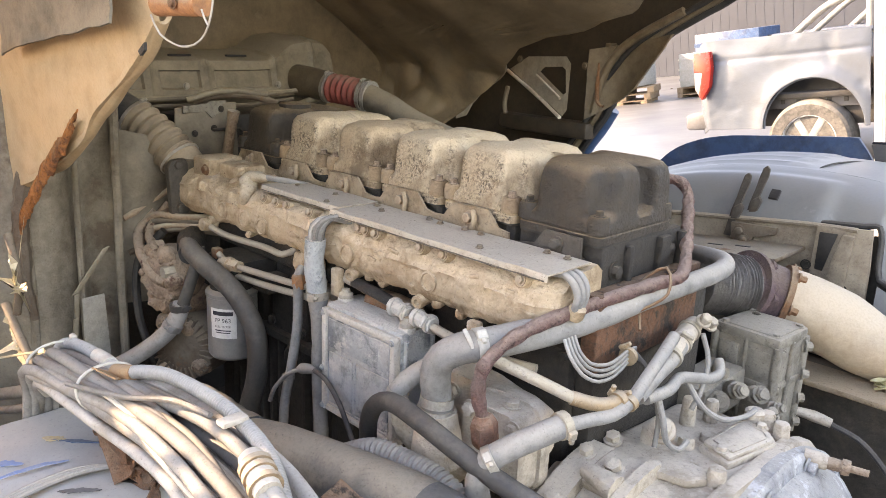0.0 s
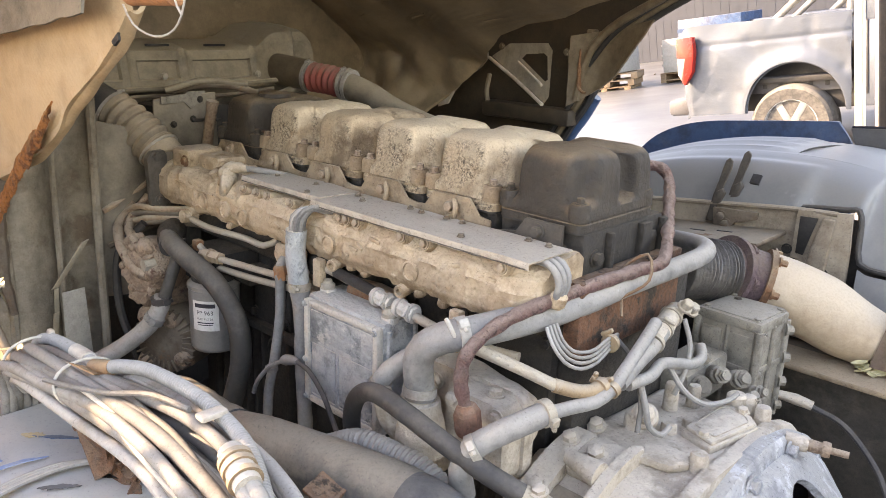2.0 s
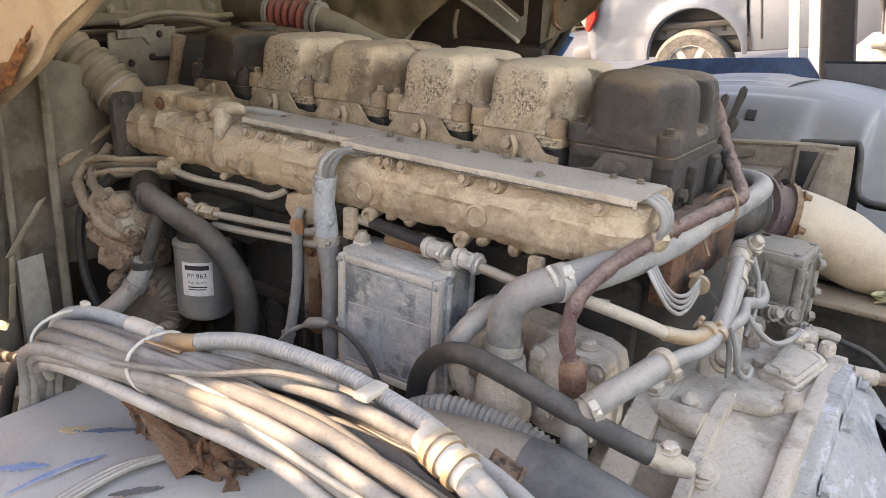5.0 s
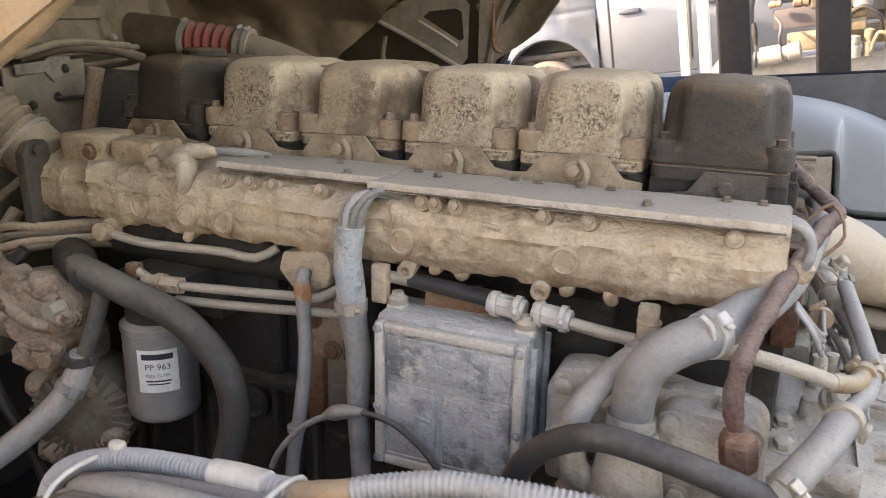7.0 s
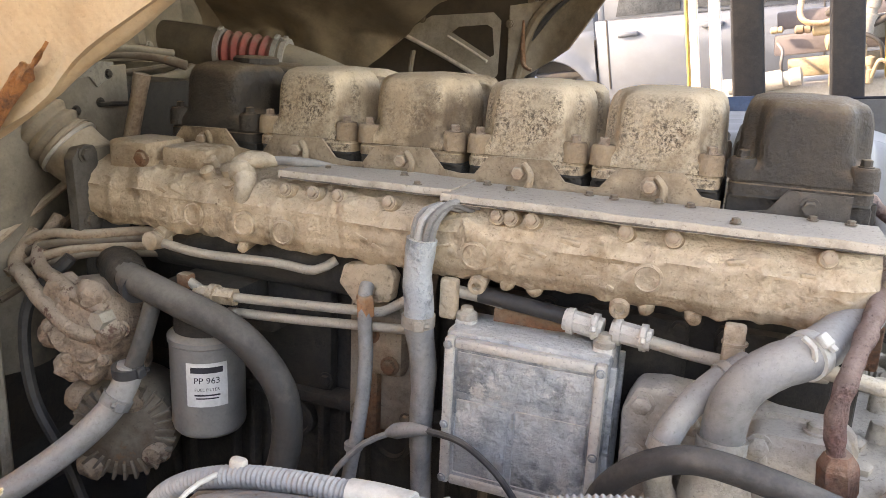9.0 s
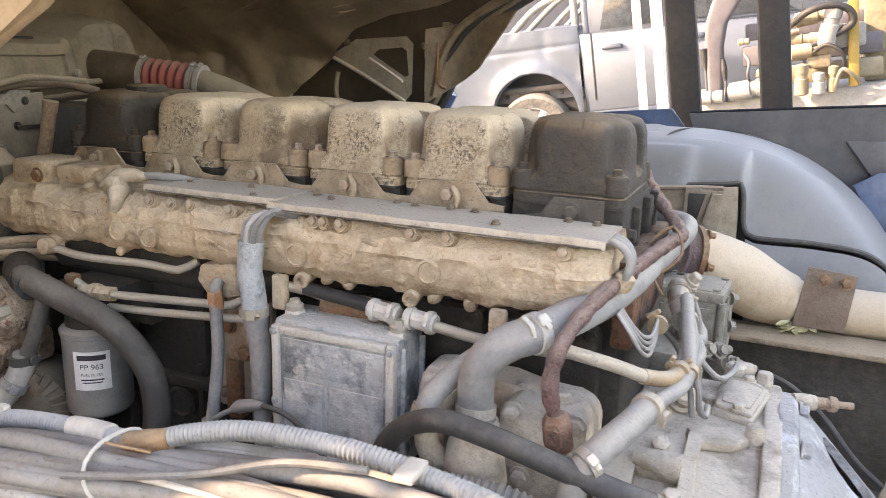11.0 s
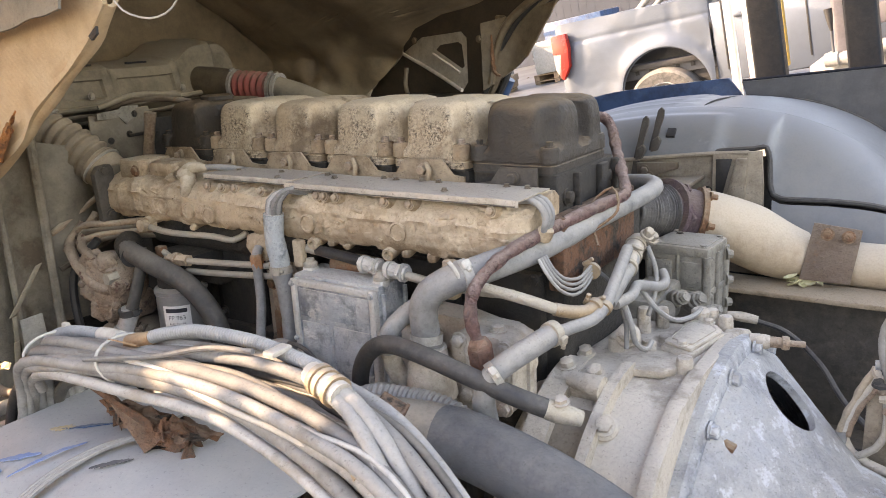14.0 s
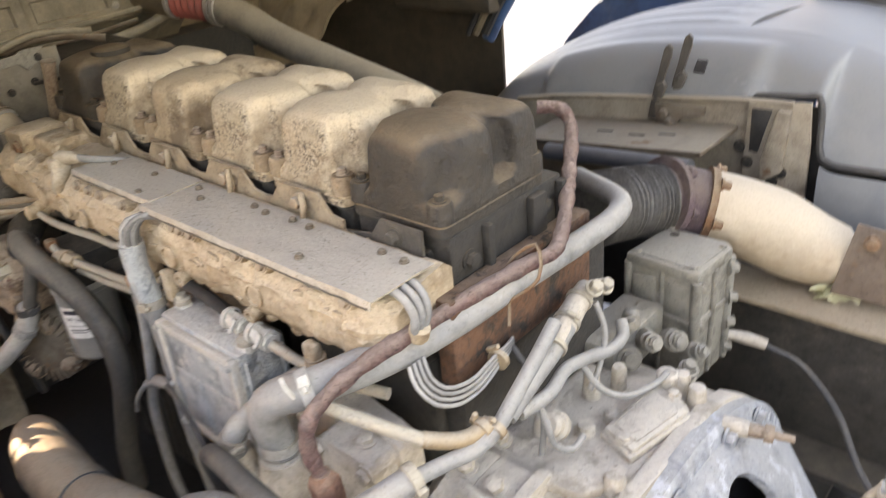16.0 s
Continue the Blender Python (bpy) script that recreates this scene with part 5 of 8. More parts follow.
prism(bm, [(-0.048, 1.470), (0.02, 1.40), (0.115, 1.395), (0.112, 1.545), (0.0, 1.54), (-0.046, 1.535)], Matrix.Translation((-0.656, 0, 0)) @ YZ, 0.006, 0.002)
part("plate", bm, "panel_grey", t, "grey dusty sheet plate")
bm = mesh()
prism(bm, [(-0.034, 1.541), (0.030, 1.543), (0.038, 1.550), (0.086, 1.549), (0.087, 1.525), (0.060, 1.519), (0.044, 1.509), (0.028, 1.527), (-0.034, 1.524)], Matrix.Translation((-0.645, 0, 0)) @ YZ @ Matrix.Rotation(0.12, 4, "Y"), 0.004, 0.001)
part("flap", bm, "cast_dim", t, "pale torn sheet flap")
bolts(t, [(-0.650, 0.0, 1.475), (-0.650, 0.05, 1.485), (-0.650, 0.07, 1.53)], (1, 0, 0), 0.006, 0.006, "block")
pipe(t, "rod", [(-0.645, 0.045, 1.482), (-0.635, 0.08, 1.483), (-0.625, 0.11, 1.482)], 0.004, "block", sides=8)
pipe(t, "pipe", [(-0.70, 0.03, 1.545), (-0.66, 0.08, 1.562), (-0.62, 0.14, 1.560), (-0.59, 0.19, 1.545)], 0.009, "rust_grey", sides=10, lumps=0.15)
pipe(t, "pipe", [(-0.68, 0.0, 1.55), (-0.65, 0.08, 1.572), (-0.60, 0.17, 1.565)], 0.007, "duct", sides=10)

t = thing("radiator_duct", "grey dusty moulded air duct across the front of the bay", "duct", (-0.9, 0.3, 1.4))
bm = mesh()
rings = []
for k in range(164):
    y = -0.27 + 0.815 * k / 163
    step = 1 / (1 + math.exp(-(y - 0.375) * 55))
    rib = max(math.exp(-((y - c) / 0.006) ** 2) for c in (-0.165, -0.025, 0.128, 0.335, 0.47))
    end = max(0.0, (y - 0.50) / 0.045)
    z = 1.640 + 0.050 * step + 0.004 * rib - 0.030 * end ** 2
    x = -0.800 + 0.005 * rib - 0.02 * step
    sunk = 0.007 if -0.145 < y < -0.045 or 0.0 < y < 0.105 or 0.15 < y < 0.315 else 0.0
    rings.append([(-1.05, y, 1.30), (x - 0.10, y, 1.46), (x - 0.03, y, 1.520), (x, y, 1.540), (x - 0.006, y, 1.562), (x - 0.008 - sunk, y, 1.566), (x - 0.018 - sunk, y, z - 0.034), (x - 0.018, y, z - 0.030), (x - 0.028, y, z - 0.008), (x - 0.045, y, z), (x - 0.12, y, z + 0.010), (-1.05, y, z + 0.012)])
loft(bm, rings)
part("duct", bm, "duct", t)
for y in (-0.10, 0.04, 0.20):
    block_part(t, "vent_slot", (-0.850, y, 1.6425), (-0.840, y + 0.06, 1.6475), "black", 0.001)
pipe(t, "lower_lip", [(-0.792, -0.25, 1.540), (-0.790, 0.1, 1.545), (-0.792, 0.40, 1.556), (-0.80, 0.53, 1.585)], 0.007, "duct", sides=8)
for y in (0.06, 0.33):
    bolts(t, [(-0.797, y, 1.572)], (1, 0, 0), 0.007, 0.006, "steel_dusty")
block_part(t, "radiator", (-1.0, -0.3, 0.8), (-0.90, 0.75, 1.45), "block", 0.005, "dark dusty radiator core")
pipe(t, "pipe", [(-0.80, -0.05, 1.50), (-0.78, 0.15, 1.497), (-0.77, 0.35, 1.510), (-0.74, 0.45, 1.55)], 0.012, "duct", sides=10)
pipe(t, "wiring", [(-0.785, -0.2, 1.520), (-0.775, 0.0, 1.527), (-0.78, 0.2, 1.522), (-0.77, 0.36, 1.535)], 0.005, "rust_grey", "thin brown wiring along the duct", sides=8)

# ---- gear housing, flywheel housing, bell housing ----
t = thing("compressor", "grey cast box with ribs and bolts on the gear housing", "gearbox part", (0.53, 0.49, 1.07))
bm = mesh()
CB = [(0.466, 0.440), (0.592, 0.432), (0.600, 0.540), (0.584, 0.556), (0.480, 0.556)]
CC = Vector((0.532, 0.495))
prism(bm, [tuple(CC + (Vector(p) - CC) * 0.95) for p in CB], Matrix.Translation((0, 0, 1.02)), 0.205, 0.006)
part("housing", bm, "cast_dim", t)
bm = mesh()
prism(bm, CB, Matrix.Translation((0, 0, 1.218)), 0.020, 0.004)
part("cover_plate", bm, "cast_dim", t)
bm = mesh()
prism(bm, [tuple(CC + (Vector(p) - CC) * 0.86) for p in CB], Matrix.Translation((0, 0, 1.236)), 0.0045, 0.002)
part("cover_top", bm, "cast_dim", t)
bm = mesh()
prism(bm, [tuple(CC + (Vector(p) - CC) * 1.01) for p in CB], Matrix.Translation((0, 0, 1.135)), 0.014, 0.004)
part("split_flange", bm, "cast_dim", t)
for x, y, r in ((0.470, 0.443, 0.0075), (0.589, 0.436, 0.0085), (0.596, 0.541, 0.0085), (0.530, 0.440, 0.0045), (0.594, 0.488, 0.0050)):
    pipe(t, "corner_rib", [(x, y, 1.03), (x + 0.001, y, 1.13), (x, y, 1.222)], r, "cast_dim", sides=10)
block_part(t, "raised_panel", (0.482, 0.4345, 1.155), (0.520, 0.444, 1.208), "cast_dim", 0.003)
block_part(t, "raised_panel", (0.540, 0.4345, 1.155), (0.578, 0.444, 1.208), "cast_dim", 0.003)
bolts(t, [(0.600, 0.533, 1.205), (0.601, 0.536, 1.15), (0.600, 0.538, 1.10), (0.598, 0.54, 1.05)], (0.8, 0.6, 0), 0.009, 0.014, "cast_dim")
bolts(t, [(0.592, 0.445, 1.21), (0.592, 0.445, 1.14)], (0.6, -0.8, 0), 0.0075, 0.010, "cast_dim")
bolts(t, [(0.505, 0.53, 1.240)], (0, 0, 1), 0.006, 0.003, "block")
bolts(t, [(0.482, 0.452, 1.2375), (0.578, 0.447, 1.2375), (0.586, 0.532, 1.2375), (0.492, 0.545, 1.2375)], (0, 0, 1), 0.0065, 0.006, "cast_dim")

t = thing("flywheel_housing", "pale dusty cast flywheel housing with bosses and bolts", "engine housing", (0.6, 0.15, 0.7))
bm = mesh()
OUT = [(0.50, 0.6), (0.495, 0.86), (0.455, 0.985), (0.40, 1.065), (0.33, 1.118), (0.26, 1.142), (0.06, 1.145), (-0.04, 1.135), (-0.13, 1.085), (-0.20, 1.00), (-0.25, 0.88), (-0.27, 0.6)]
prism(bm, OUT, Matrix.Translation((0.495, 0, 0)) @ YZ, 0.19, 0.014)
part("casting", bm, "cast_grey", t)
bm = mesh()
prism(bm, [(y * 1.0 + (0.15 - y) * 0.06, z - 0.015) for y, z in OUT], Matrix.Translation((0.455, 0, 0)) @ YZ, 0.05, 0.006)
part("front_flange", bm, "cast_grey", t)
IC = [(0.604, 0.132), (0.660, 0.112), (0.683, 0.228), (0.668, 0.248), (0.622, 0.262), (0.610, 0.245)]
ICM = Vector((0.643, 0.187))
for k_, z_, h_, nm_ in ((1.0, 1.136, 0.018, "cover_base"), (0.90, 1.153, 0.008, "cover_lid"), (0.70, 1.160, 0.003, "cover_panel")):
    bm = mesh()
    prism(bm, [tuple(ICM + (Vector(p) - ICM) * k_) for p in IC], Matrix.Translation((0, 0, z_)), h_, 0.003)
    part(nm_, bm, "cast_grey", t)
bolts(t, [(0.640, 0.130, 1.160), (0.650, 0.244, 1.160)], (0, 0, 1), 0.008, 0.009, "cast_grey")
for x, y, r, h in ((0.665, 0.065, 0.016, 0.03), (0.60, 0.175, 0.017, 0.015), (0.585, 0.13, 0.015, 0.02), (0.645, 0.28, 0.014, 0.035), (0.672, 0.27, 0.015, 0.03), (0.54, 0.10, 0.016, 0.03), (0.57, 0.24, 0.013, 0.04), (0.55, 0.2, 0.014, 0.05)):
    bm = mesh()
    r *= 0.8
    lathe(bm, [(r * 1.15, 0), (r, h * 0.9), (r * 0.85, h + 0.001), (r * 0.3, h + 0.002)], Matrix.Translation((x, y, 1.138)), 18)
    part("boss", bm, "cast_grey", t)
for p, d, r, h in (((0.565, 0.335, 1.165), (0.7, -0.6, 0.4), 0.014, 0.035), ((0.585, 0.375, 1.150), (0.7, -0.5, 0.5), 0.016, 0.030), ((0.550, 0.300, 1.150), (0.6, -0.7, 0.4), 0.018, 0.028), ((0.605, 0.405, 1.120), (0.8, -0.3, 0.5), 0.013, 0.030), ((0.530, 0.345, 1.185), (0.5, -0.8, 0.3), 0.012, 0.040), ((0.625, 0.335, 1.125), (0.3, -0.2, 0.9), 0.015, 0.035)):
    bm = mesh()
    r *= 0.78
    lathe(bm, [(r * 1.5, -0.015), (r * 1.4, 0.004), (r * 1.1, 0.006), (r * 1.1, h * 0.55), (r * 0.75, h * 0.6), (r * 0.7, h)], aim(p, d), 12)
    for v in bm.verts:
        v.co += 0.0018 * noise.noise_vector(v.co * 90)
    part("pipe_union", bm, "cast_dim", t)
    bolts(t, [Vector(p) + Vector(d).normalized() * h * 0.55], d, r * 0.95, h * 0.3, "cast_dim", "union_nut")
block_part(t, "gear_case_step", (0.470, 0.27, 1.10), (0.545, 0.43, 1.175), "cast_dim", 0.012)
bm = mesh()
prism(bm, [(0.0, -0.022), (0.05, -0.030), (0.075, -0.012), (0.075, 0.012), (0.05, 0.026), (0.0, 0.022)], Matrix.Translation((0.585, 0.035, 1.142)) @ Matrix.Rotation(0.35, 4, "Z"), 0.014, 0.005)
part("lug", bm, "cast_grey", t)
for y, z, w in ((-0.09, 1.10, 0.05), (-0.155, 1.045, 0.05)):
    bm = mesh()
    lathe(bm, [(0.020, -0.03), (0.020, 0.02), (0.014, 0.024)], aim((0.60, y, z), (0.2, -0.6, 0.6)), 16)
    part("boss", bm, "cast_grey", t)
    bolts(t, [Vector((0.60, y, z)) + Vector((0.2, -0.6, 0.6)) * 0.028], (0.2, -0.6, 0.6), 0.012, 0.014, "cast_grey")
bolts(t, [(0.508, y, z) for y, z in ((-0.02, 1.155), (0.05, 1.15))], (0, -0.3, 1), 0.011, 0.014, "cast_grey")
bolts(t, [(0.555, -0.022, 1.152), (0.515, -0.105, 1.115)], (0, -0.45, 0.9), 0.012, 0.016, "cast_grey")
bm = mesh()
prism(bm, [(y + (y - 0.15) * 0.03, z + 0.008) for y, z in OUT], Matrix.Translation((0.675, 0, 0)) @ YZ, 0.024, 0.004)
part("rear_flange", bm, "cast_grey", t)
def slope(ya, yb, lift, sink=0.004):
    """A profile lying on the near slope of the housing from ya to yb, lifted off it."""
    face = [(-0.27, 0.60), (-0.25, 0.88), (-0.20, 1.00), (-0.13, 1.085), (-0.04, 1.135), (0.06, 1.145)]
    pts = [Vector(p) for p in spline([Vector((y, z, 0)) for y, z in face], 0.01)]
    pts = [p for p in pts if yb <= p.x <= ya]
    out, low = [], []
    for k, p in enumerate(pts):
        d = (pts[min(k + 1, len(pts) - 1)] - pts[max(k - 1, 0)]).normalized()
        n = Vector((-d.y, d.x, 0))
        out.append(tuple((p + n * lift)[:2]))
        low.append(tuple((p - n * sink)[:2]))
    return out + low[::-1]


# pocket floor in a darker brown: the recess's shade is put into its colour
for nm_, xa, xb, ya, yb, lift, m_, l_ in (("raised_plate", 0.490, 0.530, 0.02, -0.235, 0.016, "cast_grey", ""), ("raised_plate", 0.5305, 0.584, 0.02, -0.068, 0.015, "cast_grey", ""), ("pocket_floor", 0.5305, 0.584, -0.0685, -0.235, 0.002, "rust_grey", "dark brown pocket floor of the housing, shade in its colour"), ("rib", 0.5845, 0.601, 0.03, -0.245, 0.021, "cast_grey", "")):
    bm = mesh()
    prism(bm, slope(ya, yb, lift), Matrix.Translation((xa, 0, 0)) @ YZ, xb - xa, 0.003)
    part(nm_, bm, m_, t, l_)
pipe(t, "cast_lug", [(0.530, -0.050, 1.150), (0.555, -0.058, 1.152), (0.584, -0.060, 1.150)], [0.013, 0.016, 0.018], "cast_grey", sides=12, lumps=0.1)
t = thing("gear_sensor", "thin grey cables and sensor on the flywheel housing", "sensor", (0.6, 0.1, 1.16))
pipe(t, "cable", [(0.575, 0.04, 1.255), (0.588, 0.04, 1.22), (0.592, 0.05, 1.185), (0.60, 0.075, 1.165), (0.60, 0.10, 1.17)], 0.0045, "rubber_grey", sides=8)
pipe(t, "cable", [(0.562, 0.15, 1.24), (0.59, 0.155, 1.205), (0.61, 0.19, 1.178), (0.625, 0.24, 1.172), (0.63, 0.265, 1.178)], 0.0045, "rubber_grey", sides=8)
pipe(t, "cable", [(0.555, 0.20, 1.30), (0.57, 0.20, 1.26), (0.575, 0.18, 1.22), (0.572, 0.16, 1.19)], 0.004, "rubber_grey", sides=8)
bm = mesh()
lathe(bm, [(0.020, 0), (0.020, 0.012), (0.015, 0.014), (0.015, 0.03), (0.010, 0.034)], aim((0.565, 0.09, 1.175), (0.2, -0.7, 0.6)), 18)
part("sensor_body", bm, "cast_grey", t)
bm = mesh()
lathe(bm, [(0.016, 0), (0.016, 0.022), (0.012, 0.026)], aim((0.628, 0.27, 1.15), (0, 0, 1)), 16)
part("breather", bm, "cast_grey", t)

t = thing("bell_housing", "blue-grey aluminium bell housing with a round inspection hole", "gearbox", (0.85, 0.17, 0.7))
BC, BR = Vector((0.695, 0.17, 0.765)), 0.388
prof = [(BR, 0.0), (BR, 0.02), (BR - 0.005, 0.026), (BR - 0.022, 0.03), (BR - 0.028, 0.048)]
prof += [(BR - 0.028 - 0.155 * k / 64, 0.048 + 0.155 * k / 64) for k in range(1, 65)] + [(0.19, 0.25), (0.175, 0.30), (0.17, 0.42)]
bm = mesh()
HS = 420
HOLE, HR = Vector((0.808, 0.196, 1.081)), 0.057
rings = [[bm.verts.new(BC + Vector((z, r * math.cos(a), r * math.sin(a)))) for a in (2 * math.pi * j / HS for j in range(HS))] for r, z in prof]
for a, b in zip(rings, rings[1:]):
    for j in range(HS):
        bm.faces.new((a[j], a[(j + 1) % HS], b[(j + 1) % HS], b[j]))
dead = [f for f in bm.faces if (f.calc_center_median() - HOLE).length < HR]
bmesh.ops.delete(bm, geom=dead, context="FACES")
for e in bm.edges:
    if e.is_boundary:
        for v in e.verts:
            d = v.co - HOLE
            if d.length < HR * 1.3:
                v.co = HOLE + d.normalized() * HR
bmesh.ops.solidify(bm, geom=bm.faces[:], thickness=0.012)
part("bell", bm, "alu_pale", t)
for a in (60, 78, 100, 118, 136, 154):
    c = BC + Vector((0.03, (BR - 0.018) * math.cos(radians(a)), (BR - 0.018) * math.sin(radians(a))))
    bolts(t, [c], (1, 0, 0), 0.011, 0.014, "alu_pale")
for a_, b_, r_, m_, n_ in ((0.0, 0.034, 0.0125, "cast_grey", "sensor_body"), (0.030, 0.056, 0.0095, "crust", "sensor_neck"), (0.054, 0.066, 0.0120, "crust", "sensor_nut"), (0.064, 0.092, 0.0055, "crust", "sensor_tip")):
    p0 = BC + Vector((0.020, 0.085, BR - 0.016))
    d0 = Vector((0.92, 0.28, -0.02))
    pipe(t, n_, [p0 + d0 * a_, p0 + d0 * (a_ + b_) / 2, p0 + d0 * b_], [r_, r_ * 1.03, r_ * 0.94], m_, sides=10, lumps=0.06)
pipe(t, "stud", [BC + Vector((0.03, -0.165, BR - 0.075)), BC + Vector((0.065, -0.168, BR - 0.085))], [0.009, 0.008], "rust", sides=8)
# black disc added so that the hole shows a shaded inside
bm = mesh()
lathe(bm, [(0.33, 0.0), (0.33, 0.02), (0.22, 0.05), (0.1, 0.06)], aim((0.694, 0.17, 0.765), (1, 0, 0)), 40)
part("clutch_cover", bm, "black", t, "black disc added for the dark inside of the bell")

# ---- exhaust ----
t = thing("exhaust_pipe", "wide beige-dusted exhaust pipe with flanged flexible section", "exhaust", (0.6, 0.5, 1.2))
pipe(t, "pipe", [(0.508, 0.635, 1.250), (0.545, 0.655, 1.238), (0.600, 0.69, 1.210), (0.650, 0.715, 1.180), (0.700, 0.738, 1.158)], [0.064, 0.067, 0.070, 0.066, 0.057], "exhaust", sides=32)
pipe(t, "tail_pipe", [(0.690, 0.735, 1.160), (0.75, 0.752, 1.150), (0.85, 0.758, 1.146), (1.00, 0.762, 1.146), (1.5, 0.77, 1.14)], 0.049, "exhaust", sides=28)
pipe(t, "flexible_section", [(0.405, 0.43, 1.300), (0.418, 0.49, 1.290), (0.438, 0.555, 1.276), (0.452, 0.585, 1.270)], 0.062, "flex", "dark corrugated flexible section", sides=32, ribs=0.010, pitch=0.0105)
bm = mesh()
tube(bm, [(0.448, 0.58, 1.271), (0.470, 0.61, 1.262), (0.505, 0.634, 1.251)], [0.056, 0.062, 0.060], 28)
part("collar", bm, "flange_purple", t, "purple-brown rusted collar")
for k, p in enumerate(((0.452, 0.588, 1.270), (0.508, 0.636, 1.250))):
    bm = mesh()
    d4 = ((0.42, 0.85, -0.3), (0.85, 0.48, -0.22))[k]
    m4 = aim(p, d4)
    lathe(bm, [(0.05, -0.006), (0.073 - 0.004 * k, -0.006), (0.073 - 0.004 * k, 0.006), (0.05, 0.006)], m4, 32)
    part("flange", bm, "flange_purple" if k == 0 else "rust", t)
    for a in range(0, 360, 60):
        bolts(t, [m4 @ Vector((0.066 * math.cos(radians(a)), 0.066 * math.sin(radians(a)), 0.006))], d4, 0.008, 0.016, "flange_purple" if k == 0 else "rust")
t = thing("pipe_bracket", "rusty folded steel bracket bolted over the exhaust pipe", "bracket", (0.78, 0.70, 1.1))
bm = mesh()
prism(bm, [(-0.052, -0.062), (0.045, -0.066), (0.062, 0.048), (-0.030, 0.060)], Matrix.Translation((0.765, 0.700, 1.185)) @ Matrix.Rotation(0.15, 4, "Z") @ Matrix.Rotation(-0.25, 4, "X") @ XZ, 0.006, 0.001)
part("plate", bm, "bracket_brown", t)
bolts(t, [(0.764, 0.684, 1.226), (0.803, 0.690, 1.222)], (0.15, -0.95, 0.25), 0.010, 0.012, "rust")

# ---- chassis rail ----
t = thing("frame_rail", "dusty steel chassis rail with a worn top flange", "chassis", (1.2, 0.69, 0.8))
for nm, lo, hi in (("top_flange", (0.40, 0.615, 1.096), (2.6, 0.72, 1.108)), ("web", (0.40, 0.70, 0.79), (2.6, 0.712, 1.096)), ("bottom_flange", (0.40, 0.615, 0.78), (2.6, 0.72, 0.792))):
    block_part(t, nm, lo, hi, "rail_sand" if nm == "top_flange" else "rail_dark", 0.003)
# dark filler added to hide the sunlit ground behind the rail
block_part(t, "splash_sheet", (0.40, 0.721, 1.03), (2.4, 0.94, 1.04), "rail_dark", 0.002)
rng = random.Random(11)
bm = mesh()
for k in range(34):
    p = Vector((0.712 + rng.gauss(0, 0.012), 0.690 + rng.gauss(0, 0.009), 1.1105 + abs(rng.gauss(0, 0.007))))
    s, c = rng.uniform(0.008, 0.016), rng.uniform(0.4, 1.4)
    m4 = Matrix.Translation(p) @ Euler((rng.uniform(-0.7, 0.7), rng.uniform(-0.6, 0.6), rng.uniform(0, 6.3))).to_matrix().to_4x4()
    sheet(bm, lambda u, v, s=s, c=c, m4=m4: m4 @ Vector(((u - 0.5) * 2 * s, (v - 0.5) * s * math.sin(u * 3.0 + 0.07), s * c * (v - 0.5) ** 2 + 0.3 * s * (u - 0.5) ** 2)), 6, 4, 0.0006)
solo("dry_leaves", bm, "leaf", "curled pale yellow dry leaves lying on the rail", "leaves", (0.712, 0.69, 1.109), kind="stuff")
t = thing("gearbox_cable", "black gear cable with a grey end fitting", "cable", (0.6, 0.5, 1.05))
pipe(t, "fitting", [(0.598, 0.55, 1.068), (0.630, 0.562, 1.064), (0.66, 0.57, 1.058)], [0.008, 0.011, 0.009], "cast_grey", sides=10)
pipe(t, "cable", [(0.655, 0.568, 1.058), (0.72, 0.570, 1.040), (0.79, 0.54, 0.995), (0.85, 0.48, 0.945), (0.95, 0.40, 0.90)], 0.0055, "rubber", sides=8)

# ---- wheel arch and boards behind ----
t = thing("wheel_arch", "pale blue-grey moulded wheel arch with a black rubber edge", "mudguard", (0.4, 1.05, 1.0))
AX, AZ, RX, RZ = 0.42, 0.80, 0.62, 0.649


def crown_z(x):
    """Height of the arch's crown over x: a squared-off ellipse."""
    r = min(0.999, abs(x - AX) / (RX if x > AX else 0.86))
    return AZ + RZ * (1 - r ** 2.25) ** (1 / 2.25)


def arch(u, v):
    """The crown of the arch, a strip that runs back from the near face."""
    a = radians(176 - 172 * u)
    x = AX + (RX if math.cos(a) > 0 else 0.72) * math.cos(a)
    z = crown_z(x) + 0.012 * math.sin(v * math.pi) + 0.006 * (1 if abs((v * 5) % 1 - 0.5) < 0.14 and x < 0.33 else 0)
    return (x, 1.075 + 0.32 * v, z)


HEM = spline([Vector(p) for p in ((-0.28, 0.940, 0.95), (-0.20, 0.942, 1.18), (-0.08, 0.945, 1.275), (0.05, 0.948, 1.306), (0.25, 0.950, 1.327), (0.42, 0.951, 1.347), (0.55, 0.952, 1.361), (0.578, 0.952, 1.364), (0.588, 0.948, 1.335), (0.592, 0.942, 1.30), (0.598, 0.935, 1.265), (0.622, 0.930, 1.245), (0.735, 0.930, 1.246), (0.83, 0.931, 1.240), (0.88, 0.932, 1.222), (0.925, 0.935, 1.182), (0.950, 0.938, 1.145), (0.985, 0.942, 1.05), (1.0, 0.945, 0.92))], 0.012)


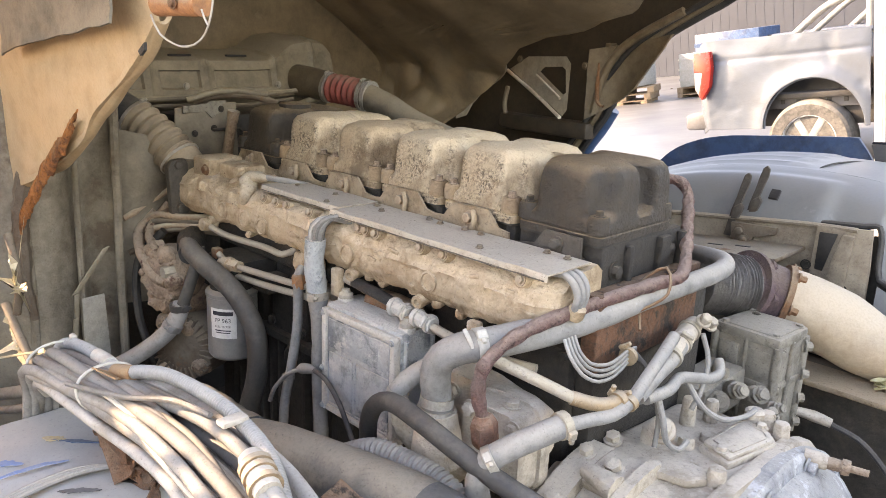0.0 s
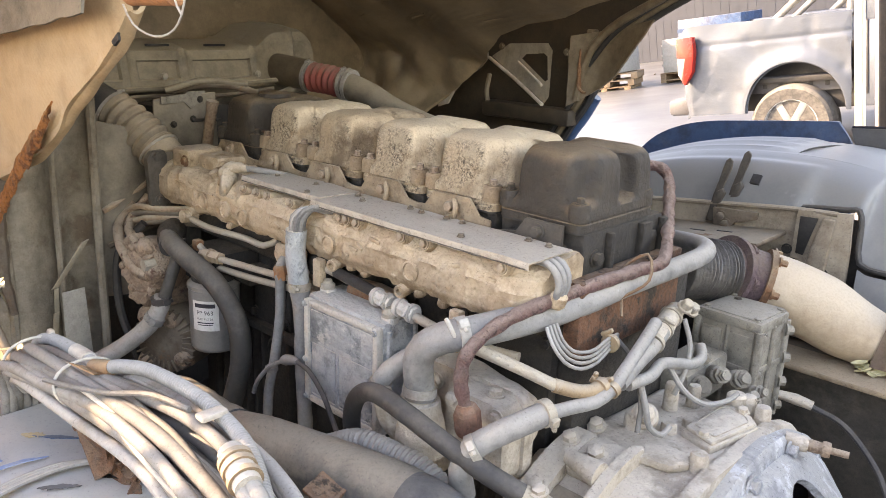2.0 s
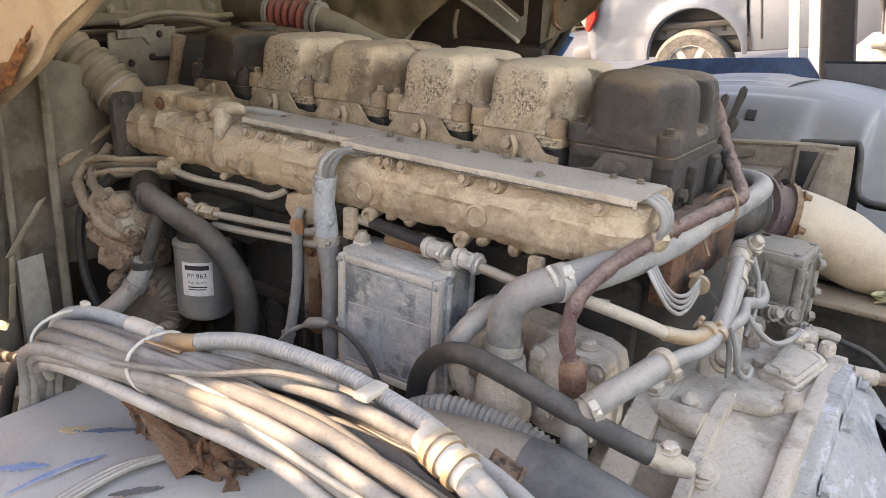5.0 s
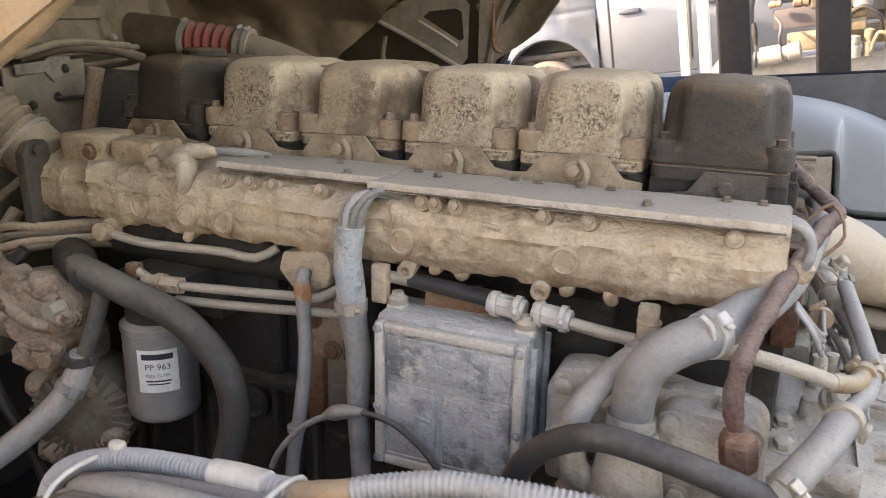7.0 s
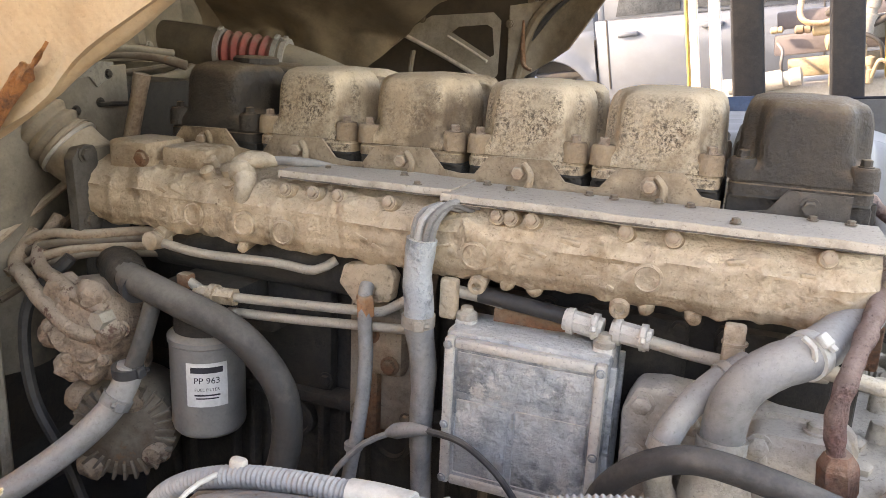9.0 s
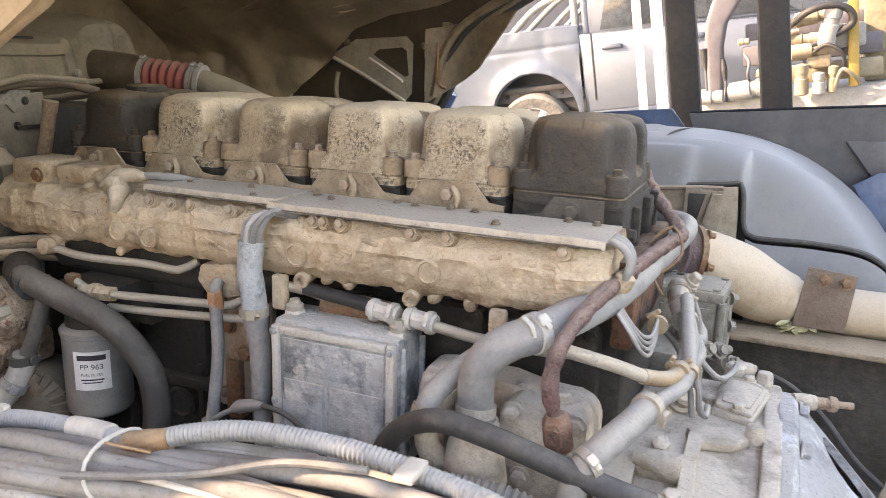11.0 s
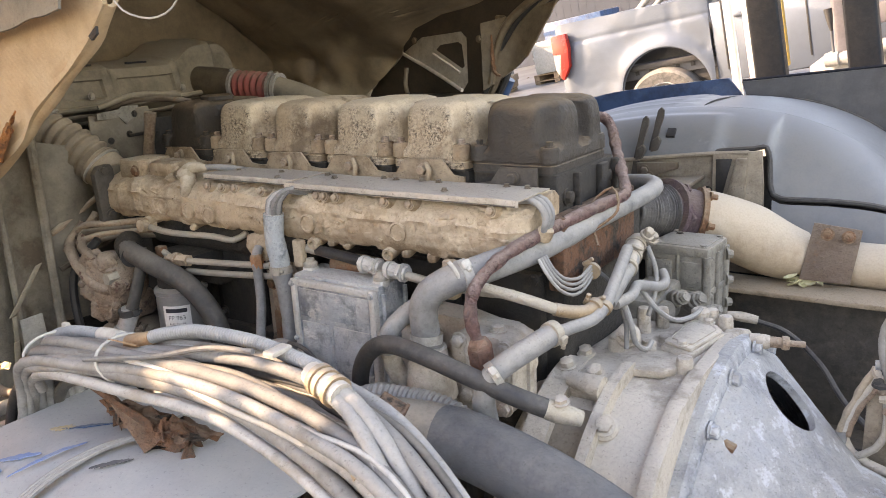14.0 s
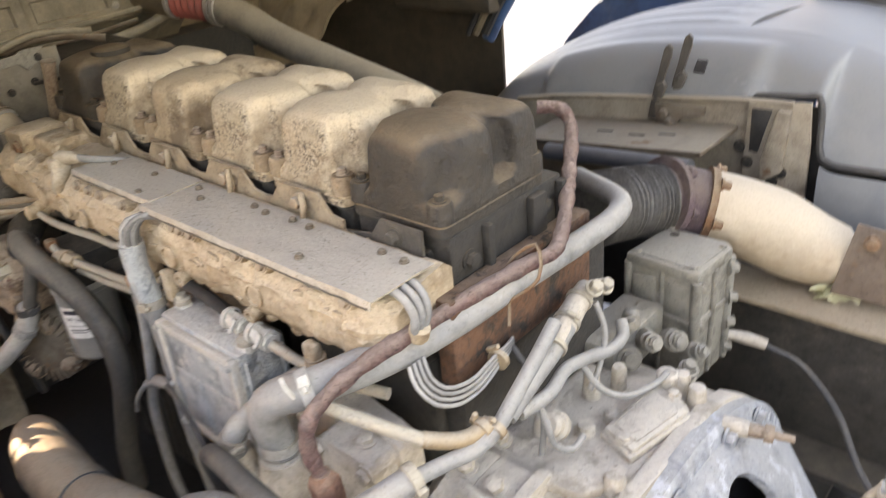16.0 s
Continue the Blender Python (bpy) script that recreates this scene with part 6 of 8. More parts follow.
def near_face(u, v):
    """The near face, rounded over from the crown and falling to the rubber edge."""
    b = HEM[min(len(HEM) - 1, int(round(u * (len(HEM) - 1))))]
    top = Vector((b.x, 1.075, crown_z(b.x)))
    mid = Vector((b.x, 0.975, top.z - 0.020 - 0.15 * max(0, top.z - b.z - 0.1)))
    p = top * (1 - v) ** 2 + mid * 2 * v * (1 - v) + b * v * v
    flat = min(1, max(0, (p.x + 0.05) / 0.02)) * min(1, max(0, (0.475 - p.x) / 0.02)) * min(1, max(0, (v - 0.22) / 0.06))
    p.y -= 0.004 * noise.noise(p * 7) + 0.016 * flat
    p.z += 0.006 * flat * (1 - v)
    return p


def flare(u, v):
    """The lower flare, which leans out below the rubber edge."""
    b = FLARE[min(len(FLARE) - 1, int(round(u * (len(FLARE) - 1))))]
    return (b.x + 0.02 * v, b.y - 0.012 - 0.075 * v + 0.03 * v * v, b.z - 0.012 - 0.20 * v)


FLARE = [p for p in HEM if p.x > 0.60 and p.z < 1.262]
bm = mesh()
sheet(bm, arch, 70, 20, 0.006)
part("arch", bm, "fender", t)
bm = mesh()
sheet(bm, near_face, len(HEM) - 1, 26, 0.006)
part("near_face", bm, "fender", t)
bm = mesh()
sheet(bm, flare, len(FLARE) - 1, 8, 0.005)
part("lower_flare", bm, "fender", t)
pipe(t, "rubber_edge", [p + Vector((0, -0.004, 0)) for p in HEM if p.x > 0.3], 0.0065, "rubber", "black rubber edge strip", sides=8, smooth_path=False)
pipe(t, "outer_strip", [(x, 1.397, crown_z(x) - 0.004) for x in [0.55 + 0.02 * k for k in range(23)]], 0.008, "rubber", "black rubber edge strip", sides=8)
# black sheet added for the shade inside the arch; it hides sunlit ground
bm = mesh()
prism(bm, [(-0.30, 0.75), (1.0, 0.75), (0.97, 1.12), (0.85, 1.21), (0.60, 1.24), (0.575, 1.34), (0.0, 1.28), (-0.28, 1.15)], Matrix.Translation((0, 0.968, 0)) @ XZ, 0.006)
part("inner_liner", bm, "black", t, "black sheet added to close bright gaps behind the arch")
pipe(t, "seam", [(0.365, 1.020, 1.408), (0.385, 1.10, 1.4510), (0.415, 1.20, 1.4615), (0.45, 1.36, 1.4505)], 0.0025, "black", "dark seam between the arch halves", sides=6)
t = thing("arch_support", "rusty grey folded steel support plate with slots", "bracket", (0.4, 0.91, 1.2))
bm = mesh()
prism(bm, [(-0.10, 1.05), (-0.10, 1.275), (0.05, 1.302), (0.25, 1.324), (0.4595, 1.349), (0.4595, 1.20), (0.4595, 1.05)], Matrix.Translation((0, 0.940, 0)) @ XZ, 0.008, 0.001)
part("plate", bm, "plate_rust", t)
bm = mesh()
prism(bm, [(0.46, 1.05), (0.46, 1.349), (0.575, 1.360), (0.582, 1.28), (0.59, 1.05)], Matrix.Translation((0, 0.925, 0)) @ XZ, 0.008, 0.001)
part("end_plate", bm, "plate_rust", t)
bm = mesh()
prism(bm, [(0.468, 1.336), (0.507, 1.338), (0.498, 1.30), (0.487, 1.248), (0.470, 1.250)], Matrix.Translation((0, 0.918, 0)) @ XZ, 0.004, 0.001)
part("slot", bm, "black", t, "dark open slot")
bm = mesh()
prism(bm, [(0.520, 1.342), (0.545, 1.342), (0.540, 1.22), (0.500, 1.19), (0.497, 1.235)], Matrix.Translation((0, 0.916, 0)) @ XZ, 0.014, 0.004)
part("stiffener", bm, "plate_rust", t)
pipe(t, "top_fold", [(-0.10, 0.925, 1.276), (0.05, 0.928, 1.302), (0.25, 0.928, 1.325), (0.44, 0.926, 1.346), (0.545, 0.918, 1.354)], 0.006, "plate_rust", sides=8)
block_part(t, "ledge", (0.02, 0.76, 1.262), (0.44, 0.931, 1.272), "rust_grey", 0.003, m=Matrix.Translation((0.23, 0.85, 1.267)) @ Matrix.Rotation(-0.10, 4, "Y") @ Matrix.Translation((-0.23, -0.85, -1.267)))
for x, y in ((0.19, 0.84), (0.27, 0.83), (0.33, 0.845)):
    block_part(t, "ledge_slot", (x - 0.018, y - 0.003, 1.2715), (x + 0.018, y + 0.003, 1.2735), "black", 0.0005, m=Matrix.Translation((0.23, 0.85, 1.267)) @ Matrix.Rotation(-0.10, 4, "Y") @ Matrix.Translation((-0.23, -0.85, -1.267)))
for x, z in ((0.45, 1.255), (0.468, 1.225), (0.535, 1.215), (0.52, 1.195)):
    bolts(t, [(x, 0.916, z)], (0, -1, 0), 0.009, 0.004, "block")
pipe(t, "cross_tube", [(0.10, 0.755, 1.235), (0.25, 0.75, 1.250), (0.43, 0.74, 1.265)], 0.018, "board", "dark steel cross tube", sides=12)
t = thing("cab_latch", "dark rusty catch with two levers on the wheel arch support", "latch", (0.30, 0.92, 1.27))
for dx, dy, h_ in ((-0.030, -0.022, 0.0), (0.004, -0.004, 0.010)):
    m4 = Matrix.Translation((0.303 + dx, 0.952 + dy, 1.384 + dx * 0.3 + h_)) @ XZ
    bm = mesh()
    prism(bm, [(-0.030, -0.095), (-0.012, -0.095), (-0.002, -0.03), (0.008, 0.010), (0.018, 0.040), (0.019, 0.058), (0.011, 0.066), (0.002, 0.058), (-0.004, 0.030), (-0.008, 0.008), (-0.018, -0.03)], m4, 0.007, 0.002)
    part("lever", bm, "rail_dark", t)
    bm = mesh()
    prism(bm, [(-0.014, -0.050), (0.004, -0.046), (0.014, -0.020), (0.006, -0.008), (-0.010, -0.020)], Matrix.Translation((0, -0.004, 0)) @ m4, 0.013, 0.003)
    part("hinge_plate", bm, "rail_dark", t)
bm = mesh()
prism(bm, [(0.268, 1.250), (0.300, 1.246), (0.318, 1.292), (0.372, 1.306), (0.372, 1.324), (0.262, 1.318)], Matrix.Translation((0, 0.926, 0)) @ XZ, 0.010, 0.002)
part("base", bm, "rust_grey", t)
bolts(t, [(0.285, 0.917, 1.300), (0.298, 0.917, 1.283), (0.285, 0.917, 1.266)], (0, -1, 0), 0.010, 0.012, "rust_grey")
at = min((near_face(u / 200, v / 60) for u in range(60, 160) for v in range(10, 50)), key=lambda p: abs(p.x - 0.340) + abs(p.z - 1.392))
bm = mesh()
box(bm, (-0.011, -0.004, -0.013), (0.011, 0.004, 0.013), 0.001, 2, Matrix.Translation(at + Vector((0, -0.002, 0.002))) @ Matrix.Rotation(-0.7, 4, "X"))
part("dark_slot", bm, "black", t)

bm = mesh()
prism(bm, [(p.x, p.y) for p in spline([(x, z, 0) for x, z in ((-0.34, 1.26), (-0.275, 1.33), (-0.215, 1.388), (-0.132, 1.430), (-0.04, 1.454), (0.063, 1.467), (0.20, 1.482), (0.342, 1.496))], 0.02)] + [(0.375, 1.455), (0.415, 1.40), (0.415, 1.15), (-0.34, 1.15)], Matrix.Translation((0, 1.50, 0)) @ XZ, 0.012, 0.003)
t = thing("blue_side_board", "scratched blue plastic board behind the wheel arch", "panel", (0.1, 1.5, 1.36))
part("board", bm, "blue", t)
for x in (-0.05, 0.25):
    block_part(t, "bracket", (x, 1.35, crown_z(x) - 0.02), (x + 0.03, 1.489, crown_z(x) - 0.008), "board", 0.002)
t = thing("grey_board", "dark grey flat board with a worn edge beyond the wheel arch", "panel", (1.2, 1.41, 0.5))
bm = mesh()
prism(bm, [(0.400, 1.490), (0.95, 1.538), (2.4, 1.62), (2.4, 0.3), (0.90, 0.3), (0.425, 1.425)], Matrix.Translation((0, 1.42, 0)) @ XZ, 0.015, 0.002)
part("board", bm, "board", t)
pipe(t, "edge_strip", [(0.402, 1.411, 1.492), (0.66, 1.411, 1.516), (0.95, 1.411, 1.541), (2.38, 1.411, 1.622)], 0.0045, "post", sides=6, smooth_path=False)
bm = mesh()
prism(bm, [(-0.02, 0.05), (0.35, 0.07), (0.35, -0.03), (0.055, -0.045)], Matrix.Translation((0.835, 1.385, 1.39)) @ XZ @ Matrix.Rotation(-0.3, 4, "X"), 0.006, 0.002)
part("mud_flap", bm, "board", t)
bm = mesh()
prism(bm, [(0.84, 1.33), (0.90, 1.37), (1.4, 1.36), (1.4, 0.95), (1.0, 0.98), (0.93, 1.20)], Matrix.Translation((0, 1.33, 0)) @ XZ, 0.012, 0.003)
solo("blue_wing_panel", bm, "blue", "dusty blue wing panel beside the wheel arch", "panel", (1.1, 1.33, 0.9))
F = Matrix()
for x, w in ((0.482, 0.115), (0.812, 0.112)):
    bm = mesh()
    loft(bm, [[Vector((x + px, 2.41 + py, z)) for px, py in rounded(w, 0.07, 0.010, 3)] for z in (0.0, 3.4)])
    solo("steel_post", bm, "post", "dark scuffed steel post standing beyond the truck", "post", (x, 2.41, 0.0), "steel posts")
for x, w in ((0.345, 0.045), (0.262, 0.034)):
    bm = mesh()
    loft(bm, [[Vector((x + px, 2.72 + py, z)) for px, py in rounded(w, w, 0.006, 3)] for z in (0.0, 3.4)])
    solo("white_post", bm, "white_paint", "slim white painted post beside the steel posts", "post", (x, 2.72, 0.0), "white posts")
F = ENG

# ---- underside of the tilted cab ----
t = thing("tilted_cab", "dark brown dusty underside of the tilted cab", "vehicle body", (-0.5, 1.0, 1.4))
EDGE = [(-0.33, 1.10, 1.38), (-0.285, 1.10, 1.45), (-0.238, 1.10, 1.52), (-0.205, 1.10, 1.60), (-0.165, 1.10, 1.66), (-0.12, 1.10, 1.712), (-0.05, 1.10, 1.762), (0.03, 1.10, 1.808), (0.10, 1.10, 1.848), (0.32, 1.03, 1.98), (0.55, 0.93, 2.12), (0.85, 0.75, 2.3)]
ed = spline(EDGE, 0.03)


BOUND = [(1.34, -0.80), (1.45, -0.745), (1.50, -0.690), (1.57, -0.600), (1.64, -0.500), (1.70, -0.415), (1.735, -0.29), (1.763, -0.11), (1.80, 0.03), (1.95, 0.30), (2.15, 0.65), (2.5, 1.0)]


def bound(z):
    """The right-hand end of the tunnel lining at a height."""
    for (z0, x0), (z1, x1) in zip(BOUND, BOUND[1:]):
        if z <= z1:
            return x0 + (x1 - x0) * max(0, (z - z0) / (z1 - z0))
    return BOUND[-1][1]


def skin(u, v):
    z = 1.34 + 1.16 * u ** 1.2
    x = -1.75 + (bound(z) + 1.75) * v
    y = 0.90 + 0.05 * math.sin(z * 9) - 1.5 * max(0, z - 1.62) ** 1.25 + 0.10 * max(0, v - 0.8) * 2
    y += 0.05 * noise.noise(Vector((x * 3.2, z * 4, 1))) + 0.038 * noise.noise(Vector((x * 9, z * 9, 5))) + 0.012 * noise.noise(Vector((x * 24, z * 20, 9)))
    return (x, y, z)


bm = mesh()
sheet(bm, skin, 110, 130, 0.012)
part("tunnel_lining", bm, "hood", t)


def roof_side(u, v):
    """The near outer wall of the cab, above the hanging panel."""
    x = -2.2 + 2.3 * u
    return (x, -0.47, 1.9 + 1.5 * v)


bm = mesh()
sheet(bm, roof_side, 6, 6, 0.02)
part("near_side", bm, "plastic_beige", t)
# far wall, cross beam and rear skirt carry the cab's shade in their colour
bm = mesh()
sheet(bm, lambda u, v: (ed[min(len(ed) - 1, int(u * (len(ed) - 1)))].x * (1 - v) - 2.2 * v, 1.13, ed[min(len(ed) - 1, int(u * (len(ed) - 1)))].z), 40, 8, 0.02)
part("far_side", bm, "hood_shade", t)
bm = mesh()
sheet(bm, lambda u, v: (-2.2 + (1.0 + 2.2) * u, -0.47 + 1.53 * v, 3.4 - 1.0 * max(0, (u - 0.6) / 0.4)), 10, 6, 0.02)
part("cab_shell", bm, "plastic_beige", t)
# two unseen sheets added to keep skylight off the left of the engine
bm = mesh()
sheet(bm, lambda u, v: (-0.66 + 0.76 * u, -1.12 + 0.66 * v, 2.10 + 0.10 * u), 6, 6, 0.02)
part("side_overhang", bm, "plastic_beige", t)
bm = mesh()
sheet(bm, lambda u, v: (-0.66 + 0.62 * u, -1.12, 1.15 + 0.38 * v), 6, 6, 0.02)
part("door_sill_skin", bm, "plastic_beige", t)
for k, off in enumerate((0.0, 0.022, 0.04)):
    pipe(t, "edge_seal", [Vector(p) + Vector((0.012 - off, -0.02 - 0.012 * k, 0.0)) for p in EDGE], 0.012 - 0.002 * k, "black" if k != 1 else "hood_metal", sides=8)
pipe(t, "blue_sill", [(-0.335, 1.115, 1.36), (-0.298, 1.115, 1.42), (-0.262, 1.115, 1.47), (-0.228, 1.115, 1.53)], 0.020, "blue", "dusty blue painted cab edge", sides=10)
TRI = [(-0.575, 1.626), (-0.478, 1.669), (-0.285, 1.679), (-0.262, 1.660), (-0.264, 1.533), (-0.283, 1.513)]
IN = [(-0.412, 1.629), (-0.391, 1.643), (-0.305, 1.650), (-0.288, 1.642), (-0.279, 1.579), (-0.291, 1.573)]


def gusset_y(x):
    return 0.988 - 0.36 * (x + 0.417)


bm = mesh()
o = [bm.verts.new((x, gusset_y(x), z)) for x, z in TRI]
n_ = [bm.verts.new((x, gusset_y(x) + 0.004, z)) for x, z in IN]
for a in range(6):
    bm.faces.new((o[a], o[(a + 1) % 6], n_[(a + 1) % 6], n_[a]))
bmesh.ops.solidify(bm, geom=bm.faces[:], thickness=0.012)
part("gusset", bm, "gusset", t, "bare triangular steel gusset")
pipe(t, "gusset_edge", [(x, gusset_y(x) - 0.010, z) for x, z in ((-0.578, 1.622), (-0.43, 1.569), (-0.284, 1.510))], 0.0055, "gusset", sides=8)
pipe(t, "gusset_fold", [(x, gusset_y(x) - 0.006, z) for x, z in ((-0.420, 1.618), (-0.355, 1.590), (-0.296, 1.562))], 0.004, "gusset", sides=8)
bm = mesh()
sheet(bm, lambda u, v: (-0.275 + 0.16 * u + 0.10 * v * u, 1.035 + 0.03 * math.sin(u * 3.1) + 0.006 * noise.noise(Vector((u * 5, v * 5, 3))), 1.50 + 0.20 * v + 0.05 * u * v + 0.10 * u * (1 - v)), 14, 14, 0.005)
part("inner_panel", bm, "hood_metal", t, "brown pressed steel panel beside the gusset")
pipe(t, "rust_run", [(-0.235, 1.028, 1.665), (-0.232, 1.026, 1.60), (-0.225, 1.024, 1.555), (-0.205, 1.024, 1.545)], [0.003, 0.005, 0.007, 0.004], "rust", "rust run on the panel", sides=8, lumps=0.3)
bm = mesh()
prism(bm, [(-0.745, 1.455), (-0.70, 1.47), (-0.655, 1.545), (-0.68, 1.55), (-0.74, 1.49)], Matrix.Translation((0, 0.99, 0)) @ XZ, 0.006, 0.001)
part("bright_tab", bm, "gusset", t, "bare bent steel tab")
block_part(t, "cross_beam", (-0.60, 1.03, 1.44), (-0.26, 1.09, 1.49), "hood_shade", 0.012)
bolts(t, [(-0.262, 1.00, 1.655), (-0.50, 1.0, 1.66)], (0, -1, 0), 0.008, 0.006, "hood_metal")
block_part(t, "inner_rib", (-0.235, 1.05, 1.60), (-0.215, 1.085, 1.72), "hood_metal", 0.004)
pipe(t, "inner_fold", [(-0.25, 1.045, 1.52), (-0.235, 1.045, 1.60), (-0.20, 1.045, 1.68), (-0.13, 1.045, 1.74), (0.0, 1.045, 1.81)], 0.012, "hood_metal", sides=8)
pipe(t, "hook", [(-0.50, 0.95, 1.58), (-0.505, 0.945, 1.53), (-0.495, 0.94, 1.50)], 0.007, "hood_metal", sides=8)
for dx in (0.0, 0.012):
    pipe(t, "dangling_wire", [(-0.11 + dx, 0.80, 1.93), (-0.10 + dx, 0.79, 1.87), (-0.115 + dx, 0.785, 1.84), (-0.085 + dx, 0.78, 1.81)], 0.004, "wire", sides=6)
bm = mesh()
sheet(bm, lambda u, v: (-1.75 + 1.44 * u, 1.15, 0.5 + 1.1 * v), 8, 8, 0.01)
part("rear_skirt", bm, "hood_shade", t)
block_part(t, "near_skirt", (-1.75, -0.47, 1.3), (-0.70, -0.45, 1.92), "plastic_beige", 0.004)
# ---- front and floor of the bay ----
# wall added to stop sun leaking in from the front
t = thing("front_sun_block", "added dark grille wall keeping sun out of the engine bay", "panel", (-1.08, 0.3, 0.2))
block_part(t, "wall", (-1.12, -0.85, 0.05), (-1.08, 1.15, 2.75), "hood", 0.004)
for k in range(5):
    block_part(t, "grille_bar", (-1.08, -0.3, 0.85 + 0.12 * k), (-1.06, 1.0, 0.88 + 0.12 * k), "black", 0.003)
# black tray and sills added to block light from below and deepen the shade
t = thing("dark_floor", "added black tray that keeps the space under the engine dark", "panel", (0, 0.2, 0.6))
block_part(t, "tray", (-1.05, -0.75, 0.58), (0.75, 1.0, 0.60), "black", 0.004)
block_part(t, "side_sill", (-1.05, -0.75, 0.60), (0.50, -0.72, 1.05), "black", 0.004)
block_part(t, "front_lip", (-1.05, -0.72, 0.60), (-1.03, 1.0, 1.0), "black", 0.004)

# ---- near side of the bay: panels, harness, tube ----
t = thing("beige_panel", "hanging beige fibre panel with a worn lower edge", "panel", (-0.4, -0.42, 1.5))
LOW = spline([(0.022, 1.730), (-0.008, 1.698), (-0.035, 1.672), (-0.13, 1.622), (-0.21, 1.575), (-0.27, 1.527), (-0.38, 1.478), (-0.55, 1.415), (-0.75, 1.37)], 0.02)


def hang(u, v):
    e = LOW[min(len(LOW) - 1, int(round(u * (len(LOW) - 1))))]
    y = -0.40 - 0.05 * v + 0.02 * math.sin(v * 9) * v
    return (e.x - 0.06 * v, y + 0.006 * noise.noise(Vector((e.x * 14, v * 5, 0))), e.y + (2.25 - e.y) * v)


bm = mesh()
sheet(bm, hang, len(LOW) - 1, 30, 0.008)
part("sheet", bm, "plastic_beige", t)


def hem(u, v):
    """The soft turned-in lower edge."""
    e = LOW[min(len(LOW) - 1, int(round(u * (len(LOW) - 1))))]
    n = noise.noise(Vector((e.x * 9, 3, 0)))
    a = v * 2.6
    return (e.x + 0.004 * n, -0.409 + 0.016 * (1 - math.cos(a)) + 0.004 * n, e.y + 0.020 - 0.024 * math.sin(a) * (1 + 0.3 * n))


bm = mesh()
sheet(bm, hem, len(LOW) - 1, 8, 0.006)
part("hem", bm, "plastic_beige", t, "soft turned-in fibre hem")
RUSTY = spline([(-0.235, 1.573), (-0.275, 1.540), (-0.33, 1.505), (-0.39, 1.468), (-0.46, 1.415), (-0.55, 1.345)], 0.006)


def rusty(u, v):
    """A rust-eaten seam where the fibre has torn away."""
    e = RUSTY[min(len(RUSTY) - 1, int(u * (len(RUSTY) - 1)))]
    w = 0.030 + 0.030 * min(1, u * 2.5) + 0.026 * noise.noise(Vector((u * 11, 4, 1)))
    n = noise.noise_vector(Vector((u * 30, v * 4, 7)))
    return (e.x + (v - 0.5) * w * 0.6 + 0.002 * n.x, -0.421 - 0.006 * math.sin(v * 3.1) + 0.003 * n.y, e.y + (v - 0.5) * w * 1.1 + 0.003 * n.z)


bm = mesh()
sheet(bm, rusty, len(RUSTY) - 1, 8, 0.003)
part("rust_seam", bm, "rust_orange", t, "rusty metal showing through the torn fibre")
bm = mesh()
sheet(bm, lambda u, v: (-0.45 + 0.455 * u, -0.456 - 0.004 * math.sin(u * 7) + 0.003 * math.sin(v * 9), 1.660 + 0.065 * u ** 0.8 + (0.20 - 0.06 * u) * v + 0.006 * noise.noise(Vector((u * 8, 2, 2)))), 24, 8, 0.004)
part("grey_flap", bm, "panel_grey", t, "grey sheet lying over the fibre panel")
bm = mesh()
prism(bm, [(0.006, 1.684), (0.020, 1.692), (0.020, 1.702), (0.000, 1.690)], Matrix.Translation((0, -0.416, 0)) @ XZ, 0.004)
part("slot", bm, "black", t, "dark torn corner slot")
t = thing("rusty_bracket_block", "rusty orange steel block hanging on a white wire", "bracket", (0.21, -0.43, 1.72))
bm = mesh()
tube(bm, [(0.100, -0.435, 1.750), (0.15, -0.432, 1.750), (0.198, -0.43, 1.751)], [0.0145, 0.013, 0.014], 14)
part("tube", bm, "orange", t)
block_part(t, "plate", (0.118, -0.44, 1.765), (0.205, -0.428, 1.86), "orange", 0.004)
bolts(t, [(0.16, -0.447, 1.752)], (0, -1, 0), 0.006, 0.005, "rust")
pipe(t, "wire", [(0.108, -0.45, 1.737), (0.13, -0.45, 1.715), (0.175, -0.447, 1.703), (0.215, -0.444, 1.712), (0.238, -0.442, 1.742), (0.245, -0.44, 1.80)], 0.0013, "wire_pale", sides=6)
pipe(t, "wire", [(0.198, -0.432, 1.745), (0.214, -0.438, 1.737), (0.230, -0.442, 1.728)], 0.0013, "wire_pale", sides=6)
t = thing("corner_panel", "grey dusty inner wing panel with folds at the front", "panel", (-0.63, -0.35, 0.8))


SUN_E = ENG.to_3x3().inverted() @ sun_dir


def towards_sun(p, x=-0.68):
    """Where the sunbeam to p crosses the plane of the corner panel: y and z."""
    q = Vector(p) + SUN_E * ((x - p[0]) / SUN_E.x)
    return q.y, q.z


def fold(u, v):
    y = -0.56 + 0.37 * u
    x = -0.64 - 0.04 * math.sin(u * 9) - 0.02 * v * (1 - u) + 0.012 * noise.noise(Vector((u * 6, v * 4, 2)))
    return (x, y, 0.78 + 0.92 * v)


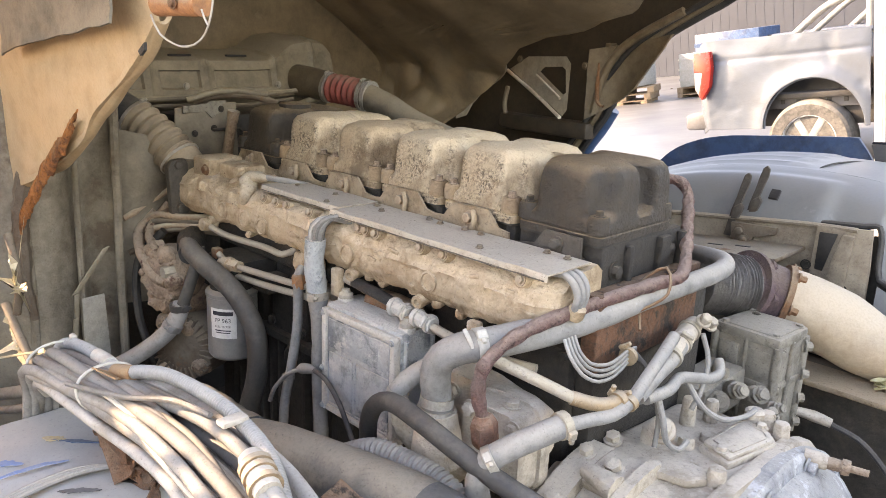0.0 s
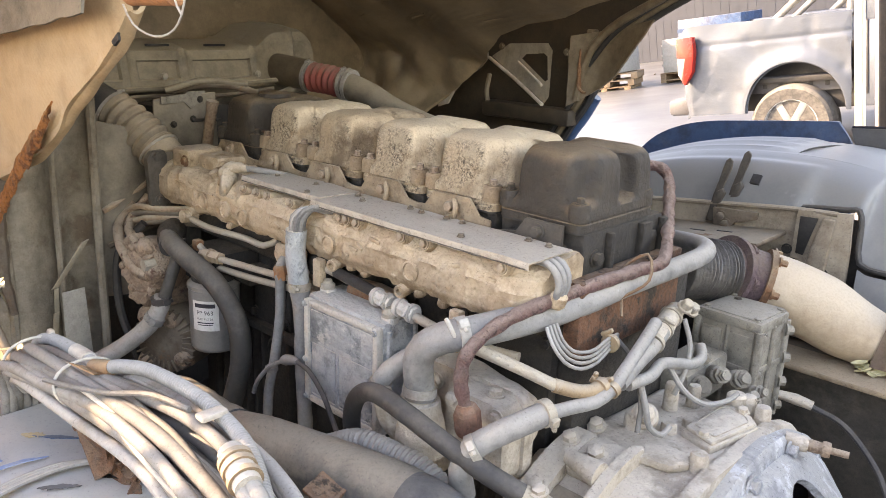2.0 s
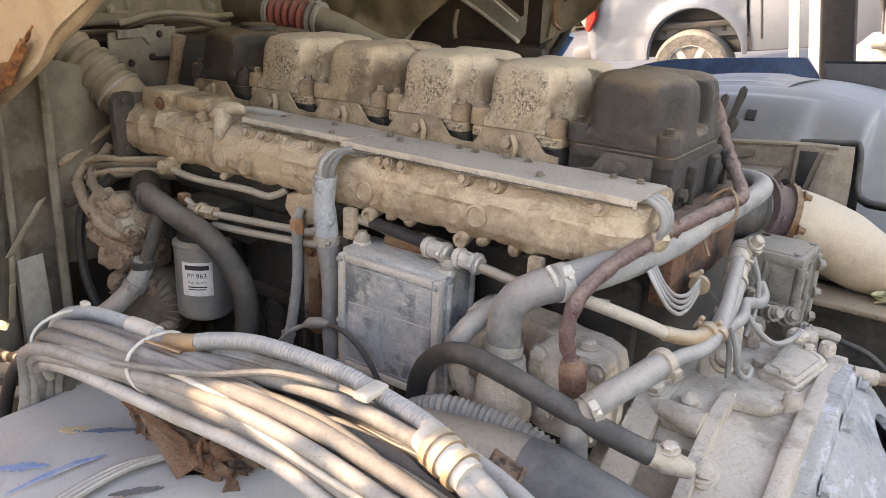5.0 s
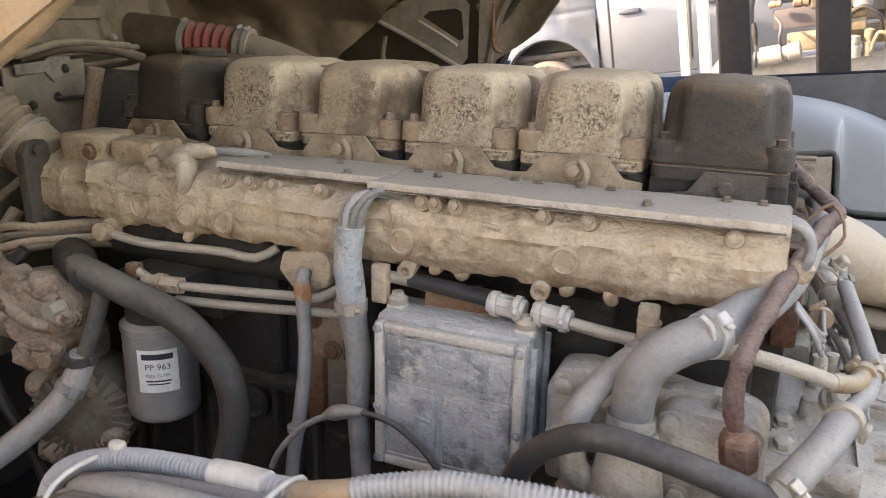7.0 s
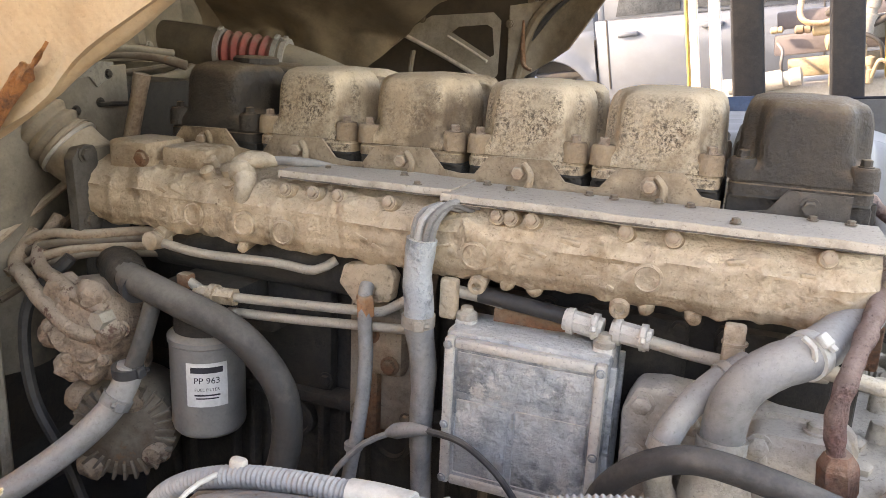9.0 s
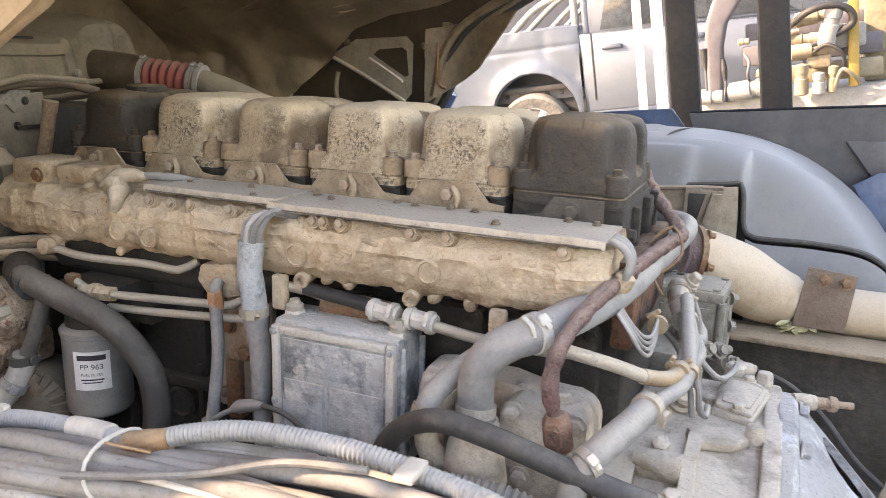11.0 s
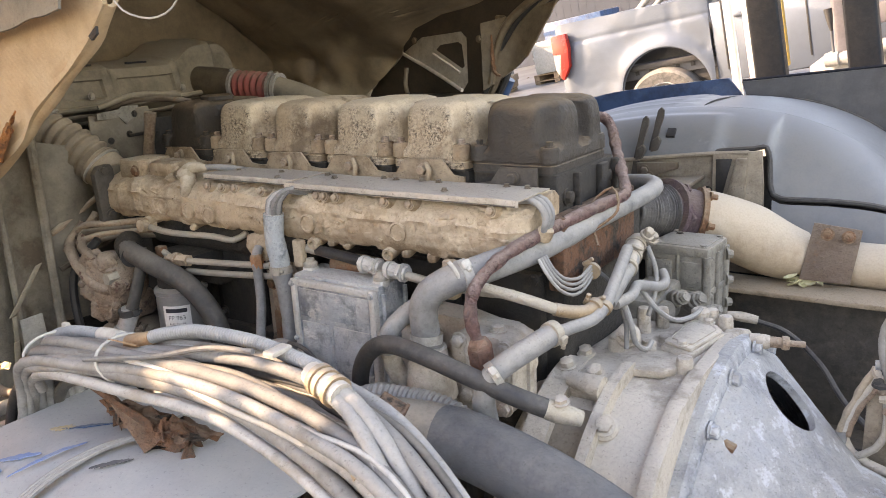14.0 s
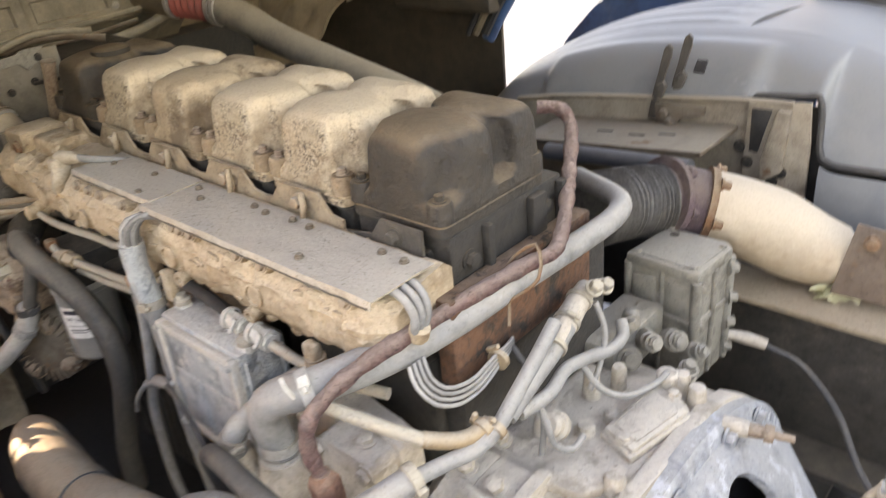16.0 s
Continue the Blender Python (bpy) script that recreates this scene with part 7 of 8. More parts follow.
bm = mesh()
sheet(bm, fold, 30, 20, 0.006)
part("sheet", bm, "wing_inner", t)
bm = mesh()
sheet(bm, lambda u, v: (-0.645 + 0.02 * math.sin(u * 5), -0.195 + 0.20 * u, 1.10 + (0.40 - 0.05 * u) * v), 10, 10, 0.006)
part("inner_sheet", bm, "panel_grey", t)
for a_, b_ in (((-0.628, -0.19, 1.30), (-0.625, -0.02, 1.385)), ((-0.625, -0.17, 1.255), (-0.622, -0.01, 1.335)), ((-0.627, -0.185, 1.22), (-0.60, -0.05, 1.27))):
    pipe(t, "brace", [a_, (Vector(a_) + Vector(b_)) / 2, b_], 0.007, "pipe_rusty" if a_[2] > 1.25 else "rust_grey", "rusty brace", sides=8, lumps=0.2)
# unseen sheet added to block the sun, its gaps letting streaks onto harness and foil
(gy0, gz0), (gy1, gz1) = towards_sun((0.335, -0.572, 1.336)), towards_sun((0.60, -0.582, 1.350))
FOIL = (((-0.372, -0.50, 1.322), (-0.345, -0.50, 1.268), 0.010), ((-0.350, -0.50, 1.275), (-0.305, -0.50, 1.285), 0.008), ((-0.425, -0.50, 1.205), (-0.370, -0.50, 1.155), 0.012), ((-0.385, -0.50, 1.145), (-0.305, -0.50, 1.120), 0.030), ((-0.285, -0.50, 1.180), (-0.238, -0.50, 1.195), 0.014))
lamp_sun = [towards_sun((Vector(a) + Vector(b)) / 2) for a, b, w in FOIL]
bm = mesh()
NY, NZ = 84, 84
grid = [[bm.verts.new((-0.68, -2.3 + 2.0 * i / NY, 0.4 + 2.4 * j / NZ)) for j in range(NZ + 1)] for i in range(NY + 1)]
for i in range(NY):
    for j in range(NZ):
        y, z = -2.3 + 2.0 * (i + 0.5) / NY, 0.4 + 2.4 * (j + 0.5) / NZ
        k = (gy0 - y) / (gy0 - gy1)
        lamp_gap = min(abs(y - a) + abs(z - b) for a, b in lamp_sun) < 0.045
        if not lamp_gap and not (0 < k < 1 and abs(z - (gz0 + (gz1 - gz0) * k)) < 0.032 + 0.010 * math.sin(k * 17)):
            bm.faces.new((grid[i][j], grid[i + 1][j], grid[i + 1][j + 1], grid[i][j + 1]))
bmesh.ops.solidify(bm, geom=bm.faces[:], thickness=0.01)
part("outer_sheet", bm, "plastic_beige", t, "unseen sheet added to block the sun except through its gaps")
for y, w in ((-0.215, 0.010), (-0.30, 0.007), (-0.40, 0.010)):
    pipe(t, "fold_edge", [(-0.61, y, 0.95), (-0.612, y + 0.004, 1.2), (-0.615, y + 0.01, 1.45), (-0.63, y + 0.02, 1.62)], w, "wing_inner", sides=8)
bm = mesh()
prism(bm, [(-0.306, 1.146), (-0.258, 1.148), (-0.252, 0.96), (-0.309, 0.96)], Matrix.Translation((-0.597, 0, 0)) @ YZ, 0.003, 0.001)
part("white_plate", bm, "cast_mid", t, "pale grey rectangular plate")
for a_, b_, w in (((-0.240, 1.250), (-0.312, 1.158), 0.016), ((-0.312, 1.158), (-0.316, 1.105), 0.010), ((-0.316, 1.105), (-0.326, 1.04), 0.012)):
    bm = mesh()
    prism(bm, [(a_[0] - w, a_[1]), (a_[0], a_[1] + w * 0.3), (b_[0], b_[1] + w * 0.3), (b_[0] - w, b_[1])], Matrix.Translation((-0.594, 0, 0)) @ YZ, 0.006, 0.002)
    part("bent_bracket", bm, "duct", t, "bent sheet bracket")
pipe(t, "rusty_edge", [(-0.585, -0.33, 1.56), (-0.59, -0.37, 1.47), (-0.60, -0.405, 1.36), (-0.605, -0.41, 1.22), (-0.60, -0.40, 1.12)], [0.012, 0.022, 0.018, 0.014, 0.008], "rust_grey", "rust-eaten brown edge", sides=8, lumps=0.3)
t = thing("headlamp", "broken headlamp of golden foil shards in the sun", "lamp", (-0.35, -0.5, 1.1))
for k, (a, b, w) in enumerate(FOIL):
    a, b = Vector(a), Vector(b)
    bm = mesh()
    sheet(bm, lambda u, v: a.lerp(b, u) + Vector((0, 0, 0.7 * w * (v - 0.5) * (0.4 + 1.2 * math.sin(u * 3.0)))) + 0.006 * noise.noise_vector(Vector((u * 5, v * 3, k * 3.1))), 12, 5, 0.001)
    part("foil_shard", bm, "foil", t)
pipe(t, "holder", [(-0.44, -0.495, 1.22), (-0.37, -0.495, 1.17), (-0.30, -0.495, 1.135), (-0.22, -0.50, 1.15)], 0.008, "rust_grey", sides=10, lumps=0.2)
pipe(t, "holder", [(-0.40, -0.49, 1.36), (-0.36, -0.492, 1.29), (-0.38, -0.495, 1.22)], 0.007, "rust_grey", sides=10, lumps=0.2)

t = thing("wire_harness", "thick bundle of pale dusty cables tied together", "cable", (0.1, -0.57, 1.3))
rng = random.Random(5)
LAY = [(-0.036 + 0.0145 * i, 0.008 - 0.22 * (0.0145 * (i - 2.5)) ** 2 / 0.036, 0.0068 + 0.0008 * (i % 3)) for i in range(6)] + [(-0.030 + 0.0150 * i, -0.008, 0.0070) for i in range(5)] + [(-0.022 + 0.016 * i, -0.022, 0.0065) for i in range(4)] + [(0.033 * math.cos(k * 2.4), 0.014 * math.sin(k * 2.4) - 0.002, 0.0026 + 0.0008 * (k % 3)) for k in range(15)]
for k, (dy, dz, r) in enumerate(LAY):
    fat = r > 0.006
    fan = 0.85 + 0.6 * ((k * 7) % 5) / 4
    sag = rng.uniform(-0.020, 0.0)
    if dy < 0:
        fan = 0.8
    pts = [(-0.01 + rng.uniform(-0.02, 0.02), -0.555 + dy * 1.5, 1.16), (0.010, -0.56 + dy * 1.2, 1.25 + dz * 0.5), (0.04, -0.575 + dy, 1.292 + dz), (0.09, -0.581 + dy, 1.312 + dz), (0.19, -0.575 + dy, 1.324 + dz), (0.30, -0.570 + dy * fan, 1.336 + dz * fan + sag * 0.3), (0.42, -0.568 + dy * fan * 1.2, 1.344 + dz * fan * 1.2 + sag), (0.54, -0.577 + dy * fan * 1.2, 1.342 + dz * fan * 1.1 + sag * 1.5), (0.64, -0.60 + dy * fan, 1.320 + dz + sag * 1.4), (0.76, -0.645 + dy * fan * 0.8, 1.25 + dz + sag), (0.84, -0.685 + dy * 0.8, 1.14)]
    j = 0.0025 if fat else 0.008
    pts = [Vector(p) + Vector((0, rng.uniform(-j, j), rng.uniform(-j, j * 0.6))) for p in pts]
    m_ = ("wire", "wire", "rubber_grey", "wire", "wire")[k % 5] if fat else ("wire", "wire_pale", "hose_dark")[k % 3]
    pipe(t, "taped_cable" if fat else "cable", pts, r, m_, sides=12, step=0.02, lumps=0.05 if fat else 0.0)
# flat tape-wrapped looms on the near side
for y, z, w in ((-0.606, 1.318, 0.0085), (-0.592, 1.334, 0.0075), (-0.611, 1.300, 0.0065)):
    pipe(t, "taped_loom", [(0.02, y + 0.03, z - 0.055), (0.06, y + 0.008, z - 0.018), (0.13, y, z), (0.25, y + 0.004, z + 0.004), (0.38, y + 0.010, z + 0.006), (0.47, y + 0.006, z - 0.006), (0.56, y - 0.006, z - 0.026), (0.66, y - 0.03, z - 0.06)], w, "wire", "grey tape-wrapped cable loom", sides=12, lumps=0.06)
pipe(t, "corrugated_conduit", [(0.235, -0.565, 1.346), (0.27, -0.556, 1.357), (0.32, -0.548, 1.366), (0.40, -0.541, 1.366), (0.46, -0.542, 1.360), (0.52, -0.556, 1.358), (0.58, -0.58, 1.345)], 0.0080, "conduit", "ribbed plastic conduit", sides=14, ribs=0.0013, pitch=0.0038)
pipe(t, "corrugated_conduit", [(-0.03, -0.55, 1.22), (-0.015, -0.553, 1.270), (0.015, -0.558, 1.303), (0.065, -0.560, 1.325), (0.13, -0.560, 1.335), (0.22, -0.563, 1.341)], 0.0080, "conduit", "ribbed plastic conduit", sides=14, ribs=0.0013, pitch=0.0038)
for p, d, r in (((0.062, -0.577, 1.302), (1, 0, 0.5), 0.036), ((0.212, -0.577, 1.325), (1, 0.25, 0.1), 0.035)):
    bm = mesh()
    m4 = aim(p, d)
    ring = [m4 @ Vector((r * 1.05 * math.sin(a), r * 0.74 * math.cos(a), 0.006 * math.sin(2 * a))) for a in (2 * math.pi * j / 24 for j in range(25))]
    tube(bm, ring, 0.0018, 8, smooth_path=False)
    part("cable_tie", bm, "white", t, "pale plastic cable tie")
pipe(t, "white_tape", [(0.150, -0.561, 1.3375), (0.170, -0.561, 1.3395), (0.192, -0.562, 1.3405)], 0.0088, "white", "white tape round the conduit", sides=14)
block_part(t, "tie_head", (0.060, -0.562, 1.328), (0.072, -0.554, 1.338), "wire_pale", 0.003)
pipe(t, "tape", [(0.216, -0.566, 1.341), (0.232, -0.566, 1.345), (0.252, -0.561, 1.351)], [0.0090, 0.0100, 0.0088], "tape", "orange-brown frayed tape wrap", sides=14, lumps=0.15)
bm = mesh()
prism(bm, [(-0.016, -0.010), (0.018, -0.006), (0.012, 0.012), (-0.010, 0.008)], Matrix.Translation((0.232, -0.582, 1.348)) @ Euler((-0.5, 0.15, 0.3)).to_matrix().to_4x4(), 0.0015)
part("tape_flag", bm, "tape", t, "orange-brown tape flag")
pipe(t, "thin_wire", [(0.20, -0.615, 1.335), (0.26, -0.606, 1.345), (0.31, -0.590, 1.352), (0.36, -0.570, 1.362), (0.42, -0.560, 1.366)], 0.0030, "wire", sides=8)
block_part(t, "strap_clip", (0.440, -0.566, 1.366), (0.455, -0.538, 1.372), "wire_pale", 0.002)
for p0, p1, r in (((0.515, -0.574, 1.368), (0.562, -0.586, 1.360), 0.0135), ((0.575, -0.60, 1.322), (0.612, -0.615, 1.305), 0.0100)):
    p0, p1 = Vector(p0), Vector(p1)
    bm = mesh()
    tube(bm, [p0, (p0 + p1) / 2, p1], [r * 0.85, r, r * 0.9], 14)
    s_ = part("connector", bm, "wire_pale", t, "cream plastic connector sleeve")
    for k in (0.3, 0.5, 0.8):
        clamp(t, p0.lerp(p1, k), p1 - p0, r, "brass", 0.006, screw=False)
for p in ([(0.555, -0.582, 1.362), (0.59, -0.588, 1.350), (0.66, -0.61, 1.30), (0.76, -0.66, 1.22)], [(0.555, -0.588, 1.358), (0.59, -0.598, 1.343), (0.66, -0.63, 1.29), (0.76, -0.68, 1.20)]):
    pipe(t, "cable", p, 0.0075, "rubber_grey", sides=10)
t = thing("rusty_clip", "rusty folded sheet clip under the harness", "bracket", (0.52, -0.5, 1.33))
block_part(t, "clip", (0.52, -0.505, 1.30), (0.55, -0.475, 1.304), "rust_block", 0.001, m=Matrix.Translation((0.53, -0.49, 1.30)) @ Euler((0.2, 0.5, 0.3)).to_matrix().to_4x4() @ Matrix.Translation((-0.53, 0.49, -1.30)))
block_part(t, "clip", (0.547, -0.505, 1.275), (0.551, -0.475, 1.306), "rust_block", 0.001, m=Matrix.Translation((0.53, -0.49, 1.30)) @ Euler((0.2, 0.5, 0.3)).to_matrix().to_4x4() @ Matrix.Translation((-0.53, 0.49, -1.30)))
t = thing("steel_tube", "wide grey dusty steel tube along the engine bay", "pipe", (0.3, -0.37, 1.18))
pipe(t, "tube", [(0.09, -0.335, 1.115), (0.184, -0.33, 1.132), (0.30, -0.312, 1.142), (0.42, -0.292, 1.148), (0.47, -0.289, 1.148)], [0.036, 0.043, 0.043, 0.043, 0.043], "tube_grey", sides=32)
pipe(t, "hose", [(0.455, -0.290, 1.148), (0.50, -0.288, 1.146), (0.60, -0.292, 1.128), (0.70, -0.302, 1.10), (0.82, -0.325, 1.055), (0.95, -0.36, 1.0)], 0.0438, "tube_dark", "dark blue-grey rubber hose on the tube", sides=32)
pipe(t, "sleeve", [(-0.15, -0.305, 1.078), (-0.08, -0.318, 1.098), (0.0, -0.330, 1.108), (0.07, -0.335, 1.113), (0.12, -0.335, 1.119)], [0.030, 0.040, 0.0435, 0.044, 0.0435], "tube_grey", "sand-dusted sleeve on the tube's end", sides=24, lumps=0.06)
t = thing("ribbed_hose", "thin ribbed grey hose beside the tube", "hose", (0.3, -0.3, 1.15))
pipe(t, "hose", [(0.25, -0.262, 1.13), (0.306, -0.252, 1.160), (0.356, -0.242, 1.162), (0.425, -0.236, 1.158), (0.50, -0.238, 1.13), (0.56, -0.245, 1.09)], 0.018, "rubber_grey", sides=16, ribs=0.003, pitch=0.008)
t = thing("steering_hose", "smooth black rubber hose arching over the tube", "hose", (0.25, -0.22, 1.15))
pipe(t, "hose", [(0.235, -0.20, 1.10), (0.25, -0.215, 1.165), (0.285, -0.232, 1.215), (0.335, -0.245, 1.243), (0.40, -0.25, 1.240), (0.47, -0.245, 1.222), (0.53, -0.23, 1.20), (0.575, -0.212, 1.182)], 0.0135, "rubber", sides=16)
bm = mesh()
tube(bm, [(0.570, -0.214, 1.184), (0.585, -0.206, 1.178), (0.61, -0.19, 1.168)], [0.0145, 0.0155, 0.011], 12)
part("end_fitting", bm, "steel_dusty", t)
bolts(t, [(0.588, -0.206, 1.193)], (0, -0.2, 1), 0.009, 0.008, "cast_grey")

t = thing("front_wing", "whitish painted wing panel with blue and yellow scuffs", "panel", (0.1, -0.7, 1.0))


def wing(u, v):
    y = -0.49 + 0.05 * min(1, u * 2) * (1 - v) - 0.55 * v + 0.012 * math.sin(u * 21)
    x0 = 0.004 + 0.012 * math.sin(v * 9)
    x = x0 + (0.40 + 0.14 * v + 0.02 * math.sin(v * 14) - x0) * u
    z = 1.215 - 0.10 * max(0, x - 0.25) - 0.42 * max(0, v - 0.25) ** 1.7 - 0.10 * max(0, -x - 0.1) + 0.006 * noise.noise(Vector((x * 5, y * 5, 0)))
    return (x, y, z)


bm = mesh()
sheet(bm, wing, 40, 24, 0.006)
part("skin", bm, "wing_paint", t)
bm = mesh()
def wing_z(x, y):
    return 1.215 - 0.10 * max(0, x - 0.25) + 0.006 * noise.noise(Vector((x * 5, y * 5, 0)))


SLOT = [(0.234, -0.582), (0.258, -0.559), (0.271, -0.558), (0.247, -0.582)]
f_ = bm.faces.new([bm.verts.new((x, y, wing_z(x, y) + 0.0035)) for x, y in SLOT])
bmesh.ops.solidify(bm, geom=[f_], thickness=0.002)
part("slot", bm, "black", t)


def crumple(x0, y0, x1, y1, w, lift, seed):
    """A torn, curled strip of sheet from one point to another."""
    def fn(u, v):
        n = noise.noise_vector(Vector((u * 7, v * 3, seed)))
        z = 1.218 - 0.10 * max(0, x0 + (x1 - x0) * u - 0.25)
        return (x0 + (x1 - x0) * u + 0.010 * n.x, y0 + (y1 - y0) * u + w * (v - 0.5) + 0.008 * n.y, z + lift * abs(math.sin(v * 3.1 + u)) + 0.010 * n.z + 0.008)
    bm = mesh()
    sheet(bm, fn, 26, 8, 0.0025)
    part("torn_edge", bm, "rust_block", t, "torn rusty sheet edge")


crumple(0.14, -0.548, 0.30, -0.540, 0.034, 0.014, 1.0)
crumple(0.17, -0.562, 0.28, -0.552, 0.022, 0.020, 4.0)
crumple(0.132, -0.552, 0.175, -0.572, 0.014, 0.026, 8.0)
crumple(0.215, -0.575, 0.29, -0.560, 0.012, 0.012, 11.0)


def scuff(name, x0, y0, x1, y1, w, material):
    """A thin smear of paint on the wing."""
    def fn(u, v):
        x = x0 + (x1 - x0) * u
        ww = w * (0.25 + math.sin(u * 3.1)) * (0.7 + 0.5 * noise.noise(Vector((u * 9, x0 * 50, 0))))
        y = y0 + (y1 - y0) * u + ww * (v - 0.5)
        vv = (-0.49 - y) / 0.55
        z = 1.215 - 0.10 * max(0, x - 0.25) - 0.42 * max(0, vv - 0.25) ** 1.7 - 0.10 * max(0, -x - 0.1) + 0.006 * noise.noise(Vector((x * 5, y * 5, 0)))
        return (x, y, z + 0.0025)
    bm = mesh()
    sheet(bm, fn, 20, 4, 0.001)
    part(name, bm, material, t)


scuff("blue_scuff", 0.128, -0.690, 0.160, -0.610, 0.022, "scuff_blue")
scuff("blue_scuff", 0.085, -0.680, 0.130, -0.650, 0.012, "scuff_blue")
scuff("blue_scuff", 0.060, -0.720, 0.110, -0.690, 0.030, "scuff_blue")
scuff("dark_scuff", 0.098, -0.606, 0.145, -0.562, 0.010, "blue")
scuff("yellow_scuff", 0.085, -0.612, 0.110, -0.594, 0.016, "scuff_yellow")
scuff("dark_scuff", 0.215, -0.640, 0.245, -0.605, 0.016, "board")
t = thing("loose_cable", "grey cable lying on the wing panel", "cable", (0.2, -0.6, 1.22))
for k in range(3):
    pipe(t, "cable", [(0.185 - 0.006 * k, -0.76, 1.165), (0.190 - 0.006 * k, -0.69, 1.205), (0.200 - 0.005 * k, -0.62, 1.221), (0.222, -0.565, 1.226), (0.25, -0.53, 1.245)], 0.0032, "rubber_grey", sides=8)
t = thing("cable_tails", "dark cables hanging from the end of the harness", "cable", (-0.05, -0.55, 1.15))
for k, (xa, xb, zb) in enumerate(((-0.047, -0.150, 1.13), (-0.024, -0.100, 1.14), (0.008, -0.056, 1.15), (0.032, -0.016, 1.16), (-0.036, -0.125, 1.12), (0.020, -0.035, 1.14))):
    y = -0.558 + (0.016 if k > 3 else 0.0)
    pipe(t, "cable", [(0.10 + 0.01 * k, y + 0.004, 1.300 - 0.004 * k), (xa + 0.055, y, 1.276 - 0.003 * k), (xa, y, 1.243), (xa * 0.5 + xb * 0.5 - 0.008, y, 1.20), (xb, y, zb), (xb - 0.03, y, zb - 0.09)], 0.0080, "hose_dark" if k % 2 else "rubber", sides=12)
pipe(t, "cable", [(-0.06, -0.52, 1.19), (-0.17, -0.51, 1.155), (-0.285, -0.50, 1.11), (-0.40, -0.50, 1.062), (-0.56, -0.50, 0.995)], 0.012, "rubber_grey", sides=10)
pipe(t, "cable", [(-0.05, -0.53, 1.165), (-0.17, -0.52, 1.125), (-0.30, -0.51, 1.075), (-0.40, -0.51, 1.03), (-0.56, -0.51, 0.965)], 0.008, "rubber_grey", sides=10)

# ---- gearbox control beside the bell housing ----
t = thing("shift_cylinder", "large rusty orange-brown cast cylinder at the gearbox", "gearbox part", (1.10, 0.13, 0.9))
bm = mesh()
lathe(bm, [(0.02, -0.20), (0.072, -0.195), (0.072, -0.11), (0.066, -0.105), (0.066, 0.0), (0.070, 0.01), (0.070, 0.10), (0.074, 0.105), (0.074, 0.125), (0.060, 0.14), (0.058, 0.20), (0.03, 0.21)], Matrix.Translation((1.088, 0.15, 1.13)), 30)
for v in bm.verts:
    v.co += 0.002 * noise.noise_vector(v.co * 40)
part("body", bm, "pipe_rusty", t)
for z, h_, m_, l_ in ((1.262, 0.050, "rust_orange", "orange rust band"), (1.085, 0.030, "crust", "dusty clamp ring"), (1.120, 0.026, "crust", "dusty clamp ring"), (1.152, 0.012, "black", "")):
    bm = mesh()
    lathe(bm, [(0.066, 0), (0.0755, 0.003), (0.0755, h_ - 0.003), (0.066, h_)], Matrix.Translation((1.088, 0.15, z)), 28)
    part("ring", bm, m_, t, l_)
pipe(t, "plug", [(1.045, 0.085, 1.050), (1.040, 0.065, 1.052), (1.036, 0.052, 1.053)], [0.016, 0.018, 0.012], "brass", "yellowish plug", sides=12)
t = thing("side_plate", "pale scraped vertical steel plate beside the cylinder", "bracket", (0.99, 0.2, 0.85))
bm = mesh()
prism(bm, [(0.972, 1.275), (0.990, 1.275), (1.000, 1.20), (1.012, 1.13), (1.016, 1.00), (1.016, 0.85), (0.950, 0.85), (0.957, 0.98), (0.964, 1.06), (0.968, 1.12), (0.970, 1.20)], Matrix.Translation((0, 0.203, 0)) @ XZ, 0.010, 0.003)
part("plate", bm, "cast_mid", t)
pipe(t, "edge", [(0.990, 0.200, 1.272), (1.000, 0.198, 1.20), (1.013, 0.197, 1.13), (1.017, 0.197, 1.00), (1.017, 0.197, 0.86)], 0.005, "crust", sides=8, lumps=0.2)
t = thing("air_lines", "tangle of dusty air fittings, hoses and frayed wires", "cable", (0.92, 0.27, 0.95))
pipe(t, "hose", [(0.950, 0.262, 1.03), (0.942, 0.26, 1.075), (0.926, 0.258, 1.115), (0.916, 0.256, 1.155), (0.916, 0.256, 1.19), (0.930, 0.256, 1.220), (0.955, 0.258, 1.236), (0.985, 0.26, 1.242), (1.03, 0.26, 1.242)], 0.0085, "rubber_grey", "grey bent air hose", sides=12)
block_part(t, "valve", (0.935, 0.264, 1.112), (0.968, 0.292, 1.150), "alu_pale", 0.005, "blue-grey valve block")
block_part(t, "valve_cap", (0.943, 0.268, 1.150), (0.962, 0.288, 1.162), "alu_pale", 0.003)
pipe(t, "fitting", [(0.905, 0.275, 1.122), (0.922, 0.275, 1.124), (0.938, 0.276, 1.126)], 0.008, "alu_pale", sides=10)
for k in range(3):
    pipe(t, "wire_strip", [(0.905 + 0.004 * k, 0.296, 1.108 - 0.012 * k), (0.893 + 0.006 * k, 0.292, 1.084 - 0.008 * k), (0.880 + 0.006 * k, 0.290, 1.050), (0.869 + 0.005 * k, 0.290, 1.018), (0.860 + 0.006 * k, 0.288, 0.982)], 0.0065, ("crust_pale", "wire_pale", "crust")[k], "frayed dusty wire loom", sides=10, lumps=0.35, step=0.006)
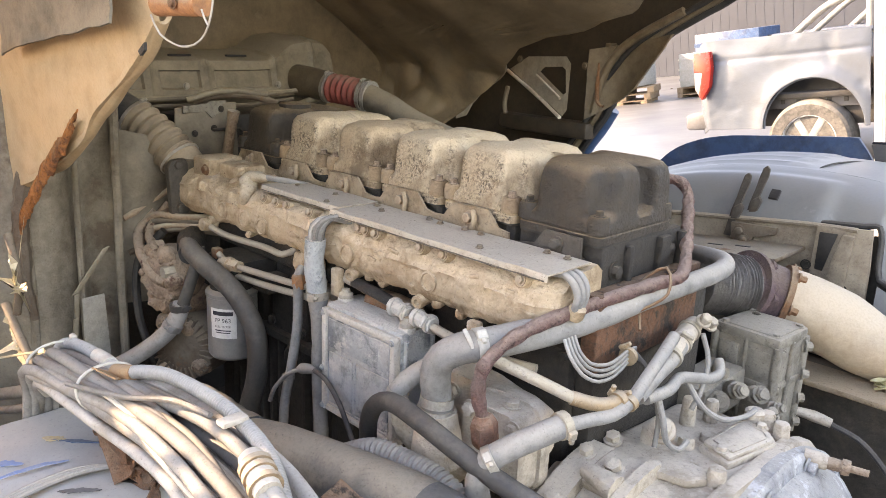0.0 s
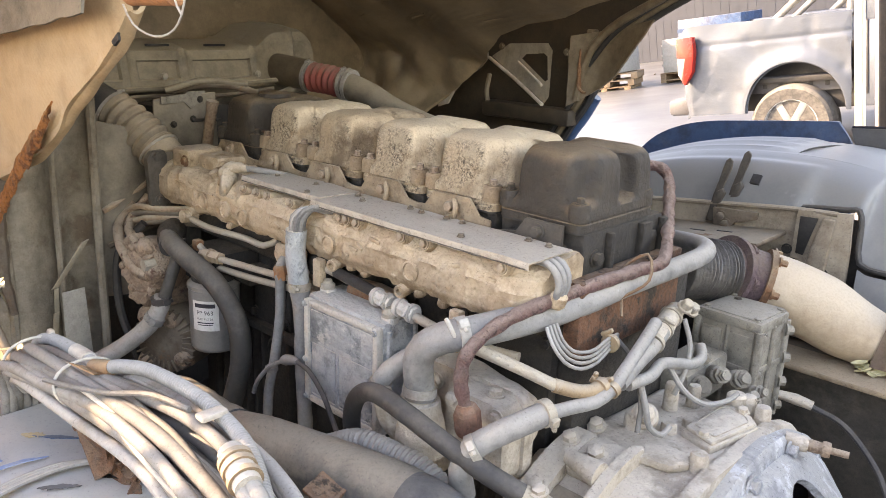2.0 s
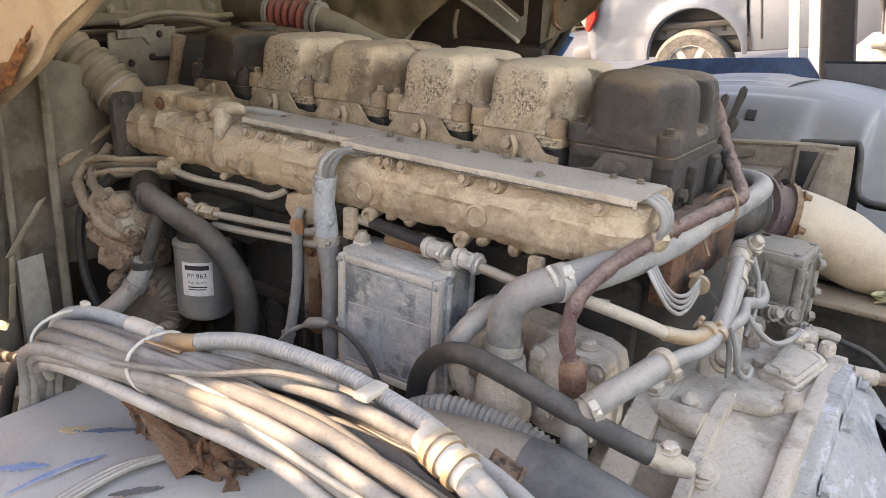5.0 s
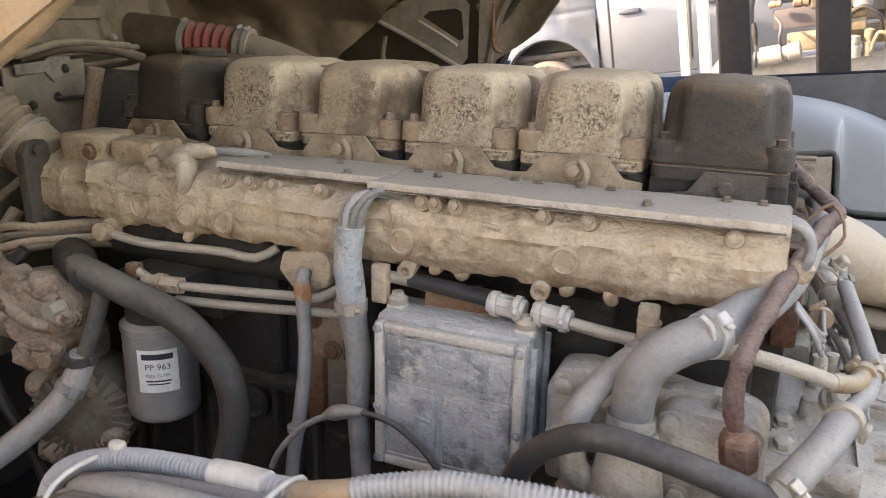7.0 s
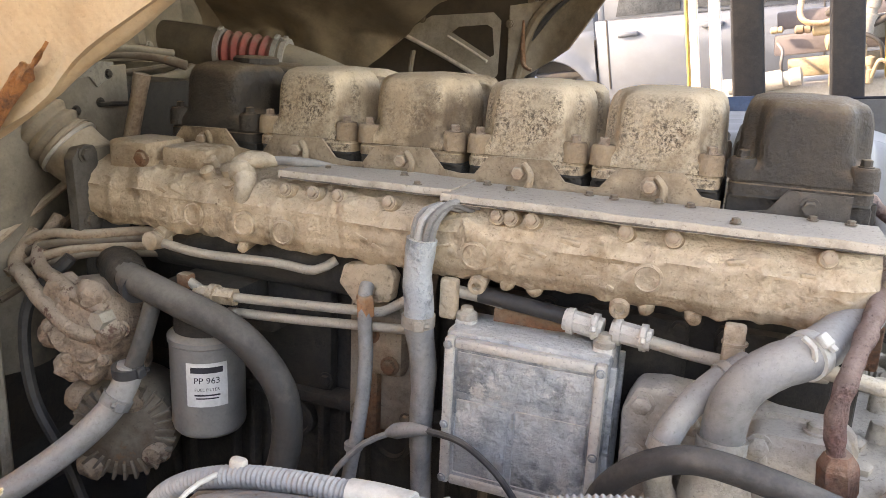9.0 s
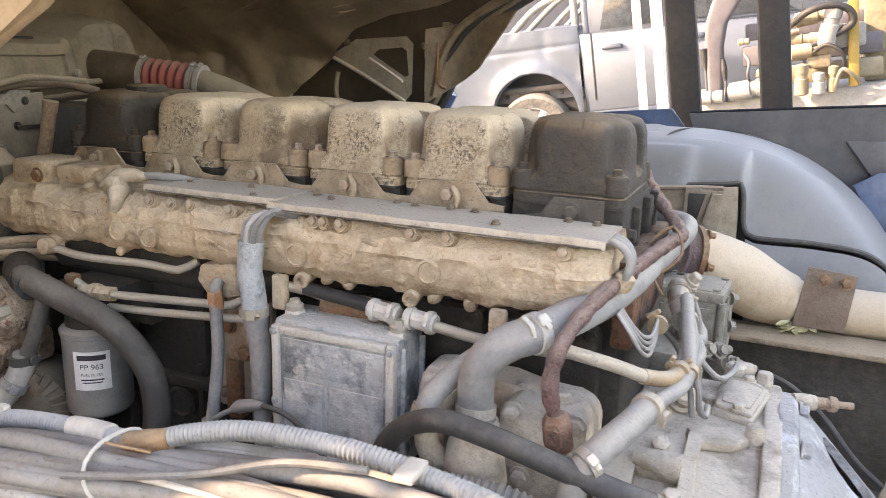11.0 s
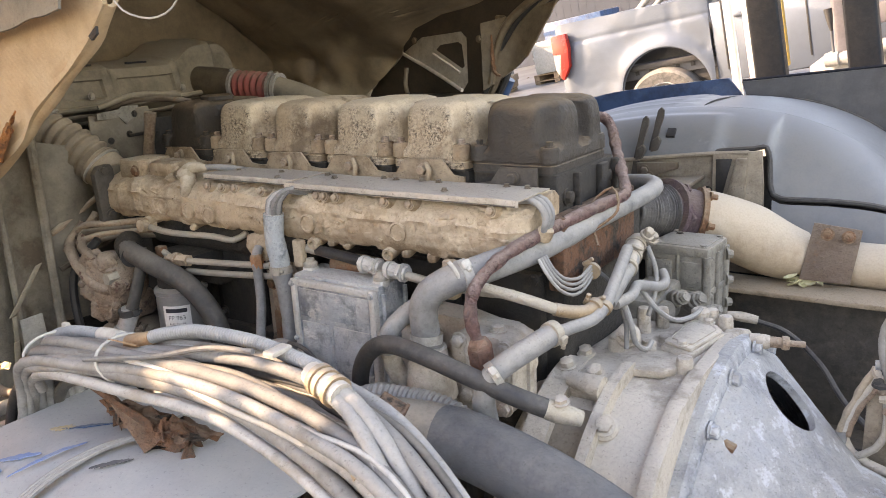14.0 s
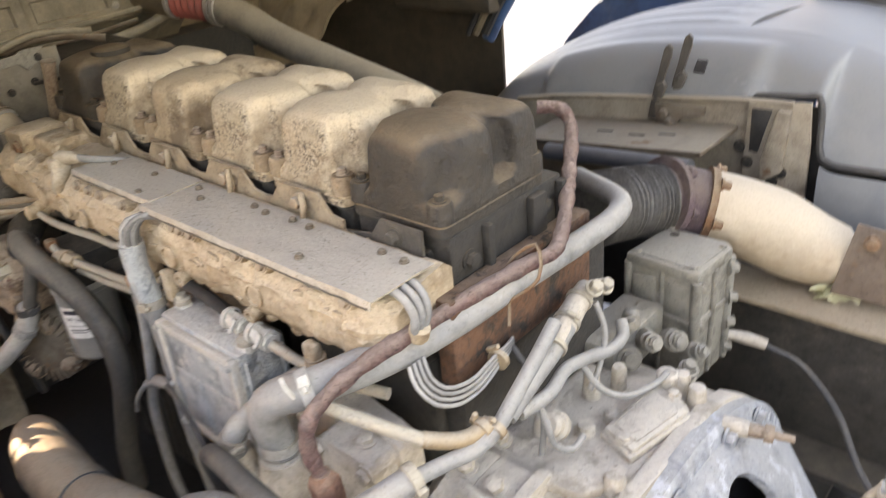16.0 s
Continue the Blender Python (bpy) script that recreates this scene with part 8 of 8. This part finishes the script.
for pts, r_, m_ in (([(0.862, 0.288, 0.988), (0.868, 0.285, 0.955), (0.880, 0.282, 0.92), (0.895, 0.28, 0.88)], 0.010, "rubber_grey"), ([(0.866, 0.29, 0.98), (0.88, 0.285, 0.955), (0.91, 0.28, 0.942), (0.945, 0.275, 0.935)], 0.0085, "cast_grey"), ([(0.858, 0.29, 0.97), (0.845, 0.285, 0.93), (0.828, 0.28, 0.90)], 0.009, "alu_pale"), ([(0.925, 0.28, 1.06), (0.928, 0.278, 1.01), (0.915, 0.276, 0.975), (0.89, 0.276, 0.955)], 0.006, "cast_mid")):
    pipe(t, "hose", pts, r_, m_, sides=10, lumps=0.08)
rng = random.Random(21)
for k in range(16):
    p = Vector((0.905 + 0.06 * rng.random(), 0.262 + 0.03 * rng.random(), 1.045 + 0.065 * rng.random()))
    q = Vector((rng.uniform(-1, 1), rng.uniform(-0.5, 0.5), rng.uniform(-1, 1))).normalized() * 0.018
    bm = mesh()
    tube(bm, [p, p + q * 0.5, p + q], [0.0055, 0.0075, 0.0045], 6)
    part("fitting", bm, ("cast_grey", "crust", "rubber", "cast_dim")[k % 4], t)
block_part(t, "bracket", (0.895, 0.30, 0.93), (0.955, 0.306, 1.07), "plate_rust", 0.003)

# ---- the yard beyond: pickup, machine, clutter ----
F = pose(-2.60, 6.76, 0) @ Matrix.Scale(1.05, 4)
t = thing("pickup_truck", "dented silver pickup truck parked in the sun", "car", (2.5, 0.9, 0))
WX = 1.04


def side_outline(x0, x1, top, holes):
    """Points of a side panel from x0 to x1 with round wheel openings along its lower edge."""
    pts = [(x0, 0.52)]
    for c in holes:
        if x0 < c < x1:
            pts += [(c - 0.43 * math.cos(radians(a)), 0.50 + 0.43 * math.sin(radians(a))) for a in range(3, 178, 9)]
    pts += [(x1, 0.46)]
    return pts + top


bm = mesh()
NU, NV = 84, 50
rows_ = []
for i in range(NU + 1):
    x = 0.0 + 1.51 * i / NU
    rows_.append([])
    for j in range(NV + 1):
        z = 0.50 + (0.835 - 0.025 * x) * j / NV - 0.04 * max(0, (0.06 - x) / 0.06)
        d = math.hypot(x - WX, z - 0.50)
        y = -0.030 - 0.026 * math.sin(math.pi * min(1, (z - 0.42) / 0.96)) - 0.028 * math.exp(-((d - 0.44) / 0.085) ** 2)
        y += 0.008 * math.exp(-((z - 1.14) / 0.022) ** 2) + 0.05 * max(0, (0.10 - x) / 0.10) ** 2
        y += 0.020 * noise.noise(Vector((x * 2.6, z * 3.4, 2.0))) + 0.016 * max(0, noise.noise(Vector((x * 5.5, z * 6.5, 7.0))) - 0.15)
        rows_[-1].append(bm.verts.new((x, y, z)))
for i in range(NU):
    for j in range(NV):
        q = [rows_[i][j], rows_[i + 1][j], rows_[i + 1][j + 1], rows_[i][j + 1]]
        if min(math.hypot(v.co.x - WX, v.co.z - 0.50) for v in q) > 0.42:
            bm.faces.new(q)
bmesh.ops.delete(bm, geom=[v for v in bm.verts if not v.link_faces], context="VERTS")
for v in bm.verts:
    d = math.hypot(v.co.x - WX, v.co.z - 0.50)
    if v.is_boundary and d < 0.46 and v.co.z > 0.51:
        v.co.x, v.co.z = WX + (v.co.x - WX) * 0.435 / d, 0.50 + (v.co.z - 0.50) * 0.435 / d
bmesh.ops.solidify(bm, geom=bm.faces[:], thickness=-0.012)
part("bed_side", bm, "car", t)
bm = mesh()
prism(bm, side_outline(1.525, 4.95, [(5.0, 0.9), (4.9, 1.05), (3.75, 1.13), (1.525, 1.22)], [4.25]), XZ, 0.05, 0.012)
part("cab_side", bm, "car", t)
bm = mesh()
prism(bm, [(1.54, 1.20), (3.6, 1.16), (2.85, 1.72), (2.6, 1.80), (1.80, 1.80), (1.64, 1.74)], Matrix.Translation((0, 0.06, 0)) @ XZ, 0.03, 0.012)
part("upper_cab", bm, "car", t)
for p in ([(1.70, 1.235), (2.25, 1.23), (2.25, 1.68), (1.82, 1.70)], [(2.36, 1.23), (3.30, 1.19), (2.78, 1.66), (2.36, 1.68)]):
    bm = mesh()
    prism(bm, p, Matrix.Translation((0, 0.022, 0)) @ XZ, 0.006, 0.002)
    part("window", bm, "glass", t, "dark side window")
for x in (1.62, 2.30, 3.35):
    block_part(t, "door_gap", (x, -0.056, 0.62), (x + 0.014, -0.05, 1.22), "black", 0.001)
for x in (1.72, 2.42):
    block_part(t, "door_handle", (x, -0.085, 1.06), (x + 0.18, -0.05, 1.10), "car", 0.012, "chrome door handle")
block_part(t, "cargo_floor", (0.05, 0.0, 0.75), (1.6, 1.7, 0.80), "black", 0.005)
block_part(t, "far_bed_side", (0.05, 1.65, 0.75), (1.50, 1.72, 1.29), "car", 0.01)
block_part(t, "tailgate", (0.0, 0.0, 0.62), (0.05, 1.72, 1.26), "car", 0.015)
block_part(t, "cab_back", (1.54, 0.02, 0.8), (1.60, 1.7, 1.76), "car", 0.02)
block_part(t, "roof", (1.64, 0.05, 1.76), (2.8, 1.68, 1.83), "car", 0.03)
block_part(t, "bonnet", (3.5, 0.0, 1.05), (4.95, 1.72, 1.14), "car", 0.03)
block_part(t, "underbody", (0.2, 0.1, 0.5), (4.8, 1.6, 0.76), "black", 0.02)
block_part(t, "frame_beam", (0.45, 0.06, 0.66), (1.62, 0.11, 0.78), "board", 0.005, "dark chassis beam with holes")
for x in (0.72, 0.86, 1.12, 1.26):
    block_part(t, "beam_hole", (x, 0.056, 0.70), (x + 0.04, 0.061, 0.74), "black", 0.002)
block_part(t, "arch_liner", (0.52, 0.20, 0.50), (1.56, 0.24, 1.05), "black", 0.01, "dark inside of the wheel arch")
block_part(t, "bumper", (-0.19, -0.02, 0.50), (0.13, 1.72, 0.655), "board", 0.035, "dark grey rear bumper")
bm = mesh()
prism(bm, [(0.03, 0.84), (0.06, 0.80), (0.14, 0.92), (0.165, 1.10), (0.155, 1.24), (-0.005, 1.24), (-0.005, 1.06), (0.085, 1.06)], Matrix.Translation((0, -0.075, 0)) @ XZ, 0.07, 0.006)
tl = part("tail_lamp", bm, "lamp_red", t, "red and white tail lamp")
bm = mesh()
prism(bm, [(-0.005, 0.90), (0.028, 0.845), (0.083, 1.055), (-0.005, 1.055)], Matrix.Translation((0, -0.073, 0)) @ XZ, 0.066, 0.004)
part("white_lens", bm, "load_white", tl)
for y in (0.12, 1.55):
    for dx, r in ((0.0, 0.032), (0.16, 0.026)):
        pipe(t, "roll_bar", [(0.78 + dx, y, 1.26), (1.06 + dx, y, 1.48), (1.26 + dx * 0.6, y, 1.56), (1.46, y, 1.57)], r, "load_white", sides=12)
    pipe(t, "bed_rail", [(0.06, y - 0.08, 1.30), (0.8, y - 0.08, 1.295), (1.5, y - 0.08, 1.285)], 0.02, "car", sides=10)
pipe(t, "roll_bar_post", [(1.46, 0.10, 1.25), (1.46, 0.10, 1.42), (1.46, 0.10, 1.58)], 0.035, "load_white", sides=12)
bm = mesh()
tube(bm, [(WX - 0.43 * math.cos(radians(a)), -0.052, 0.50 + 0.43 * math.sin(radians(a))) for a in range(0, 181, 10)], 0.010, 8)
part("arch_lip", bm, "car", t)
for x in (WX - 0.04, 4.25):
    bm = mesh()
    lathe(bm, [(0.22, -0.12), (0.34, -0.12), (0.362, -0.09), (0.370, -0.03), (0.370, 0.05), (0.357, 0.10), (0.33, 0.12), (0.24, 0.115), (0.225, 0.09)], aim((x, 0.06, 0.370), (0, -1, 0)), 44)
    wh = part("wheel", bm, "tyre", t, "dusty tyre")
    bm = mesh()
    lathe(bm, [(0.225, 0.085), (0.235, 0.095), (0.24, 0.11), (0.23, 0.11), (0.21, 0.05), (0.05, 0.045)], aim((x, 0.06, 0.370), (0, -1, 0)), 36)
    part("rim", bm, "alu", wh)
    for k in range(6):
        m4 = aim((x, 0.06, 0.370), (0, -1, 0)) @ Matrix.Rotation(k * math.pi / 3, 4, "Z")
        bm = mesh()
        box(bm, (0.03, -0.035, 0.06), (0.225, 0.035, 0.095), 0.012, 2, m4)
        part("spoke", bm, "load_white", wh)

F = Matrix()
MX = ENG @ Vector((0.95, 4.6, 0.6))
t = thing("yellow_machine", "cream and yellow construction machine with hoses, half hidden", "machine", (MX.x, MX.y, 0))
for nm, lo, hi, m_, l_ in (("body", (-0.80, 0.10, 0.25), (1.6, 0.8, 0.78), "load_white", "white dusty lower body"), ("rear_body", (0.30, 0.25, 0.78), (1.6, 0.8, 1.9), "cream", ""),
                     ("cross_beam", (-0.34, 0.16, 0.82), (0.40, 0.26, 0.935), "cream", "tan cross beam"), ("cross_beam", (-0.42, 0.20, 0.96), (0.40, 0.30, 1.09), "panel_lilac", "lilac-grey cross beam"), ("cross_beam", (-0.40, 0.28, 1.12), (0.40, 0.36, 1.23), "panel_lilac", "lilac-grey cross beam"),
                     ("post", (0.20, 0.05, 0.78), (0.26, 0.11, 2.2), "yellow", "yellow upright"), ("post", (-0.98, 0.30, 0.78), (-0.955, 0.33, 2.2), "yellow", "thin yellow upright"), ("valve_block", (-0.03, 0.02, 0.92), (0.10, 0.15, 1.00), "cream", ""), ("seat_pan", (0.12, 0.10, 1.02), (0.30, 0.24, 1.16), "load_white", "")):
    block_part(t, nm, (MX.x + lo[0], MX.y + lo[1], lo[2]), (MX.x + hi[0], MX.y + hi[1], hi[2]), m_, 0.015, l_)
bm = mesh()
loft(bm, [[(MX.x + x - 0.06 + px, MX.y + 0.18 + py, z) for px, py in rounded(w, 0.10, 0.03, 4)] for x, z, w in ((-0.54, 0.78, 0.11), (-0.53, 0.95, 0.11), (-0.53, 1.12, 0.12), (-0.51, 1.26, 0.14), (-0.45, 1.38, 0.18), (-0.38, 1.48, 0.22), (-0.30, 1.60, 0.24))])
part("boom", bm, "panel_lilac", t, "curved lilac-grey boom")
for p, d, s, ln, m_ in (((-0.20, 0.05, 1.115), (1, -0.1, -0.06), 0.038, 0.26, "cream"), ((-0.30, 0.05, 1.125), (1, -0.1, -0.06), 0.026, 0.09, "rust_grey"), ((-0.13, 0.02, 1.03), (1, 0.1, 0.05), 0.048, 0.22, "cream"), ((-0.07, 0.02, 0.76), (0.03, -0.05, 1), 0.042, 0.19, "cream"), ((0.03, 0.0, 0.76), (0.0, -0.05, 1), 0.036, 0.13, "load_white"), ((0.10, 0.02, 0.76), (0.1, -0.05, 1), 0.030, 0.16, "cream"), ((0.07, 0.02, 1.05), (0.25, -0.1, 1), 0.055, 0.24, "load_white"), ((-0.70, 0.06, 0.80), (1, -0.1, 0), 0.045, 0.16, "load_white"), ((-0.50, 0.05, 0.82), (1, -0.1, 0.1), 0.060, 0.24, "load_white"), ((-0.10, 0.06, 1.22), (1, 0, 0.1), 0.045, 0.24, "cream"), ((-0.44, 0.12, 1.13), (1, -0.1, 0), 0.022, 0.07, "cream")):
    bm = mesh()
    lathe(bm, [(s * 0.55, 0), (s, 0.008), (s, ln * 0.55), (s * 0.8, ln * 0.57), (s * 0.8, ln * 0.7), (s * 0.95, ln * 0.72), (s * 0.95, ln), (s * 0.3, ln + 0.008)], aim((MX.x + p[0], MX.y + p[1], p[2]), d), 20)
    part("cylinder", bm, m_, t)
for pts, r, m_ in (([(-0.12, 0.02, 1.20), (-0.02, -0.05, 1.27), (0.10, -0.05, 1.29), (0.20, -0.02, 1.25), (0.22, 0.0, 1.17), (0.12, 0.0, 1.11), (-0.01, 0.02, 1.06)], 0.022, "black"), ([(-0.26, 0.05, 1.30), (-0.27, 0.0, 1.22), (-0.24, -0.02, 1.17), (-0.16, -0.01, 1.15), (-0.08, 0.02, 1.16)], 0.018, "brass"), ([(0.0, 0.0, 1.02), (0.08, -0.05, 1.06), (0.16, -0.05, 1.0), (0.18, 0.0, 0.9)], 0.012, "black"), ([(-0.40, 0.1, 1.05), (-0.37, 0.02, 1.0), (-0.38, 0.0, 0.92), (-0.36, 0.08, 0.84)], 0.010, "board"), ([(0.12, 0.0, 0.80), (0.16, -0.04, 0.90), (0.22, -0.02, 0.86), (0.26, 0.05, 0.80)], 0.012, "cream")):
    pipe(t, "hydraulic_hose", [(MX.x + x, MX.y + y, z) for x, y, z in pts], r, m_, sides=10)
for x, z in ((-0.64, 1.0), (-0.52, 0.92)):
    pipe(t, "lever", [(MX.x + x, MX.y + 0.06, 0.76), (MX.x + x, MX.y + 0.05, 0.88), (MX.x + x, MX.y + 0.05, z)], 0.008, "board", sides=8)
    pipe(t, "knob", [(MX.x + x, MX.y + 0.05, z - 0.02), (MX.x + x - 0.004, MX.y + 0.05, z + 0.05), (MX.x + x - 0.008, MX.y + 0.05, z + 0.12)], [0.010, 0.020, 0.026] if z > 0.95 else [0.012, 0.020, 0.012], "black", sides=10)

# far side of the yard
# the shed's shade lies in its wall colour, nothing casts it
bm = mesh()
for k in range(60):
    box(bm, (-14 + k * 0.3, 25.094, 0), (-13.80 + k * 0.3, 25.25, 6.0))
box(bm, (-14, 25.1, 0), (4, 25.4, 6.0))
solo("blue_shed_wall", bm, "blue_wall_shaded", "blue-grey ribbed sheet metal shed far across the yard", "building", (-5, 25.1, 0), kind="structure")
bm = mesh()
box(bm, (-45, 32, 0), (60, 32.4, 5.0))
solo("far_wall", bm, "wall", "plain pale wall closing the yard far away", "wall", (0, 32, 0), kind="structure")


def pallet(x, y, z, rot, n):
    t = thing("pallet", "wooden pallet with boards and blocks", "pallet", (x, y, z), "stack of pallets")
    m4 = Matrix.Translation((x, y, z)) @ Matrix.Rotation(rot, 4, "Z")
    for k in range(5):
        block_part(t, "board", (-0.6, -0.4 + k * 0.18, 0.11), (0.6, -0.29 + k * 0.18, 0.135), "wood", 0.003, m=m4)
    for k in range(3):
        block_part(t, "bearer", (-0.6 + 0.53 * k, -0.4, 0.0), (-0.46 + 0.53 * k, 0.43, 0.11), "wood", 0.003, m=m4)
    return t


for k in range(4):
    pallet(-8.6 + 0.06 * k, 14.6, 0.14 * k, 0.2 + 0.05 * k, k)
for k in range(3):
    pallet(-7.0, 15.6, 0.14 * k, -0.1, k)
rng = random.Random(8)


def crate(x, y, z, w, d, h, material, label):
    bm = mesh()
    box(bm, (x - w / 2, y - d / 2, z), (x + w / 2, y + d / 2, z + h), 0.02)
    for k in range(3):
        box(bm, (x - w / 2 - 0.01, y - d / 2 - 0.012, z + h * (0.2 + 0.3 * k)), (x + w / 2 + 0.01, y - d / 2, z + h * (0.26 + 0.3 * k)))
    solo("crate", bm, material, label, "crate", (x, y, z))


crate(-8.5, 14.6, 0.57, 1.0, 0.9, 1.0, "load_white", "white wrapped load standing on the pallets")
crate(-7.0, 15.6, 0.43, 1.0, 0.9, 0.7, "load_white", "white wrapped load standing on the pallets")
crate(-9.8, 15.2, 0, 0.8, 0.8, 1.2, "blue", "blue plastic crate across the yard")
crate(-7.6, 18.2, 0, 1.6, 1.2, 1.5, "blue", "blue steel bin across the yard")
crate(-5.8, 18.4, 0, 1.8, 1.2, 1.3, "post", "dark steel scrap bin across the yard")
crate(-4.2, 18.0, 0, 1.4, 1.2, 1.2, "load_white", "white cabinet among the scrap")
bm = mesh()
for k in range(220):
    c = Vector((rng.gauss(-5.2, 1.7), rng.gauss(18.6, 0.5), 0))
    h = abs(rng.gauss(0.0, 0.45)) * max(0.1, 1 - abs(c.x + 5.2) / 3.5)
    s = rng.uniform(0.06, 0.22)
    box(bm, (-s * rng.uniform(1, 4), -s * 0.5, 0), (s, s * 0.5, s * 0.4), 0, 2, Matrix.Translation((c.x, c.y, h)) @ Euler((rng.uniform(-0.6, 0.6), rng.uniform(-0.6, 0.6), rng.uniform(0, 6))).to_matrix().to_4x4())
solo("scrap_heap", bm, "rust_grey", "heap of rusty scrap pieces across the yard", "scrap", (-5.2, 18.6, 0), kind="stuff")
